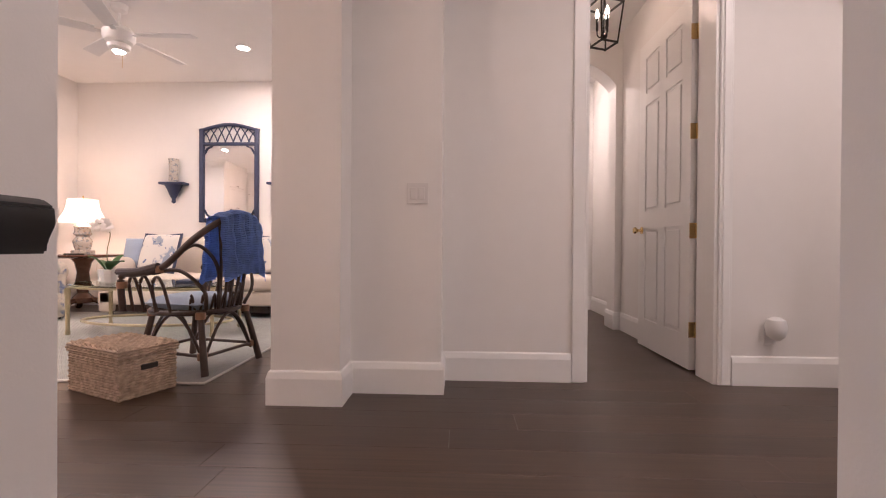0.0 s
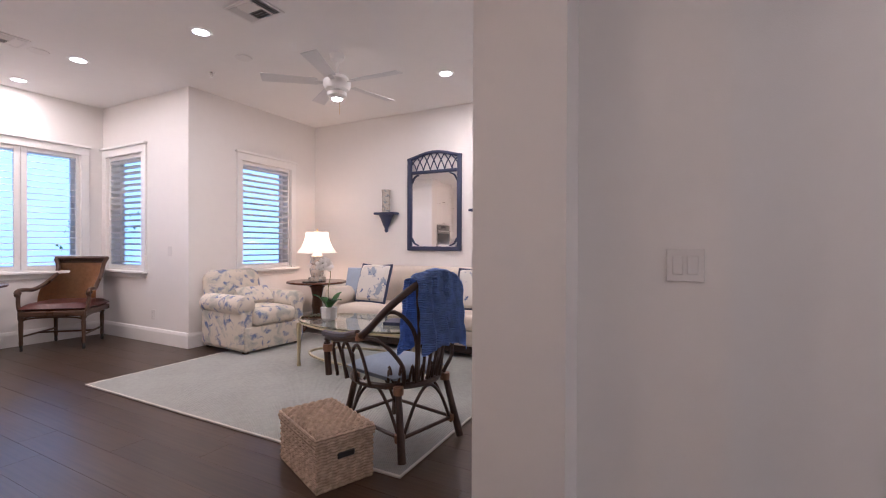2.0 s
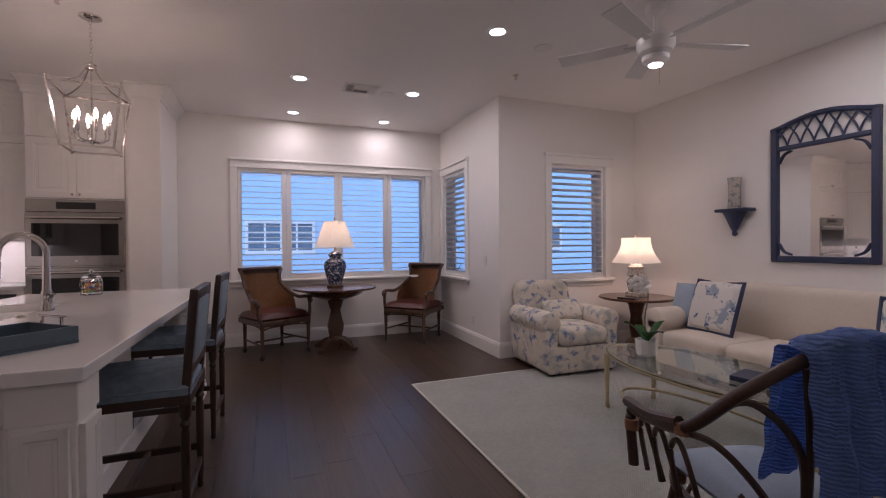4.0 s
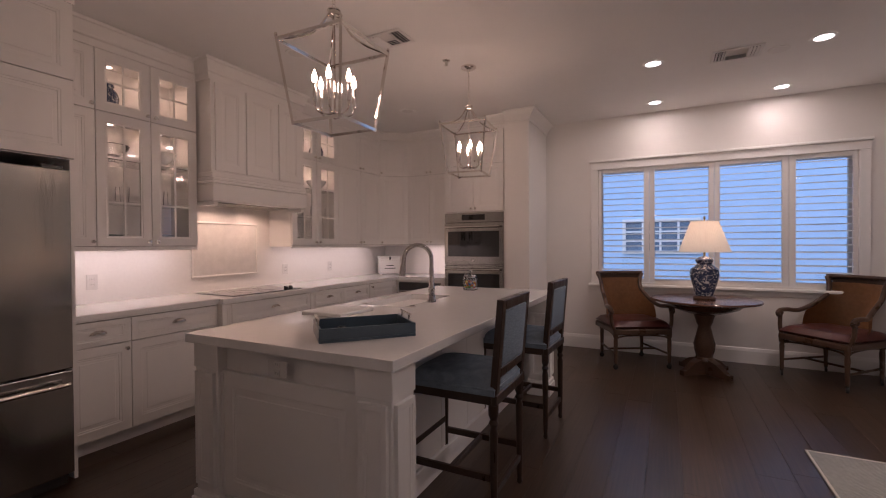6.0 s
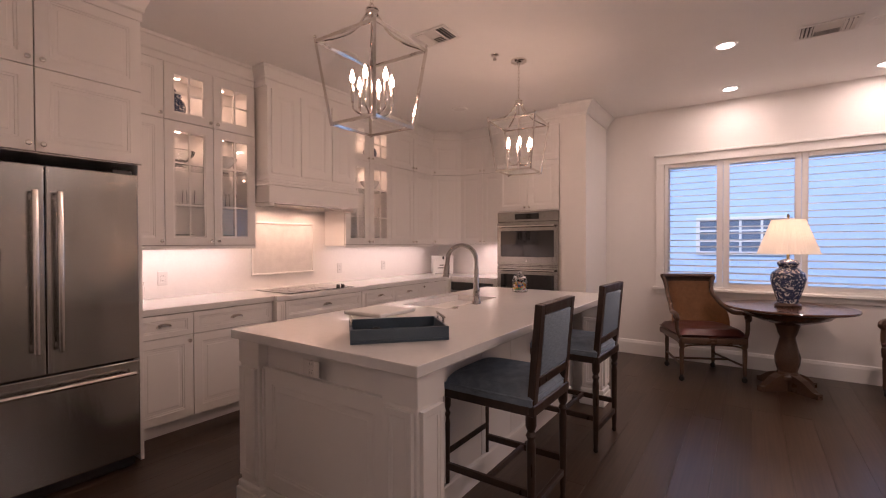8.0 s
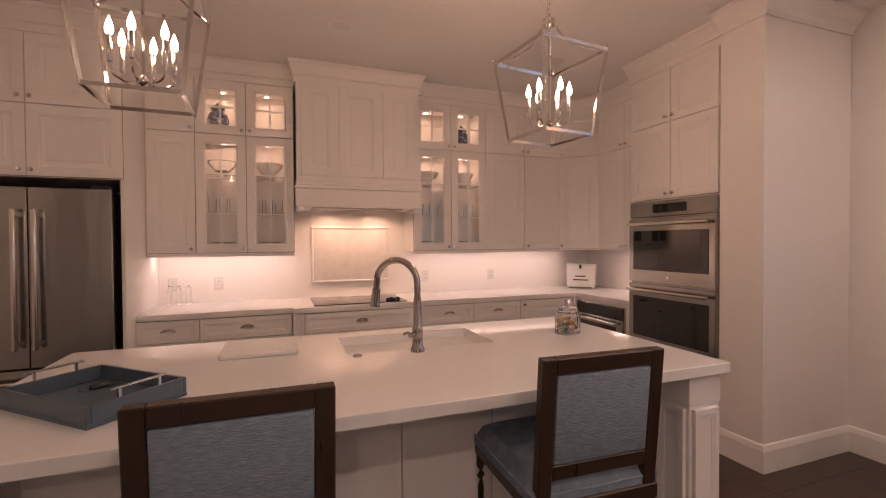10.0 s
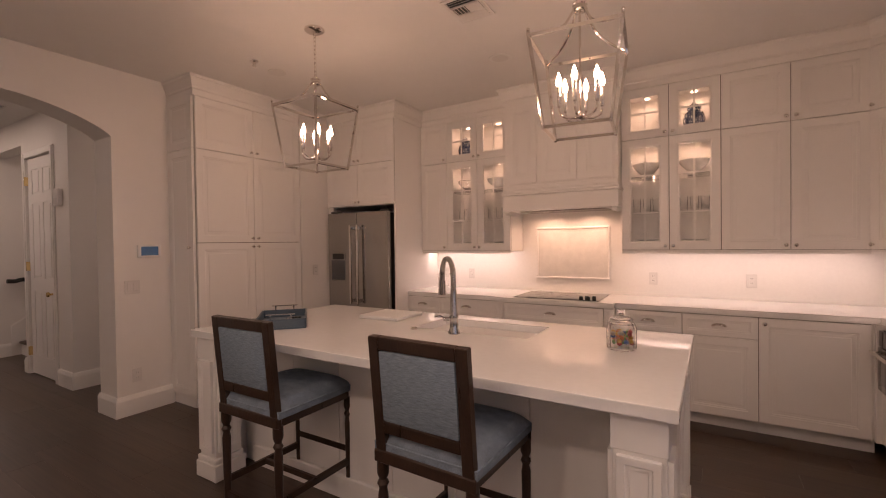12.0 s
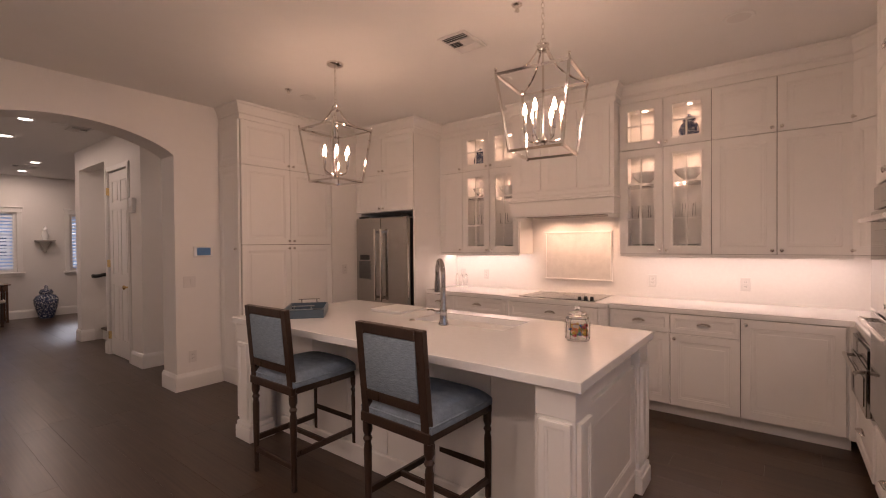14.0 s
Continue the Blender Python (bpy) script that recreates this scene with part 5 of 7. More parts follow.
def counter_stool():
    """Faces -y; legs 0.41 apart, seat front towards -y."""
    root = thing("counter_stool", "dark-stained counter stool with blue-grey ribbed upholstery", "stool", group="stools at the island")
    hw, fy, by = 0.205, -0.235, 0.23
    for x in (-hw, hw):
        part("leg", lathe(turned(0.021, 0.585), 12, m=pose(x, fy, 0)), DARKWOOD, root, smooth=True)
        leg = lathe(turned(0.022, 0.585), 12, m=pose(x, by, 0))
        part("leg", leg, DARKWOOD, root, smooth=True)
    # seat frame and pad
    bm = B(-hw - 0.025, hw + 0.025, fy - 0.025, fy + 0.005, 0.575, 0.625, 0.004)
    B(-hw - 0.025, hw + 0.025, by - 0.005, by + 0.025, 0.575, 0.625, 0.004, bm=bm)
    for s in (-1, 1):
        B(min(s * hw - 0.025, s * hw + 0.025) + 0.01, max(s * hw - 0.025, s * hw + 0.025) - 0.0, fy + 0.005, by - 0.005, 0.577, 0.623, 0.003, bm=bm)
    part("seat_frame", bm, DARKWOOD, root)
    pad = bmesh.new()
    n = 14
    top = [[None] * (n + 1) for _ in range(n + 1)]
    for i in range(n + 1):
        for j in range(n + 1):
            u, v = 2 * i / n - 1, 2 * j / n - 1
            k = (max(0, 1 - abs(u) ** 4) * max(0, 1 - abs(v) ** 4)) ** 0.35
            top[i][j] = pad.verts.new((u * (hw + 0.028), v * 0.245, 0.628 + 0.022 + 0.062 * k))
    for i in range(n):
        for j in range(n):
            pad.faces.new((top[i][j], top[i + 1][j], top[i + 1][j + 1], top[i][j + 1]))
    rim = [e for e in pad.edges if e.is_boundary]
    ext = bmesh.ops.extrude_edge_only(pad, edges=rim)
    for v in ext["geom"]:
        if isinstance(v, bmesh.types.BMVert):
            v.co.z = 0.620
    bmesh.ops.recalc_face_normals(pad, faces=pad.faces[:])
    part("seat", pad, BLUE_SEAT, root, "blue-grey woven seat pad", True)
    wr = hw + 0.026
    part("piping", tube([(-wr, -0.243, 0.65), (0, -0.246, 0.65), (wr, -0.243, 0.65), (wr + 0.002, 0, 0.65), (wr, 0.243, 0.65), (0, 0.246, 0.65), (-wr, 0.243, 0.65), (-wr - 0.002, 0, 0.65)], 0.005, 6, closed=True), BLUE_TWEED, root, smooth=True)
    # back: raked frame with an upholstered panel
    tilt = pose(0, by, 0.60, -5)
    w, h = 0.222, 0.482
    bars = [(-w, -w + 0.048, 0.0, h), (w - 0.048, w, 0.0, h), (-w + 0.048, w - 0.048, h - 0.05, h), (-w + 0.048, w - 0.048, 0.10, 0.148)]
    fb = bmesh.new()
    for a in bars:
        B(a[0], a[1], -0.016, 0.018, a[2], a[3], 0.003, bm=fb)
    fb.transform(tilt)
    part("back_frame", fb, DARKWOOD, root)
    pb = B(-w + 0.050, w - 0.050, -0.026, 0.020, 0.150, h - 0.052, 0.008, seg=2)
    pb.transform(tilt)
    part("backrest", pb, BLUE_TWEED, root, "blue-grey ribbed back panel", True)
    # stretchers
    for x in (-hw, hw):
        part("stretcher", B(x - 0.011, x + 0.011, fy + 0.005, by - 0.005, 0.20, 0.235, 0.003), DARKWOOD, root)
    part("stretcher", B(-hw + 0.008, hw - 0.008, fy - 0.011, fy + 0.011, 0.27, 0.305, 0.003), DARKWOOD, root)
    part("stretcher", B(-hw + 0.008, hw - 0.008, by - 0.011, by + 0.011, 0.13, 0.165, 0.003), DARKWOOD, root)
    part("stretcher", B(-hw + 0.008, hw - 0.008, -0.011, 0.011, 0.203, 0.232, 0.003), DARKWOOD, root)
    return root


st = counter_stool()
st.matrix_basis = pose(-3.385, 1.16, 0)
copy_thing(st, pose(-4.43, 1.16, 0, 0, 0, -2))


def game_chair():
    """A cane-backed armchair on casters; faces -y."""
    root = thing("armchair", "carved wooden armchair with cane back, leather seat and casters", "armchair", group="chairs at the round table")
    fx, bx, fy, by = 0.285, 0.235, -0.27, 0.27
    for x, y in ((-fx, fy), (fx, fy), (-bx, by), (bx, by)):
        leg = lathe([(0.016, 0.065), (0.019, 0.09), (0.017, 0.12), (0.022, 0.30), (0.018, 0.33), (0.027, 0.345), (0.027, 0.41)], 12, m=pose(x, y, 0))
        lg = part("leg", leg, CHAIRWOOD, root, smooth=True)
        cm = lathe([(0.024, -0.010), (0.026, -0.008), (0.026, 0.008), (0.024, 0.010)], 14, m=pose(x, y, 0.026, 0, 90, 40))
        lathe([(0.010, 0.045), (0.015, 0.05), (0.015, 0.068)], 10, bm=cm, m=pose(x, y, 0))
        part("caster", cm, BLACK, lg, "black ball caster", True)
    for x0, y0, x1, y1 in ((-fx, fy, -bx, by), (fx, fy, bx, by)):
        part("stretcher", tube([(x0, y0, 0.16), (x1, y1, 0.16)], 0.011, 8), CHAIRWOOD, root, smooth=True)
    part("stretcher", tube([(-0.26, 0, 0.16), (0.26, 0, 0.16)], 0.011, 8), CHAIRWOOD, root, smooth=True)
    bm = B(-fx - 0.02, fx + 0.02, fy - 0.03, by + 0.03, 0.37, 0.43, 0.012, seg=2)
    part("seat_frame", bm, CHAIRWOOD, root)
    s = pillow_bm(2 * fx + 0.05, by - fy + 0.04, 0.13, 14, 14, 5, 0.35)
    s.transform(pose(0, 0, 0.455))
    part("seat", s, LEATHER, root, "burgundy leather seat", True)
    # flared cane back, waisted above the seat, its edges sweeping down into the arms
    stations = [(0.44, 0.280), (0.56, 0.280), (0.66, 0.270), (0.74, 0.245), (0.82, 0.226), (0.90, 0.230), (0.96, 0.250), (0.99, 0.266)]

    def half(z):
        for (z0, w0), (z1, w1) in zip(stations, stations[1:]):
            if z <= z1:
                t = max(0.0, (z - z0) / (z1 - z0))
                return w0 + (w1 - w0) * t
        return stations[-1][1]

    def at(u, z):
        t = min(1.0, max(0.0, (0.84 - z) / 0.22))
        wrap = 0.07 + 0.24 * t * t * (3 - 2 * t)
        return (u * half(z), by + 0.02 + 0.20 * (z - 0.44) - wrap * abs(u) ** 2.6, z)

    def sheet(z0, z1, thick, wide=1.0, rows=9):
        b = bmesh.new()
        g = [[b.verts.new(at(wide * (2 * i / 16 - 1), z0 + (z1 - z0) * j / rows)) for i in range(17)] for j in range(rows + 1)]
        for p, q in zip(g, g[1:]):
            for i in range(16):
                b.faces.new((p[i], p[i + 1], q[i + 1], q[i]))
        bmesh.ops.solidify(b, geom=b.faces[:], thickness=thick)
        for v in b.verts:
            v.co.y += thick / 2
        bmesh.ops.recalc_face_normals(b, faces=b.faces[:])
        return b
    part("backrest", sheet(0.44, 0.93, 0.018), CANE, root, "woven golden cane back", True)
    part("crest_rail", sheet(0.905, 0.985, 0.046, 1.02, 4), CHAIRWOOD, root, smooth=True)
    part("crest_bead", tube([at(1.02 * (2 * k / 16 - 1), 0.99) for k in range(17)], 0.020, 10), CHAIRWOOD, root, smooth=True)
    for sx in (-1, 1):
        side = [at(sx, z) for z in (0.985, 0.93, 0.86, 0.80, 0.75, 0.70)]
        pts = curve_pts(side + [(sx * 0.292, -0.03, 0.648), (sx * 0.322, fy + 0.12, 0.655), (sx * 0.328, fy + 0.035, 0.650), (sx * 0.326, fy + 0.0, 0.618), (sx * 0.322, fy + 0.03, 0.59)], 6)
        part("arm", tube(pts, 0.022, 10), CHAIRWOOD, root, smooth=True)
        scroll = bmesh.new()
        bmesh.ops.create_uvsphere(scroll, u_segments=14, v_segments=10, radius=0.030, matrix=pose(sx * 0.326, fy + 0.03, 0.625))
        part("arm_scroll", scroll, CHAIRWOOD, root, smooth=True)
        part("arm_post", tube(curve_pts([(sx * 0.285, fy + 0.0, 0.40), (sx * 0.318, fy + 0.02, 0.49), (sx * 0.324, fy + 0.03, 0.60)], 6), 0.019, 10), CHAIRWOOD, root, smooth=True)
    for a, b in (((-fx, fy), (fx, fy)), ((-fx, fy), (-bx, by)), ((fx, fy), (bx, by))):
        mid = ((a[0] + b[0]) / 2, (a[1] + b[1]) / 2)
        part("apron_arch", tube(curve_pts([(a[0], a[1], 0.28), (a[0] * 0.85 + mid[0] * 0.15, a[1] * 0.85 + mid[1] * 0.15, 0.345), (*mid, 0.362), (b[0] * 0.85 + mid[0] * 0.15, b[1] * 0.85 + mid[1] * 0.15, 0.345), (b[0], b[1], 0.28)], 5), 0.009, 7), CHAIRWOOD, root, smooth=True)
    return root


gc = game_chair()
gc.matrix_basis = pose(-6.56, 1.78, 0, 0, 0, 117)
copy_thing(gc, pose(-6.67, 3.56, 0, 0, 0, 43))

rt = thing("round_table", "round mahogany pedestal table under the window", "table", pose(-6.47, 2.48, 0))
part("tabletop", lathe([(0.30, 0.715), (0.47, 0.735), (0.495, 0.742), (0.50, 0.752), (0.495, 0.762), (0.0, 0.762)][:-1], 48), REDWOOD, rt, smooth=True)
part("apron", lathe([(0.10, 0.60), (0.20, 0.63), (0.31, 0.67), (0.36, 0.718)], 40), REDWOOD, rt, smooth=True)
part("pedestal", lathe([(0.095, 0.10), (0.10, 0.13), (0.075, 0.17), (0.095, 0.24), (0.10, 0.30), (0.075, 0.40), (0.058, 0.48), (0.075, 0.52), (0.085, 0.56), (0.10, 0.605)], 20), CHAIRWOOD, rt, smooth=True)
for k in range(4):
    a = radians(45 + 90 * k)
    bm = bmesh.new()
    prof = [(0.05, 0.16), (0.16, 0.12), (0.26, 0.05), (0.30, 0.045), (0.30, 0.0), (0.05, 0.0)]
    va = [[bm.verts.new((r, s * (0.055 - 0.03 * (r / 0.3)), z)) for r, z in prof] for s in (-1, 1)]
    bm.faces.new(va[0])
    bm.faces.new(va[1][::-1])
    for i in range(6):
        bm.faces.new((va[0][i], va[1][i], va[1][(i + 1) % 6], va[0][(i + 1) % 6]))
    bmesh.ops.recalc_face_normals(bm, faces=bm.faces[:])
    bm.transform(Matrix.Rotation(a, 4, "Z"))
    part("foot", bm, CHAIRWOOD, rt)


def shade_bm(r0, r1, z0, z1, pleats=60, flare=0.0, square=0.0):
    """An open lampshade, wide at the bottom."""
    b = bmesh.new()
    n = pleats * 2
    rows = []
    for j in range(7):
        t = j / 6
        r = r0 + (r1 - r0) * t - flare * math.sin(math.pi * t)
        row = []
        for i in range(n):
            a = 2 * math.pi * i / n
            k = 1 + (0.012 if i % 2 else 0)
            if square:
                k = (1 - square) + square / max(abs(math.cos(a)), abs(math.sin(a)))
            row.append(b.verts.new((r * k * math.cos(a), r * k * math.sin(a), z0 + (z1 - z0) * t)))
        rows.append(row)
    for p, q in zip(rows, rows[1:]):
        for i in range(n):
            b.faces.new((p[i], p[(i + 1) % n], q[(i + 1) % n], q[i]))
    bmesh.ops.solidify(b, geom=b.faces[:], thickness=0.002)
    return b


tl = thing("table_lamp", "blue and white ginger jar lamp with a pleated cream shade, lit", "lamp", pose(-6.47, 2.48, 0.763))
part("base", lathe([(0.10, 0), (0.105, 0.015), (0.09, 0.03), (0.08, 0.035)], 24), CHAIRWOOD, tl, "wooden lamp base", True)
part("jar", lathe([(0.075, 0.035), (0.08, 0.05), (0.115, 0.16), (0.135, 0.25), (0.125, 0.31), (0.08, 0.345), (0.065, 0.36), (0.075, 0.375), (0.085, 0.40), (0.06, 0.425), (0.02, 0.44)], 28), CHINA, tl, smooth=True)
part("neck", lathe([(0.012, 0.44), (0.012, 0.58)], 10), BRASS, tl, smooth=True)
part("shade", shade_bm(0.235, 0.125, 0.485, 0.80), SHADE, tl, "pleated cream fabric shade")
part("finial", lathe([(0.004, 0.58), (0.004, 0.815), (0.012, 0.825), (0.008, 0.85), (0.001, 0.855)], 10), BRASS, tl, smooth=True)

# ---- living room ----
rug = thing("area_rug", "pale grey woven rug with a bound edge", "rug", pose(-3.225, 4.15, 0))
part("field", B(-1.515, 1.515, -1.215, 1.215, 0.0005, 0.011, 0.002), RUG, rug)
for a in ((-1.53, 1.53, -1.232, -1.2155), (-1.53, 1.53, 1.2155, 1.232), (-1.53, -1.5155, -1.2155, 1.2155), (1.5155, 1.53, -1.2155, 1.2155)):
    part("binding", B(*a, 0.0005, 0.013, 0.003), RUG_EDGE, rug)


def soft_box(x0, x1, y0, y1, z0, z1, r=0.05, bulge=0.0):
    b = B(x0, x1, y0, y1, z0, z1, min(r, (x1 - x0) * 0.45, (y1 - y0) * 0.45, (z1 - z0) * 0.45), seg=4)
    if bulge:
        cx, cy = (x0 + x1) / 2, (y0 + y1) / 2
        bmesh.ops.subdivide_edges(b, edges=[e for e in b.edges if e.calc_length() > 0.2], cuts=5, use_grid_fill=True)
        for v in b.verts:
            u, w = (v.co.x - cx) / (x1 - x0) * 2, (v.co.y - cy) / (y1 - y0) * 2
            if v.co.z > (z0 + z1) / 2:
                v.co.z += bulge * max(0, 1 - u * u) * max(0, 1 - w * w)
    return b


def roll_arm(x, w, y0, y1, z):
    """A rolled sofa arm along y."""
    b = soft_box(x - w / 2 + 0.02, x + w / 2 - 0.02, y0, y1, 0.06, z - 0.08, 0.03)
    lathe([(w * 0.35, 0), (w * 0.56, 0.02), (w * 0.58, 0.10), (w * 0.56, y1 - y0 - 0.02), (w * 0.4, y1 - y0)], 18, bm=b, m=pose(x, y0, z - 0.10, -90))
    return b


ac = thing("floral_armchair", "cream and blue floral upholstered armchair with rolled arms", "armchair", pose(-4.80, 4.57, 0, 0, 0, 87))
part("skirt", soft_box(-0.38, 0.38, -0.40, 0.36, 0.035, 0.29, 0.02), FLORAL, ac, smooth=True)
part("seat_cushion", soft_box(-0.27, 0.27, -0.43, 0.22, 0.29, 0.46, 0.06, 0.03), FLORAL, ac, smooth=True)
bk = soft_box(-0.34, 0.34, -0.10, 0.13, 0.30, 0.90, 0.10)
for v in bk.verts:
    v.co.z -= 0.05 * (v.co.x / 0.34) ** 2 if v.co.z > 0.6 else 0
bk.transform(pose(0, 0.27, 0, -8))
part("backrest", bk, FLORAL, ac, smooth=True)
for s in (-1, 1):
    part("arm", roll_arm(s * 0.34, 0.19, -0.38, 0.33, 0.61), FLORAL, ac, smooth=True)
    for y in (-0.34, 0.30):
        part("foot", B(s * 0.33 - 0.025, s * 0.33 + 0.025, y - 0.025, y + 0.025, 0.0135, 0.04), DARKWOOD, ac)
bl = pillow_bm(0.42, 0.24, 0.13)
bl.transform(pose(0.05, 0.02, 0.57, 50))
part("back_pillow", bl, FLORAL, ac, smooth=True)

sf = thing("sofa", "long cream upholstered sofa with loose cushions", "sofa", pose(-3.10, 5.52, 0))
SW = 2.2
part("base", soft_box(-SW / 2, SW / 2, -0.42, 0.42, 0.14, 0.30, 0.03), CREAM, sf, smooth=True)
# this dark rail also paints the shade under the sofa
part("base_shadow_rail", B(-SW / 2 + 0.05, SW / 2 - 0.05, -0.36, 0.40, 0.06, 0.139), DARKWOOD, sf, "dark recessed base rail standing for the shade underneath")
for x in (-1.0, 1.0):
    for y in (-0.34, 0.36):
        part("foot", lathe([(0.02, 0.0135), (0.028, 0.062)], 12, m=pose(x, y, 0)), DARKWOOD, sf, smooth=True)
for i in range(3):
    w = (SW - 0.40) / 3
    x0 = -SW / 2 + 0.20 + w * i
    part("seat_cushion", soft_box(x0 + 0.004, x0 + w - 0.004, -0.44, 0.20, 0.30, 0.46, 0.05, 0.02), CREAM, sf, smooth=True)
bb = soft_box(-SW / 2 + 0.10, SW / 2 - 0.10, -0.12, 0.12, 0.30, 0.90, 0.09)
bb.transform(pose(0, 0.30, 0, -6))
part("backrest", bb, CREAM, sf, smooth=True)
for s in (-1, 1):
    part("arm", roll_arm(s * (SW / 2 - 0.09), 0.20, -0.42, 0.38, 0.64), CREAM, sf, smooth=True)


def throw_pillow(x, y, z, size, m, mat, rz, trim=None, label=""):
    root = thing("throw_pillow", label, "pillow", pose(x, y, z, 72, 0, rz))
    part("cushion", pillow_bm(size, size, 0.15), mat, root, smooth=True)
    if trim:
        pts = [(size / 2 * u, size / 2 * v, 0) for u, v in ((-1, -1), (-0.5, -0.99), (0, -0.98), (0.5, -0.99), (1, -1), (0.99, -0.5), (0.98, 0), (0.99, 0.5), (1, 1), (0.5, 0.94), (0, 0.86), (-0.5, 0.94), (-1, 1), (-0.99, 0.5), (-0.98, 0), (-0.99, -0.5))]
        part("fringe", tube(pts, 0.018, 8, closed=True), trim, root, "dark ruffled trim", True)
    return root


throw_pillow(-3.72, 5.42, 0.70, 0.46, None, PILLOW, -6, NAVY, "bird print pillow with a dark ruffled edge on the sofa")
throw_pillow(-4.0, 5.52, 0.68, 0.40, None, CUSHION_BLUE, 12, None, "pale blue striped pillow on the sofa")
throw_pillow(-2.35, 5.42, 0.69, 0.44, None, PILLOW, 10, NAVY, "bird print pillow with a dark ruffled edge on the sofa")

stb = thing("side_table", "round dark wooden pedestal side table", "table", pose(-4.75, 5.55, 0))
part("tabletop", lathe([(0.30, 0.635), (0.37, 0.645), (0.395, 0.655), (0.40, 0.665), (0.39, 0.675)], 32, flute=12, depth=0.012), REDWOOD, stb, smooth=True)
part("pedestal", lathe([(0.10, 0.10), (0.11, 0.16), (0.055, 0.22), (0.075, 0.34), (0.06, 0.46), (0.085, 0.58), (0.13, 0.636)], 18), REDWOOD, stb, smooth=True)
for k in range(3):
    bm = tube(curve_pts([(0.05, 0, 0.14), (0.15, 0, 0.12), (0.23, 0, 0.045), (0.29, 0, 0.03)], 5), 0.032, 8)
    bm.transform(Matrix.Rotation(radians(120 * k + 20), 4, "Z"))
    part("foot", bm, REDWOOD, stb, smooth=True)
sl = thing("side_table_lamp", "pale figural china lamp with a flared cream shade, lit", "lamp", pose(-4.75, 5.55, 0.6755))
part("base", B(-0.10, 0.10, -0.07, 0.07, 0, 0.05, 0.008), CHINA_PALE, sl)
part("body", lathe([(0.07, 0.05), (0.085, 0.10), (0.095, 0.16), (0.06, 0.22), (0.09, 0.24), (0.075, 0.29), (0.085, 0.33), (0.05, 0.37), (0.015, 0.39)], 20, flute=5, depth=0.06), CHINA_PALE, sl, smooth=True)
part("neck", lathe([(0.010, 0.39), (0.010, 0.52)], 8), BRASS, sl, smooth=True)
part("shade", shade_bm(0.225, 0.13, 0.375, 0.655, 16, 0.025, 0.35), SHADE, sl, "flared cream fabric shade")
part("finial", lathe([(0.004, 0.52), (0.004, 0.675), (0.010, 0.685), (0.002, 0.705)], 8), BRASS, sl, smooth=True)
solid("remote_control", B(-0.10, 0.10, -0.025, 0.025, 0, 0.018, 0.006), BLACK, "black remote control on the side table", "remote control", "thing", pose(-4.60, 5.27, 0.6755, 0, 0, 20))

ct = thing("coffee_table", "oval glass-topped coffee table with pale gilt legs", "coffee table", pose(-3.0, 4.38, 0.0135))
GILT = material("pale_gilt", (0.50, 0.44, 0.28), 0.4, 0.5, scale=12, vary=0.15, bump=0.1, bscale=80)
part("glass_top", lathe([(0.5, 0.425), (0.505, 0.431), (0.5, 0.437)], 48, sx=1.56, sy=0.82), GREEN_GLASS, ct, "clear oval glass top")
part("rim", tube([(0.765 * math.cos(a), 0.395 * math.sin(a), 0.415) for a in [2 * math.pi * k / 48 for k in range(48)]], 0.013, 8, closed=True), GILT, ct, smooth=True)
for sx in (-1, 1):
    for sy in (-1, 1):
        part("leg", lathe([(0.017, 0), (0.020, 0.02), (0.015, 0.04), (0.019, 0.30), (0.024, 0.37), (0.020, 0.408)], 12, m=pose(sx * 0.64, sy * 0.235, 0)), GILT, ct, smooth=True)
part("stretcher", tube([(0.64 * math.cos(a) * 1.06, 0.235 * math.sin(a) * 1.25, 0.10) for a in [2 * math.pi * k / 32 for k in range(32)]], 0.012, 8, closed=True), GILT, ct, smooth=True)
orc = thing("orchid", "white potted orchid on the coffee table", "plant", pose(-3.38, 4.27, 0.4515))
part("pot", lathe([(0.055, 0), (0.07, 0.02), (0.078, 0.12), (0.07, 0.125), (0.06, 0.10)], 10), POT, orc, "white faceted ceramic pot")
for k in range(5):
    a = k * 1.4
    lf = bmesh.new()
    rows = []
    for j in range(8):
        t = j / 7
        r, z, w = 0.02 + 0.13 * t, 0.11 + 0.20 * t - 0.12 * t * t + 0.05 * (k % 2) * t, 0.035 * math.sin(math.pi * min(1, t * 0.9 + 0.1)) + 0.002
        rows.append([lf.verts.new((r, s * w, z + 0.012 * abs(s))) for s in (-1, 0, 1)])
    for p, q in zip(rows, rows[1:]):
        for i in range(2):
            lf.faces.new((p[i], p[i + 1], q[i + 1], q[i]))
    bmesh.ops.solidify(lf, geom=lf.faces[:], thickness=0.003)
    lf.transform(Matrix.Rotation(a, 4, "Z"))
    part("leaf", lf, LEAF, orc, smooth=True)
stem_pts = curve_pts([(0, 0, 0.10), (-0.02, 0.01, 0.28), (0.0, 0.02, 0.44), (-0.06, 0.03, 0.53), (-0.12, 0.03, 0.53)], 6)
part("stem", tube(stem_pts, 0.004, 6), STEM, orc, smooth=True)
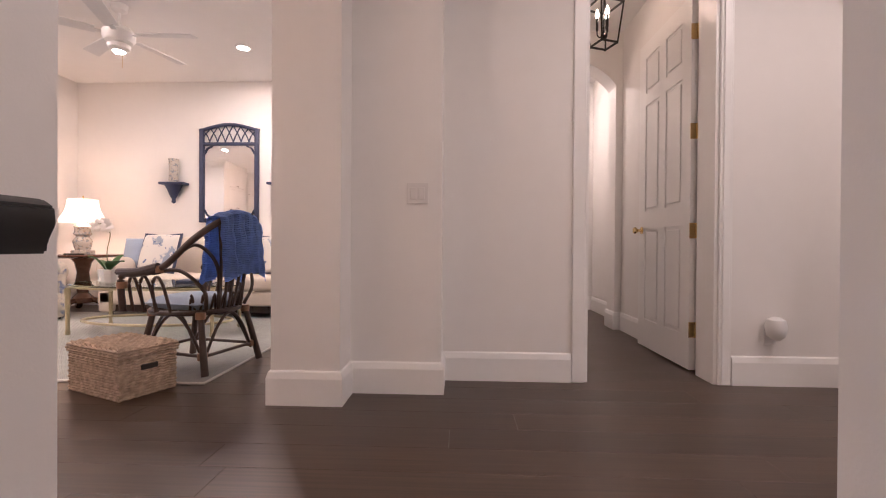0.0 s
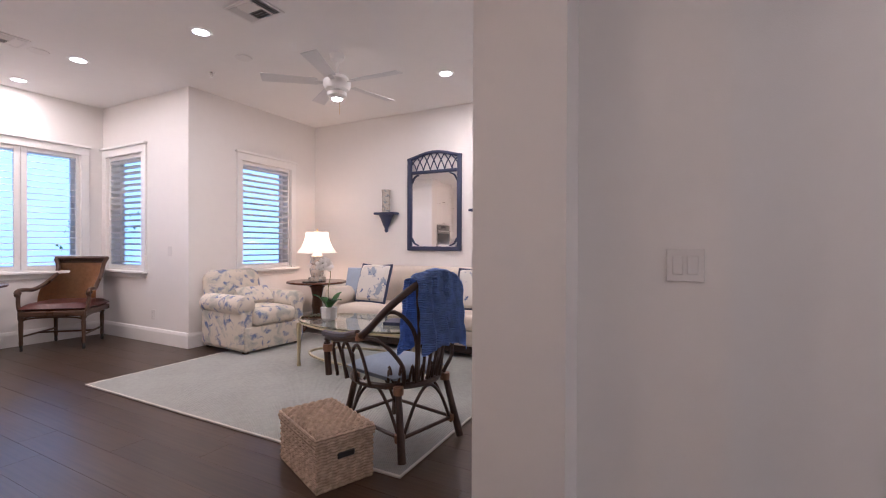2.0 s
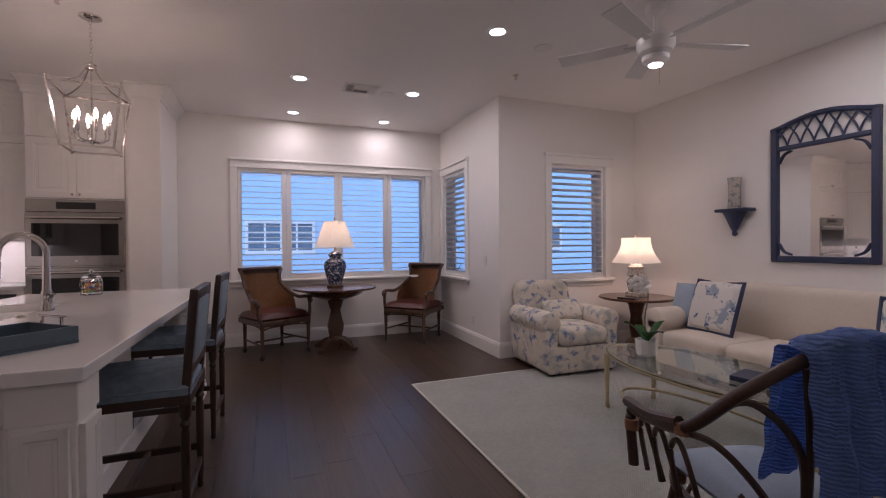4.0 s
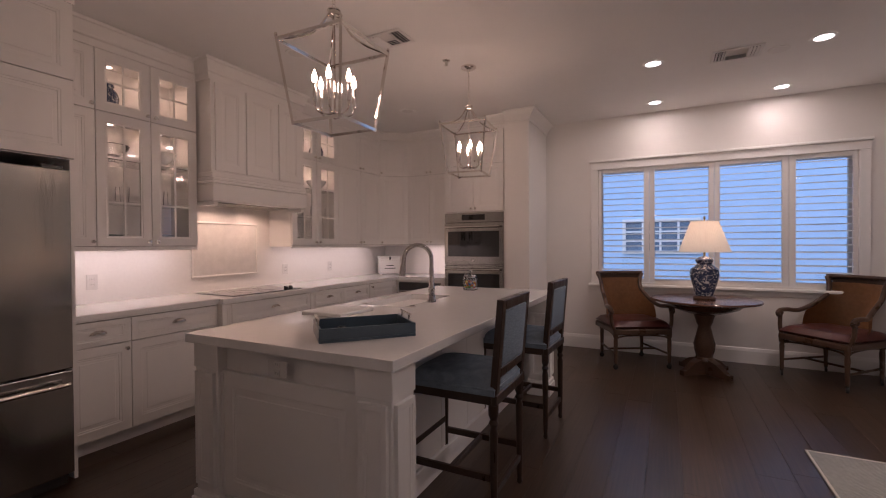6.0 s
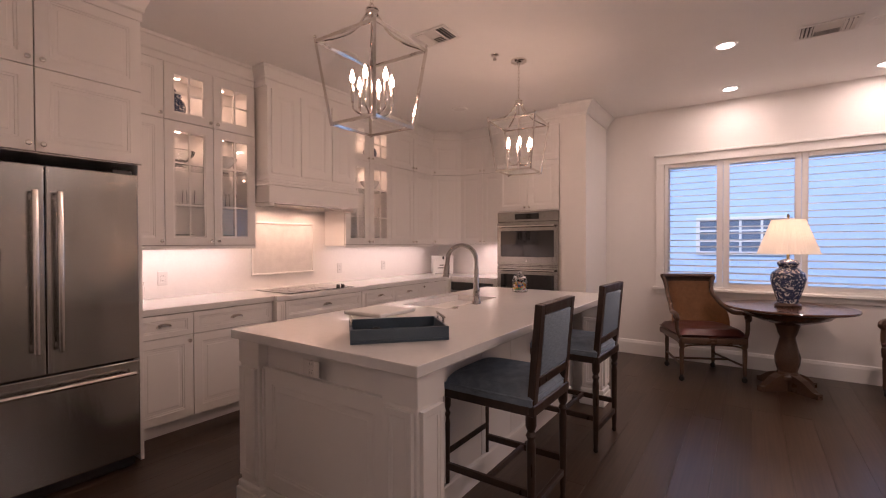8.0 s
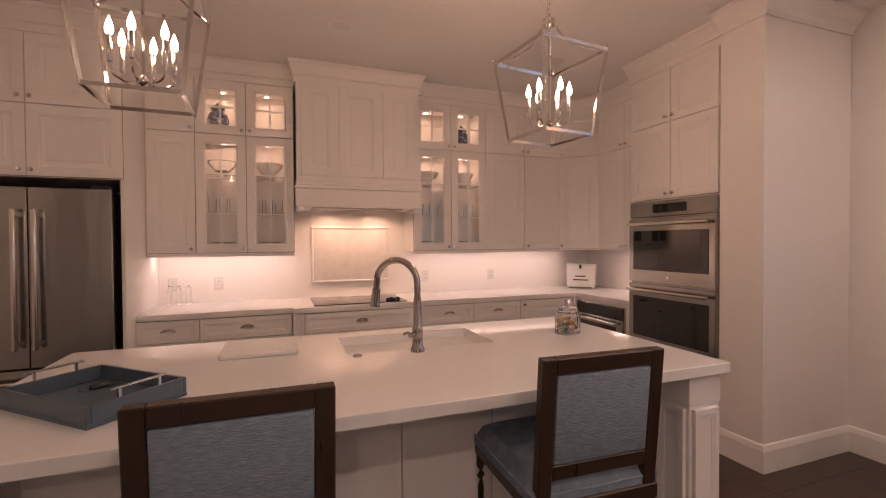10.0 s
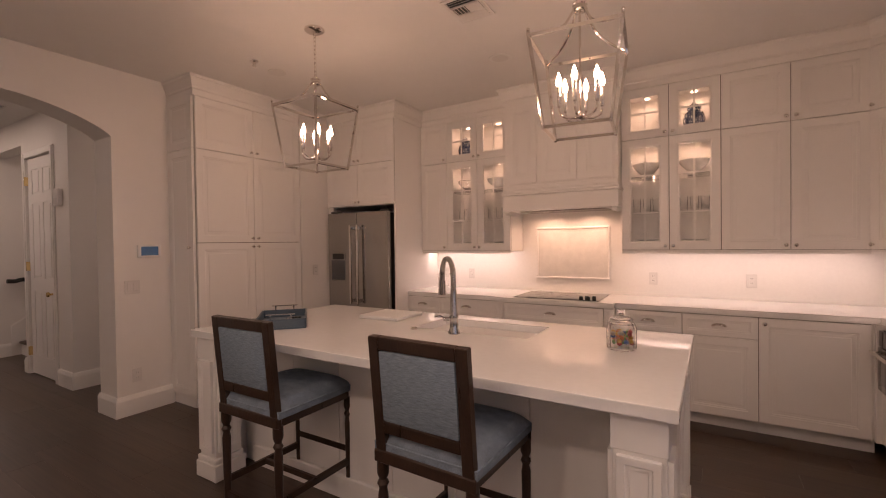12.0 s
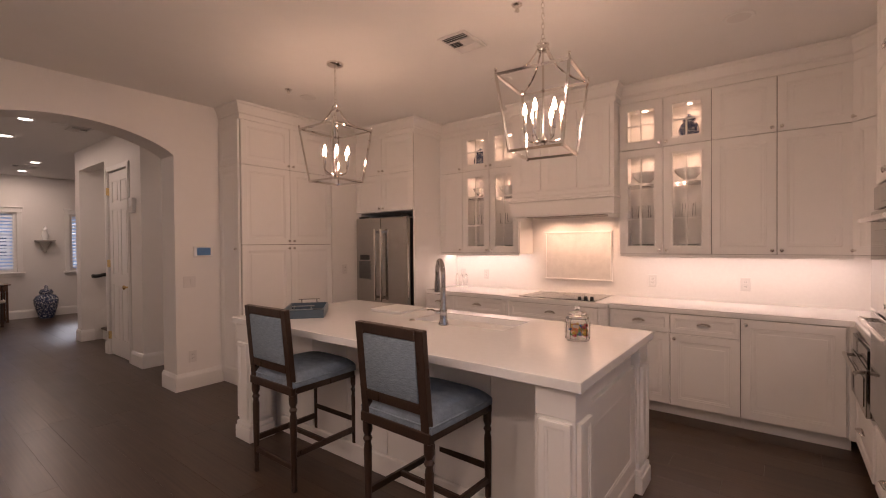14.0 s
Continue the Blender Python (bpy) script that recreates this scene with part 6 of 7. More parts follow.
for cx, cy, cz in ((-0.05, 0.03, 0.53), (-0.10, 0.04, 0.54), (-0.02, 0.01, 0.50), (-0.13, 0.02, 0.51)):
    fb = bmesh.new()
    for k in range(5):
        pb = pillow_bm(0.05, 0.034, 0.006, 5, 5)
        pb.transform(Matrix.Translation((cx, cy, cz)) @ pose(0, 0, 0, 70 + 10 * k, 72 * k, 30) @ Matrix.Translation((0.025, 0, 0)))
        join(fb, pb)
    part("flower", fb, PETAL, orc, "white orchid flower", True)
bk_ = thing("book", "flat dark book lying on the coffee table", "book", pose(-2.65, 4.42, 0.4515, 0, 0, 15))
part("cover", B(-0.15, 0.15, -0.11, 0.11, 0, 0.03, 0.003), NAVY, bk_)
part("pages", B(-0.147, 0.152, -0.107, 0.107, 0.004, 0.026), PETAL, bk_)

# rattan chair
RC_POSE = pose(-1.985, 3.33, 0.0, 0, 0, -104) @ Matrix.Scale(0.95, 4)
rc = thing("rattan_armchair", "dark rattan hoop armchair with a pale blue cushion", "armchair", RC_POSE)
# local: faces -y, back at +y; seat ring at 0.40
ring = [(0.27 * math.cos(a), 0.27 * math.sin(a) - 0.01, 0.40) for a in [2 * math.pi * k / 32 for k in range(32)]]
part("seat_ring", tube(ring, 0.019, 8, closed=True), RATTAN, rc, smooth=True)
for sx, sy in ((-0.25, 0.31), (0.25, 0.31), (-0.22, -0.27), (0.22, -0.27)):
    part("leg", tube([(sx * 1.0, sy, 0.0135), (sx * 0.80, sy * 0.72, 0.40)], 0.024, 10, r_end=0.019), RATTAN, rc, smooth=True)
for (ax, ay), (bx_, by_) in ((((-0.22), 0.27), (0.22, 0.27)), ((-0.2, -0.24), (0.2, -0.24)), ((-0.22, 0.27), (-0.2, -0.24)), ((0.22, 0.27), (0.2, -0.24))):
    part("stretcher", tube([(ax, ay, 0.13), (bx_, by_, 0.13)], 0.011, 8), RATTAN, rc, smooth=True)
    part("brace", tube(curve_pts([(ax * 0.98, ay * 0.98, 0.10), ((ax * 3 + bx_) / 4, (ay * 3 + by_) / 4, 0.30), ((ax + bx_) / 2, (ay + by_) / 2, 0.385), ((ax + 3 * bx_) / 4, (ay + 3 * by_) / 4, 0.30), (bx_ * 0.98, by_ * 0.98, 0.10)], 6), 0.010, 8), RATTAN, rc, smooth=True)
hoop = curve_pts([(-0.33, -0.27, 0.41), (-0.34, -0.27, 0.63), (-0.345, -0.14, 0.655), (-0.335, 0.06, 0.70), (-0.27, 0.24, 0.88), (-0.14, 0.33, 1.0), (0, 0.35, 1.03), (0.14, 0.33, 1.0), (0.27, 0.24, 0.88), (0.335, 0.06, 0.70), (0.345, -0.14, 0.655), (0.34, -0.27, 0.63), (0.33, -0.27, 0.41)], 8)
part("hoop", tube(hoop, 0.021, 10), RATTAN, rc, smooth=True)
part("arm_cap", tube(curve_pts([(-0.34, -0.30, 0.665), (-0.35, -0.12, 0.675), (-0.345, 0.04, 0.71)], 6), 0.022, 8), RATTAN, rc, smooth=True)
part("arm_cap", tube(curve_pts([(0.34, -0.30, 0.665), (0.35, -0.12, 0.675), (0.345, 0.04, 0.71)], 6), 0.022, 8), RATTAN, rc, smooth=True)
for sx in (-1, 1):
    for y0, y1 in ((-0.22, -0.13), (-0.13, -0.03), (-0.03, 0.08)):
        part("spindle_loop", tube(curve_pts([(sx * 0.30, y0, 0.41), (sx * 0.335, y0 + 0.01, 0.58), (sx * 0.34, (y0 + y1) / 2, 0.64), (sx * 0.335, y1 - 0.01, 0.58), (sx * 0.29, y1, 0.41)], 5), 0.010, 7), RATTAN, rc, smooth=True)
    part("brace_curve", tube(curve_pts([(sx * 0.33, -0.02, 0.66), (sx * 0.30, 0.16, 0.68), (sx * 0.22, 0.27, 0.55), (sx * 0.17, 0.24, 0.42)], 6), 0.012, 7), RATTAN, rc, smooth=True)
    part("brace_curve", tube(curve_pts([(sx * 0.30, 0.13, 0.78), (sx * 0.24, 0.24, 0.84), (sx * 0.13, 0.29, 0.70), (sx * 0.10, 0.27, 0.42)], 6), 0.012, 7), RATTAN, rc, smooth=True)
for k in range(5):
    x = -0.08 + 0.04 * k
    part("back_loop", tube(curve_pts([(x, 0.26, 0.42), (x * 1.5, 0.31, 0.70), (x * 2.0, 0.335, 0.97)], 5), 0.010, 7), RATTAN, rc, smooth=True)
for k in range(9):
    a = radians(35 + 110 * k / 8)
    part("seat_loop", tube(curve_pts([(0.25 * math.cos(a), 0.25 * math.sin(a), 0.41), (0.285 * math.cos(a + 0.05), 0.285 * math.sin(a + 0.05), 0.52), (0.25 * math.cos(a + 0.12), 0.25 * math.sin(a + 0.12), 0.41)], 5), 0.008, 6), RATTAN, rc, smooth=True)
for x, y, z in ((-0.22, 0.26, 0.13), (0.22, 0.26, 0.13), (-0.335, -0.27, 0.58), (0.335, -0.27, 0.58), (-0.20, 0.225, 0.385), (0.20, 0.225, 0.385), (-0.18, -0.2, 0.385), (0.18, -0.2, 0.385), (-0.33, 0.04, 0.69), (0.33, 0.04, 0.69)):
    part("binding", lathe([(0.030, -0.022), (0.032, 0), (0.030, 0.022)], 10, m=pose(x, y, z)), RATTAN_TIE, rc, "light cane binding", True)
cu = pillow_bm(0.45, 0.45, 0.11, 14, 14, 3, 0.4)
cu.transform(pose(0, -0.01, 0.455))
part("cushion", cu, CUSHION_BLUE, rc, "pale blue seat cushion", True)
# throw folded over the back
th = bmesh.new()
nx, ny = 26, 40
rng2 = random.Random(3)
grid = []
for j in range(ny + 1):
    t = j / ny
    row = []
    for i in range(nx + 1):
        u = i / nx - 0.5
        x = -0.02 + u * 0.40
        arc = 0.33 - 0.25 * (x / 0.3) ** 2 * 0.35
        top = 1.055 - 0.10 * (x / 0.25) ** 2
        if t < 0.44:
            s = t / 0.44
            y, z = arc - 0.055 - 0.05 * (1 - s), top - 0.43 * (1 - s)
        elif t < 0.56:
            a = math.pi * (t - 0.44) / 0.12
            y, z = arc + 0.005 - 0.06 * math.cos(a), top + 0.025 * math.sin(a)
        else:
            s = (t - 0.56) / 0.44
            y, z = arc + 0.065 + 0.05 * s, top - 0.40 * s
        wob = 0.010 * math.sin(u * 26 + t * 5) + 0.006 * math.sin(u * 55 + 2)
        row.append(th.verts.new((x + 0.006 * math.sin(t * 40), y + wob, z + 0.004 * math.sin(u * 40))))
    grid.append(row)
for a, b in zip(grid, grid[1:]):
    for i in range(nx):
        th.faces.new((a[i], a[i + 1], b[i + 1], b[i]))
bmesh.ops.solidify(th, geom=th.faces[:], thickness=0.018)
bmesh.ops.recalc_face_normals(th, faces=th.faces[:])
solid("throw_blanket", th, THROW, "cornflower blue knitted throw folded over the rattan chair", "blanket", "thing", RC_POSE, True)

# basket
bsk = thing("storage_basket", "lidded seagrass basket with a handle slot on the floor", "basket", pose(-2.115, 2.845, 0.0003, 0, 0, 67))
# local x along the handle end (0.29), local y along the long side (0.46)
bw, bd, bh = 0.145, 0.232, 0.215


def woven(x0, x1, y0, y1, z0, z1, rows_n, parent, name):
    """Rows of twisted cord round a box, each a part."""
    dz = (z1 - z0) / rows_n
    for r in range(rows_n):
        per = [(x0, y0), (x1, y0), (x1, y1), (x0, y1)]
        pts = []
        for (px, py), (qx, qy) in zip(per, per[1:] + per[:1]):
            n = max(6, int(math.hypot(qx - px, qy - py) / 0.022))
            for k in range(n):
                t = k / n
                off = 0.0022 * (1 if (k + r) % 2 else -1)
                nxm, nym = (qy - py), -(qx - px)
                ln = math.hypot(nxm, nym)
                pts.append((px + (qx - px) * t + nxm / ln * off, py + (qy - py) * t + nym / ln * off, z0 + dz * (r + 0.5) + 0.0025 * (1 if k % 2 else -1)))
        part(name, tube(pts, dz * 0.56, 6, closed=True), SEAGRASS, parent, smooth=True)


part("body", B(-bw + 0.006, bw - 0.006, -bd + 0.006, bd - 0.006, 0.004, bh), SEAGRASS, bsk)
woven(-bw, bw, -bd, bd, 0.0, bh, 15, bsk, "woven_cord")
lid = part("lid", B(-bw, bw, -bd, bd, bh + 0.004, bh + 0.040), SEAGRASS, bsk)
woven(-bw - 0.008, bw + 0.008, -bd - 0.008, bd + 0.008, bh, bh + 0.045, 3, lid, "lid_cord")
for k in range(20):
    y = -bd + (k + 0.5) * 2 * bd / 20
    pts = [(-bw + 2 * bw * i / 14, y, bh + 0.041 + 0.004 * (1 if (i + k) % 2 else -1)) for i in range(15)]
    part("lid_strand", tube(pts, 0.0125, 6), SEAGRASS, lid, smooth=True)
# solid black block stands for the shaded hollow of the handle slot
part("slot_shade", B(-0.045, 0.045, -bd - 0.012, -bd + 0.002, 0.138, 0.168, 0.004), BLACK, bsk, "black block painting the shade in the handle slot")

# mirror and brackets on the north wall
mr = thing("wall_mirror", "navy lacquered bamboo-style mirror with a lattice crest", "mirror", pose(-3.23, YN, 0))
mw_, mz0, mz1 = 0.39, 1.09, 2.10
part("mirror_glass", B(-mw_ + 0.05, mw_ - 0.05, -0.018, -0.012, mz0 + 0.05, mz1 - 0.0), MIRROR, mr, "silvered mirror glass")
for a in ((-mw_, -mw_ + 0.055, mz0, 2.28), (mw_ - 0.055, mw_, mz0, 2.28)):
    part("stile", B(a[0], a[1], -0.045, -0.002, a[2], a[3], 0.008, seg=2), NAVY, mr)
for a in ((mz0, mz0 + 0.055), (2.085, 2.125)):
    part("rail", B(-mw_ + 0.055, mw_ - 0.055, -0.043, -0.004, a[0], a[1], 0.008, seg=2), NAVY, mr)
part("crest", tube([(-mw_ + 0.0 + 2 * mw_ * k / 20, -0.025, 2.28 + 0.075 * math.sin(math.pi * k / 20) ** 1.3) for k in range(21)], 0.022, 8), NAVY, mr, smooth=True)
for k in range(7):
    x = -mw_ + 0.08 + k * (2 * mw_ - 0.16) / 6
    h = 2.28 + 0.075 * math.sin(math.pi * (x + mw_) / (2 * mw_)) ** 1.3
    for s in (-1, 1):
        part("lattice", tube(curve_pts([(x - s * 0.055, -0.025, 2.12), (x - s * 0.02, -0.025, 2.21), (min(mw_ - 0.02, max(-mw_ + 0.02, x + s * 0.05)), -0.025, h - 0.01)], 4), 0.008, 6), NAVY, mr, smooth=True)
for sx in (-1, 1):
    for z, s in ((2.075, -1), (mz0 + 0.065, 1)):
        part("corner_fret", tube(curve_pts([(sx * (mw_ - 0.06), -0.03, z + s * 0.10), (sx * (mw_ - 0.10), -0.03, z + s * 0.03), (sx * (mw_ - 0.16), -0.03, z)], 5), 0.009, 6), NAVY, mr, smooth=True)


def bracket(x, y, z, rz, mat, label, h=0.27):
    root = thing("wall_bracket", label, "wall shelf", pose(x, y, z, 0, 0, rz))
    part("shelf", B(-0.16, 0.16, -0.15, -0.002, -0.03, 0.0, 0.008, seg=2), mat, root)
    part("corbel", lathe([(0.01, -h), (0.03, -h + 0.02), (0.022, -h + 0.05), (0.05, -h + 0.10), (0.085, -h + 0.18), (0.10, -0.06), (0.12, -0.03)], 16, sy=0.6, m=pose(0, -0.075, 0)), mat, root, smooth=True)
    return root


for x in (-3.93, -2.53):
    bracket(x, YN, 1.60, 0, NAVY, "navy carved wall bracket shelf")
    v = thing("vase", "cylindrical blue and white china vase on a bracket", "vase", pose(x, YN - 0.08, 1.601))
    part("body", lathe([(0.05, 0), (0.055, 0.01), (0.052, 0.15), (0.055, 0.27), (0.06, 0.30), (0.05, 0.30), (0.046, 0.27)], 20), CHINA_PALE, v, smooth=True)

# ceiling fan
# greyer than the white housing: backlit shade goes into the blade colour
BLADE = material("fan_blade_backlit_white", (0.68, 0.68, 0.68), 0.5, scale=4, vary=0.04)
fan = thing("ceiling_fan", "white five-blade ceiling fan with a lit globe", "ceiling fan", pose(-3.27, 4.25, 0))
part("canopy", lathe([(0.025, CEIL - 0.075), (0.06, CEIL - 0.05), (0.07, CEIL - 0.001)], 20), WHITE, fan, smooth=True)
part("downrod", lathe([(0.014, 2.72), (0.014, CEIL - 0.07)], 10), WHITE, fan, smooth=True)
part("motor", lathe([(0.05, 2.575), (0.105, 2.59), (0.125, 2.62), (0.125, 2.67), (0.09, 2.71), (0.03, 2.73)], 28), WHITE, fan, smooth=True)
for k in range(5):
    bm = B(0.17, 0.66, -0.062, 0.062, -0.004, 0.004, 0.003)
    for v in bm.verts:
        v.co.y *= 0.85 + 0.25 * (v.co.x - 0.17) / 0.49
    B(0.09, 0.20, -0.02, 0.02, -0.010, -0.0045, bm=bm)
    bm.transform(pose(0, 0, 2.655, 0, 0, 72 * k + 4) @ pose(0, 0, 0, 11, 0, 0))
    part("blade", bm, BLADE, fan)
part("light_housing", lathe([(0.05, 2.505), (0.085, 2.53), (0.09, 2.56), (0.06, 2.576)], 24), WHITE, fan, smooth=True)
part("light_lens", lathe([(0.022, 2.492), (0.04, 2.498), (0.045, 2.504)], 20), glow("fan_lens", (1, 0.80, 0.62), 90), fan, "frosted lit lens", True)
part("pull_chain", tube([(0.03, 0, 2.51), (0.03, 0, 2.36)], 0.002, 5), BRASS, fan)

# ---- hall and front room ----
rail = thing("handrail", "black wooden handrail on the landing wall", "handrail", pose(AX1 + 0.01, 0.975, 0.825))
bm = bmesh.new()
prof = [(0.012, -0.035), (0.05, -0.035), (0.052, -0.02), (0.062, 0.0), (0.060, 0.02), (0.045, 0.03), (0.02, 0.03), (0.012, 0.015)]
ra = [[bm.verts.new((o, y, z)) for o, z in prof] for y in (0.0, -1.6)]
for i in range(8):
    bm.faces.new((ra[0][i], ra[0][(i + 1) % 8], ra[1][(i + 1) % 8], ra[1][i]))
bm.faces.new(ra[0])
bm.faces.new(ra[1][::-1])
bmesh.ops.recalc_face_normals(bm, faces=bm.faces[:])
bmesh.ops.bevel(bm, geom=bm.edges[:], offset=0.003, segments=2, affect="EDGES")
part("rail", bm, BLACK, rail, smooth=True)
for y in (-0.3, -1.2):
    part("rail_bracket", tube([(0, y, -0.05), (0.03, y, -0.05), (0.034, y, -0.034)], 0.007, 8), BLACK, rail)
down = thing("stair_flight_down", "dark oak steps going down from the hall", "staircase", kind="structure")
for i in range(4):
    y, z = 0.686 - 0.27 * i, -0.18 * (i + 1)
    y_back = y - 0.27 if i < 3 else -1.2
    part("riser", B(AX1 + 0.011, 0.144, y - 0.012, y, z, z + 0.151), TRIM, down)
    part("tread", B(AX1 + 0.011, 0.144, y_back - 0.012, y - 0.013, z - 0.03, z, 0.004), FLOORWOOD, down, "dark oak tread")
part("nosing", B(AX1 + 0.011, 0.144, 0.672, 0.7, -0.028, -0.0165, 0.004), FLOORWOOD, down)

stairs = thing("staircase", "white stairs with dark treads rising from the hall", "staircase", kind="structure")
for i in range(9):
    y = HS - 0.26 - 0.27 * i
    z = 0.18 * (i + 1)
    part("riser", B(1.46, 2.64, y - 0.27, y, z - 0.18, z - 0.028), TRIM, stairs)
    part("tread", B(1.46, 2.64, y - 0.27, y + 0.025, z - 0.028, z, 0.006), FLOORWOOD, stairs, "dark oak tread")
bm = bmesh.new()
sk = [(HS - 0.16, 0.12), (HS - 0.16, 0.40), (HS - 2.6, 2.03), (HS - 2.6, 1.6)]
va = [[bm.verts.new((x, y, z)) for y, z in sk] for x in (2.622, 2.638)]
bm.faces.new(va[0])
bm.faces.new(va[1][::-1])
for i in range(4):
    bm.faces.new((va[0][i], va[1][i], va[1][(i + 1) % 4], va[0][(i + 1) % 4]))
bmesh.ops.recalc_face_normals(bm, faces=bm.faces[:])
part("skirt_board", bm, TRIM, stairs, "white sloping skirt board")
hr = thing("stair_handrail", "black handrail on the stair wall", "handrail")
part("rail", tube(curve_pts([(2.58, HS - 0.12, 1.0), (2.58, HS - 0.25, 1.01), (2.58, HS - 0.6, 1.16), (2.58, HS - 2.4, 2.36)], 6), 0.028, 10), BLACK, hr, smooth=True)
for y, z in ((HS - 0.5, 1.09), (HS - 1.8, 1.94)):
    part("rail_bracket", tube([(2.64, y, z - 0.06), (2.59, y, z - 0.06), (2.585, y, z)], 0.007, 6), BLACK, hr)

cn = thing("console_table", "dark wooden console table under the front window", "console table", pose(6.14, 1.86, 0))
part("tabletop", B(-0.20, 0.20, -0.62, 0.62, 0.72, 0.745, 0.006), REDWOOD, cn)
part("apron", B(-0.17, 0.17, -0.58, 0.58, 0.61, 0.72), REDWOOD, cn)
for sx in (-0.155, 0.155):
    for sy in (-0.565, 0.565):
        part("leg", B(sx - 0.018, sx + 0.018, sy - 0.018, sy + 0.018, 0, 0.61, 0.004), REDWOOD, cn)
gj = thing("ginger_jar", "tall blue and white lidded ginger jar on the floor", "jar", pose(6.12, 0.70, 0))
part("body", lathe([(0.12, 0), (0.125, 0.02), (0.15, 0.12), (0.19, 0.28), (0.20, 0.38), (0.16, 0.46), (0.10, 0.49), (0.10, 0.51)], 28), CHINA, gj, smooth=True)
part("lid", lathe([(0.11, 0.51), (0.115, 0.53), (0.09, 0.58), (0.03, 0.605), (0.025, 0.63), (0.035, 0.65), (0.01, 0.67)], 24), CHINA, gj, smooth=True)
bx2 = bracket(XE, 0.66, 1.60, -90, material("grey_plaster", (0.40, 0.38, 0.34), 0.7, scale=8, vary=0.2, bump=0.3, bscale=60), "grey carved plaster wall bracket")
fg = thing("plaster_ornament", "pale plaster ornament on the bracket", "ornament", pose(XE - 0.085, 0.66, 1.6005))
part("body", lathe([(0.05, 0), (0.045, 0.04), (0.06, 0.10), (0.03, 0.18), (0.045, 0.22), (0.02, 0.27), (0.005, 0.30)], 12), POT, fg, smooth=True)
sc_ = thing("side_chair", "dark wooden side chair with a striped seat at the console", "chair", pose(5.62, 1.62, 0, 0, 0, 90))
for x, y in ((-0.2, -0.2), (0.2, -0.2), (-0.18, 0.2), (0.18, 0.2)):
    part("leg", B(x - 0.018, x + 0.018, y - 0.018, y + 0.018, 0, 0.43, 0.004), DARKWOOD, sc_)
part("seat", soft_box(-0.23, 0.23, -0.23, 0.23, 0.43, 0.50, 0.03), CREAM, sc_, smooth=True)
for x in (-0.18, 0.18):
    part("back_post", tube([(x, 0.2, 0.43), (x, 0.25, 0.76)], 0.016, 8), DARKWOOD, sc_)
part("back_rail", tube(curve_pts([(-0.2, 0.25, 0.75), (0, 0.26, 0.79), (0.2, 0.25, 0.75)], 5), 0.02, 8), DARKWOOD, sc_, smooth=True)

# ---- fixtures ----
# the last three downlights are unseen, added to match the added lamps
for x, y in DOWNLIGHTS + FRONT_LIGHTS + [(0.955, 1.79), (0.7, 5.5), (2.05, -0.6), (-0.32, -0.55)]:
    d = thing("downlight", "round white recessed ceiling downlight, lit", "ceiling light", pose(x, y, CEIL), group="recessed downlights")
    part("trim_ring", lathe([(0.062, -0.006), (0.085, -0.005), (0.088, -0.0005)], 28, cap=False), WHITE, d, smooth=True)
    part("lens", lathe([(0.062, -0.004), (0.062, -0.001)], 24), LENS, d, "glowing lens")
for x, y in ((-3.885, -0.56), (-5.645, -0.58)):
    d = thing("downlight", "round white recessed ceiling downlight, unlit", "ceiling light", pose(x, y, CEIL), group="recessed downlights")
    part("trim_ring", lathe([(0.068, -0.006), (0.088, -0.006), (0.093, -0.0005)], 28, cap=False), WHITE, d, smooth=True)
    part("lens", lathe([(0.068, -0.004), (0.068, -0.001)], 24), FAINT, d)


DUCT_SHADE = material("duct_shade", (0.10, 0.10, 0.10), 0.7, scale=5, vary=0.1)


def ceiling_vent(x, y, rz, w=0.36, d_=0.26):
    root = thing("ceiling_vent", "white louvred ceiling air vent", "air vent", pose(x, y, CEIL, 0, 0, rz))
    for a in ((-w / 2, w / 2, -d_ / 2, -d_ / 2 + 0.025), (-w / 2, w / 2, d_ / 2 - 0.025, d_ / 2), (-w / 2, -w / 2 + 0.025, -d_ / 2 + 0.025, d_ / 2 - 0.025), (w / 2 - 0.025, w / 2, -d_ / 2 + 0.025, d_ / 2 - 0.025)):
        part("frame", B(*a, -0.010, -0.0005, 0.002), FAINT, root)
    # thin dark sheet paints the shade inside the duct, the ceiling is uncut
    part("backing", B(-w / 2 + 0.025, w / 2 - 0.025, -d_ / 2 + 0.025, d_ / 2 - 0.025, -0.003, -0.001), DUCT_SHADE, root, "dark sheet standing for the shaded duct")
    xi, yi = w / 2 - 0.027, d_ / 2 - 0.027
    xe = xi - 0.075
    for x in (-xe, xe):
        part("divider", B(x - 0.004, x + 0.004, -yi, yi, -0.012, -0.003), FAINT, root)
    for k in range(8):
        y_ = -yi + (k + 0.5) * 2 * yi / 8
        bm = B(-xe + 0.005, xe - 0.005, -0.010, 0.010, -0.0008, 0.0008)
        bm.transform(pose(0, y_, -0.010, 38 if k > 3 else -38))
        part("slat", bm, FAINT, root)
    for s in (-1, 1):
        for k in range(3):
            bm = B(-0.010, 0.010, -yi, yi, -0.0008, 0.0008)
            bm.transform(pose(s * (xe + 0.016 + k * 0.024), 0, -0.010, 0, 38 * s, 0))
            part("slat", bm, FAINT, root)
    return root


ceiling_vent(-4.03, 0.255, 90, 0.30, 0.24)
ceiling_vent(-5.58, 2.65, 90)
ceiling_vent(-3.30, 3.37, 0)
ceiling_vent(4.95, 1.17, 90)
ceiling_vent(1.04, 1.285, 0, 0.30, 0.22)
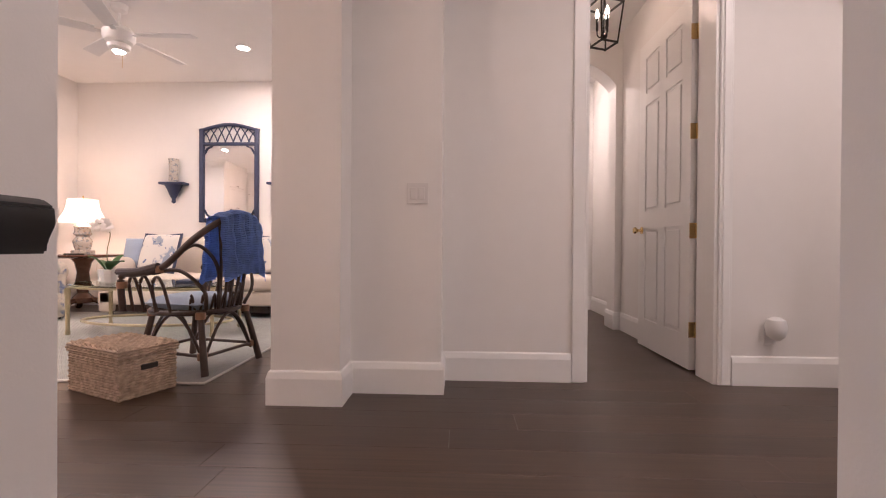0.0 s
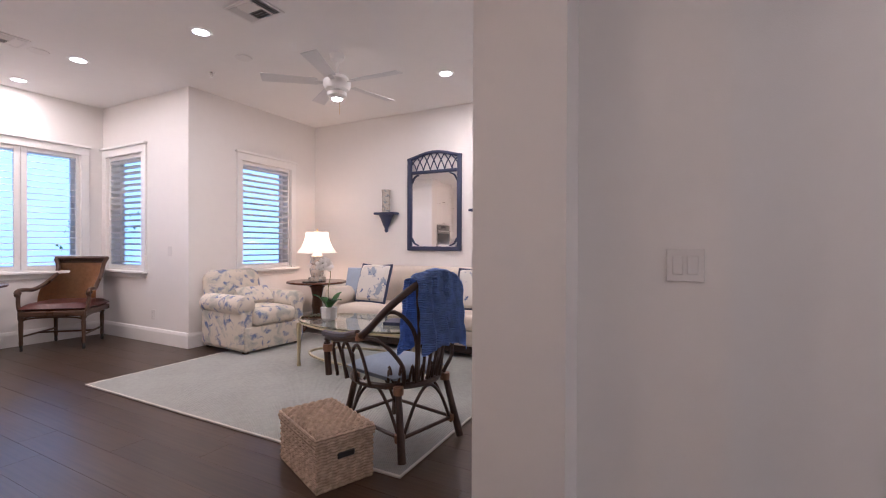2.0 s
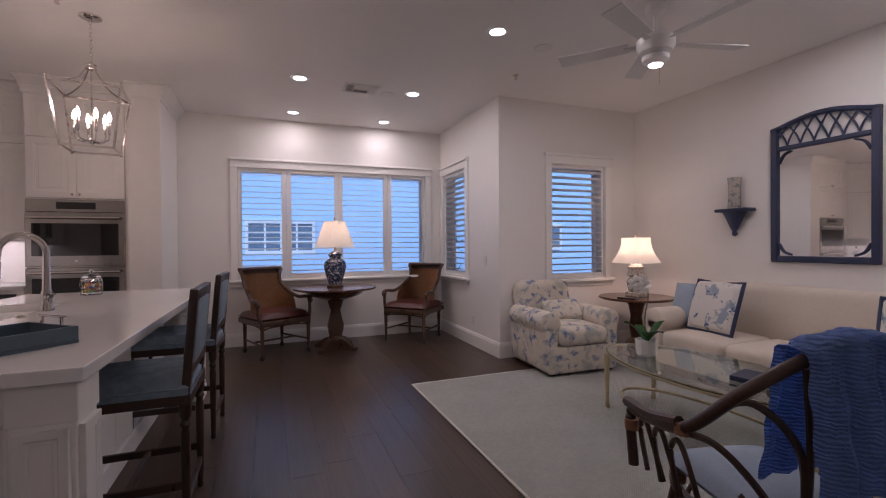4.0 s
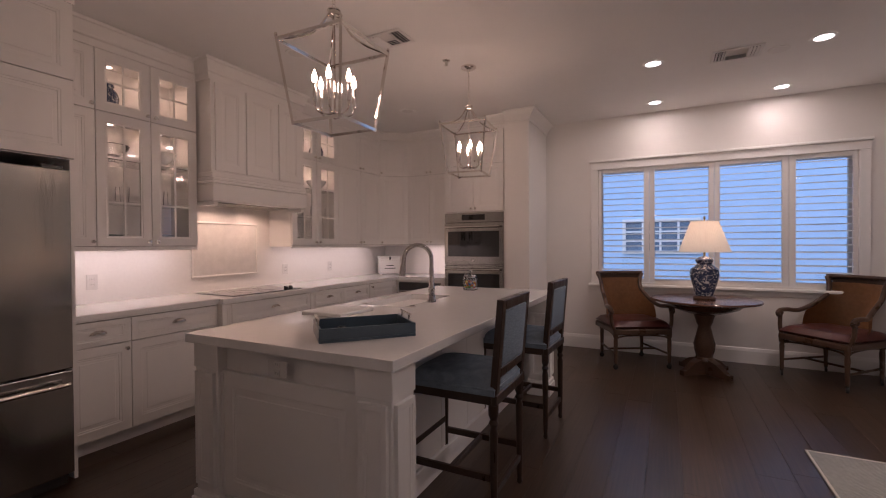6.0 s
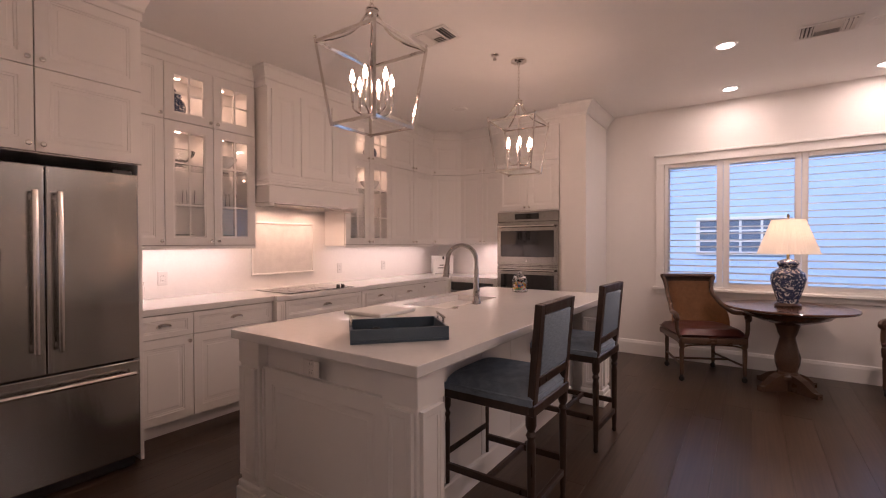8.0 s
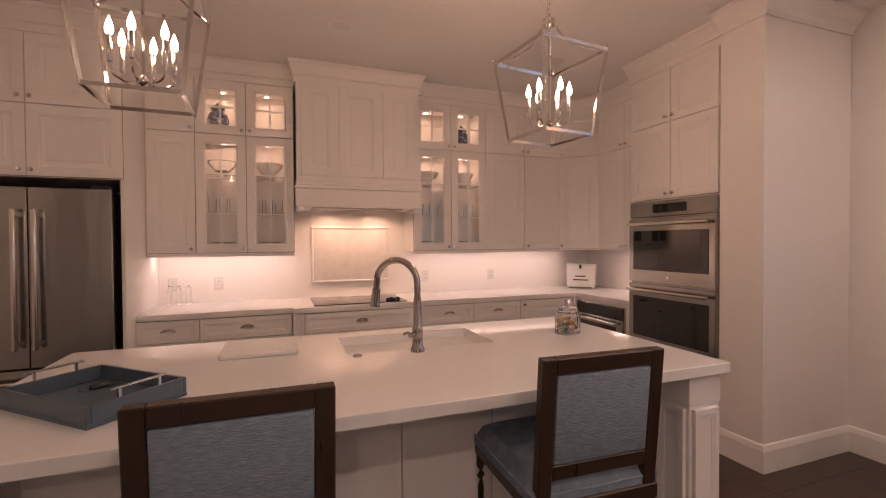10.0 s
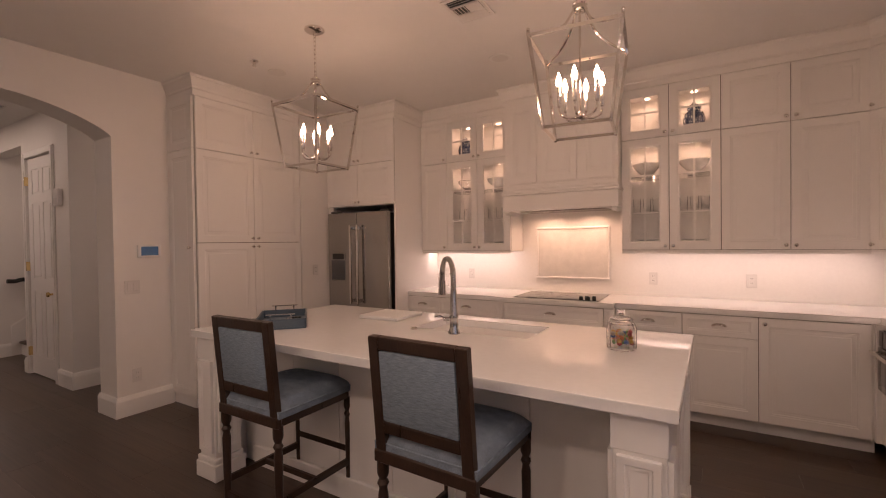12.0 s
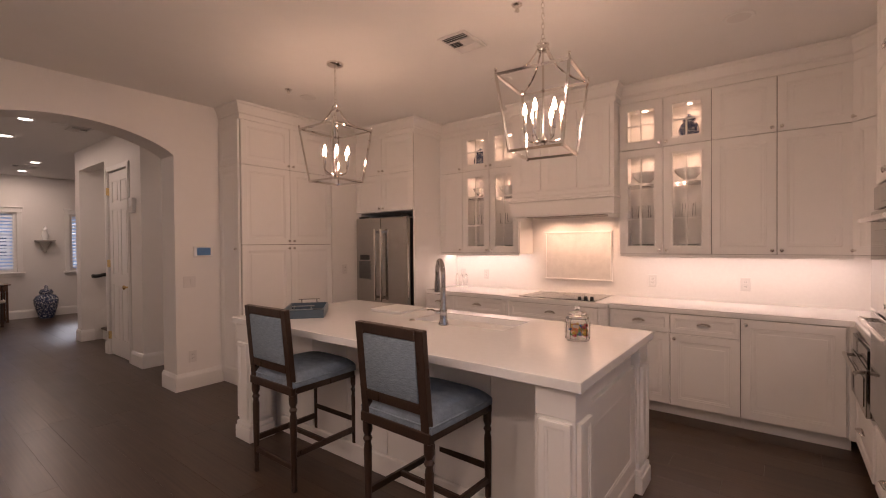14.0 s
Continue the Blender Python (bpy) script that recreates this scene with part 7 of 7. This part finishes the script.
for x, y in ((-2.2, 0.48), (-4.58, 0.457), (-4.70, 3.99)):
    d = thing("sprinkler_head", "small ceiling sprinkler head", "sprinkler", pose(x, y, CEIL))
    part("escutcheon", lathe([(0.012, -0.03), (0.014, -0.012), (0.032, -0.006), (0.034, -0.0005)], 16), SATIN, d, smooth=True)
    part("deflector", lathe([(0.016, -0.042), (0.016, -0.038)], 12), SATIN, d)
for x, y in ((0.92, 1.50), (-2.16, 0.23), (-5.65, 2.95), (-4.1, 3.9)):
    solid("speaker_cover", lathe([(0.075, -0.006), (0.078, -0.0005)], 28), FAINT, "small round white ceiling cover", "ceiling cover", "thing", pose(x, y, CEIL))


def plate(x, y, z, rz, kind, label, w=0.075, h=0.115):
    root = thing("light_switch" if kind == "switch" else "wall_outlet", label, "switch" if kind == "switch" else "outlet", pose(x, y, z, 0, 0, rz))
    part("plate", B(-w / 2, w / 2, -0.007, -0.0005, -h / 2, h / 2, 0.002), PLATE, root)
    n = max(1, round(w / 0.06)) if kind == "switch" else 1
    for i in range(n):
        cx = (i - (n - 1) / 2) * 0.046
        if kind == "switch":
            part("rocker", B(cx - 0.0165, cx + 0.0165, -0.010, -0.006, -0.033, 0.033, 0.002), PLATE, root)
        else:
            for dz in (-0.02, 0.02):
                s = part("socket", B(-0.017, 0.017, -0.008, -0.006, dz - 0.014, dz + 0.014, 0.003), PLATE, root)
                for dx in (-0.006, 0.006):
                    part("slot", B(dx - 0.001, dx + 0.001, -0.0086, -0.0079, dz - 0.004, dz + 0.006), BLACK, s)
    return root


plate(-0.473, HN, 1.088, 0, "switch", "white double rocker light switch", 0.117)
plate(AX0, 0.92, 1.09, -90, "switch", "white double rocker light switch beside the arch", 0.117)
plate(-5.62, 4.114, 1.08, 0, "switch", "white light switch on the bay wall", 0.075)
plate(-5.95, 4.114, 0.33, 0, "outlet", "white wall outlet on the bay wall")
plate(AX0, 0.90, 0.33, -90, "outlet", "white wall outlet beside the arch")
plate(-1.54, -0.72, 1.15, -90, "outlet", "white wall outlet beside the refrigerator")
for x in (-2.97, -4.87, -5.62, -2.62):
    plate(x, YK + 0.0125, 1.075, 180, "outlet", "white outlet on the backsplash")
plate(-2.599, 0.60, 0.80, 90, "outlet", "white outlet set sideways in the island end", 0.115, 0.072)
ch = thing("door_chime", "small white door chime box on the hall wall", "door chime", pose(0.36, HS, 1.95, 0, 0, 180))
part("case", B(-0.06, 0.06, -0.045, -0.0005, -0.09, 0.09, 0.006, seg=2), WHITE, ch)
part("grille", B(-0.045, 0.045, -0.0475, -0.044, -0.07, -0.01, 0.002), FAINT, ch)
nl = thing("night_light", "white plug-in night light over the baseboard", "night light", pose(1.57, 3.11, 0.30))
part("plate", B(-0.036, 0.036, -0.006, -0.0005, -0.058, 0.058, 0.002), WHITE, nl)
part("shade", lathe([(0.02, -0.02), (0.045, 0.0), (0.055, 0.05), (0.045, 0.095), (0.015, 0.11)], 20, m=pose(0, -0.055, 0)), WHITE, nl, smooth=True)
tp = thing("thermostat", "white wall thermostat panel with a dark screen", "thermostat", pose(AX0, 0.785, 1.395, 0, 0, -90))
part("case", B(-0.095, 0.095, -0.022, -0.0005, -0.055, 0.055, 0.006, seg=2), WHITE, tp)
# faint blue glow paints a reflection on the dark screen
part("screen", B(-0.068, 0.068, -0.0235, -0.0215, -0.038, 0.040), glow("screen_blue_reflection", (0.10, 0.22, 0.38), 0.12, (0.05, 0.08, 0.1)), tp, "dark screen, its blue reflection painted as a glow")
# china in the glass cabinets
for x, z in ((-3.0, UZM + 0.01), (-5.21, UZM + 0.01)):
    v = thing("ginger_jar", "small blue and white ginger jar in the cabinet", "jar", pose(x, -1.60, z + 0.0095))
    part("body", lathe([(0.05, 0), (0.075, 0.06), (0.085, 0.13), (0.07, 0.18), (0.045, 0.20), (0.05, 0.215)], 20), CHINA, v, smooth=True)
    part("lid", lathe([(0.055, 0.215), (0.05, 0.24), (0.015, 0.26), (0.01, 0.275)], 16), CHINA, v, smooth=True)
for cx0, fine in ((-3.03, "crystal"), (-3.39, "bowl"), (-4.84, "bowl"), (-5.21, "tea")):
    o = thing("serving_bowl", "bright silver and white footed serving bowl in the cabinet", "bowl", pose(cx0, -1.60, 1.9785))
    part("bowl", lathe([(0.05, 0), (0.045, 0.008), (0.02, 0.02), (0.06, 0.05), (0.105, 0.10), (0.115, 0.13), (0.105, 0.128), (0.09, 0.10), (0.05, 0.06)], 28, flute=14, depth=0.03), GLASS if fine == "crystal" else POT, o, smooth=True)
    for k in range(3):
        o = thing("glass_tumbler", "clear drinking glass on the cabinet shelf", "glass", pose(cx0 - 0.08 + 0.08 * k, -1.58 - 0.03 * (k % 2), 1.6785), group="glasses in the cabinets")
        part("glass", lathe([(0.028, 0), (0.034, 0.12), (0.031, 0.12), (0.025, 0.008)], 14, cap=False), GLASS, o, smooth=True)
    pl = thing("plate_stack", "stack of pale green and white plates in the cabinet", "plates", pose(cx0, -1.60, 1.352))
    for k in range(7):
        part("plate", lathe([(0.055, 0.012 * k), (0.06, 0.012 * k + 0.003), (0.105, 0.012 * k + 0.010), (0.105, 0.012 * k + 0.0115)], 28), CELADON if k % 2 else POT, pl, smooth=True)
for i in range(3):
    pm = thing("salt_mill", "clear acrylic mill on the counter", "pepper mill", pose(-2.62 - 0.07 * i, -1.62, 0.9105))
    part("body", lathe([(0.022, 0), (0.018, 0.06), (0.022, 0.12), (0.012, 0.13), (0.018, 0.15), (0.006, 0.165)], 14), GLASS, pm, smooth=True)

# ---- outdoors ----
solid("ground", B(-400, 400, -400, 400, -1.1, -0.98), GRASS_GREEN, "dim green lawn outside", "ground")


def neighbour(m, label):
    root = thing("neighbour_house", label, "house", m)
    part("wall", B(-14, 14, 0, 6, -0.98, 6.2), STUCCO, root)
    part("roof", B(-14.5, 14.5, -0.5, 6.5, 6.2, 6.6, 0.05), TILE_ROOF, root)
    for x, z, hw_, hh in ((-0.6, 1.15, 0.8, 0.72), (-8.2, 1.15, 0.8, 0.72), (7.5, 1.15, 0.8, 0.72), (-5.0, 3.9, 0.7, 1.2), (0.1, 3.9, 0.7, 1.2), (5.2, 3.9, 0.7, 1.2)):
        w = part("window", B(x - hw_, x + hw_, -0.03, 0.0, z, z + hh), DARKPANE, root, "dark window")
        fb = B(x - hw_ - 0.08, x + hw_ + 0.08, -0.07, -0.0, z - 0.08, z)
        B(x - hw_ - 0.08, x + hw_ + 0.08, -0.07, 0, z + hh, z + hh + 0.08, bm=fb)
        B(x - hw_ - 0.08, x - hw_, -0.07, 0, z, z + hh, bm=fb)
        B(x + hw_, x + hw_ + 0.08, -0.07, 0, z, z + hh, bm=fb)
        part("frame", fb, TRIM, w)
        for k in range(1, 4):
            part("muntin", B(x - hw_ + k * hw_ / 2 - 0.025, x - hw_ + k * hw_ / 2 + 0.025, -0.05, -0.03, z, z + hh), TRIM, w)
        for k in range(1, 3):
            part("muntin", B(x - hw_, x + hw_, -0.048, -0.032, z + k * hh / 3 - 0.02, z + k * hh / 3 + 0.02), TRIM, w)
    return root


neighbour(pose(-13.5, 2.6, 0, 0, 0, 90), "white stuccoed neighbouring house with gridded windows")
# this second house is added to keep the sun off the front windows
neighbour(pose(17.0, 0.0, 0, 0, 0, -90), "made-up stuccoed house with gridded windows, added to block the sun")

hedge = bmesh.new()
hr_ = random.Random(8)
for _ in range(260):
    c = Vector((hr_.uniform(-10.5, -8.6), hr_.uniform(4.7, 6.6), hr_.uniform(-0.5, 1.55 + 0.35 * math.sin(hr_.random() * 9))))
    q = Euler((hr_.random() * 6, hr_.random() * 6, hr_.random() * 6)).to_matrix()
    s_ = hr_.uniform(0.05, 0.11)
    vs = [hedge.verts.new(c + q @ Vector(p) * s_) for p in ((-0.5, 0, 0), (0, -0.25, 0.05), (0.6, 0, 0), (0, 0.25, 0.05))]
    hedge.faces.new(vs)
solid("hedge", hedge, LEAF, "loose green hedge outside the bay window", "hedge", "stuff")

# ---- floor ----
slab_bm = B(XW - 0.2, AX1, -3.4, YN + 0.4, -0.15, -0.017)
B(AX1, 0.145, 0.69, YN + 0.4, -0.15, -0.017, bm=slab_bm)
B(0.145, XE + 0.2, -3.4, YN + 0.4, -0.15, -0.017, bm=slab_bm)
base = solid("floor", slab_bm, material("subfloor", (0.03, 0.02, 0.014), 0.8, scale=3, vary=0.2), "dark stained wide-plank oak floor", "floor")
rng = random.Random(5)
PLW, PLL = 0.19, 2.05
shared = {}


def plank(x0, x1, y0, y1):
    ln = round(x1 - x0, 2)
    if ln not in shared:
        shared[ln] = mesh_of(B(-ln / 2 + 0.0003, ln / 2 - 0.0003, -PLW / 2 + 0.0003, PLW / 2 - 0.0003, -0.016, 0.0, 0.0008), "plank", FLOORWOOD)
    o = new("plank", shared[ln])
    o.parent = base
    o.location = ((x0 + x1) / 2, (y0 + y1) / 2, rng.uniform(-0.0004, 0))
    return o


extra = bmesh.new()
rows = int((YN + 0.2 - YK) / PLW) + 1
for r in range(rows):
    y0 = YK + r * PLW
    start, stop = (XW, XE + 0.05)
    if y0 + PLW > 4.3:
        start = -5.3
    if y0 + PLW > 3.35:
        stop = 1.6
    x = start - rng.choice((0.3, 0.7, 1.1, 1.5))
    while x < stop:
        ln = rng.choice((1.5, 1.8, 2.1, 2.4))
        if y0 < 0.68 and x < 0.145 and x + ln > AX1:
            # the planks stop at the stairwell
            if x < AX1 - 0.2:
                plank(x, AX1 - 0.01, y0, y0 + PLW)
            if x + ln > 0.2:
                B(0.146, x + ln - 0.0006, y0 + 0.0006, y0 + PLW - 0.0006, -0.016, -0.0003, bm=extra)
        elif x < -0.9 or (y0 > 0.6 and x < 1.5 and y0 < 3.3):
            plank(x, x + ln, y0, y0 + PLW)
        else:
            B(x + 0.0006, x + ln - 0.0006, y0 + 0.0006, y0 + PLW - 0.0006, -0.016, -0.0003, bm=extra)
        x += ln
far = new("far_planks", mesh_of(extra, "far_planks", FLOORWOOD))
far.parent = base
tagged(far, kind="stuff", label="dark oak planks of the hall and front room")
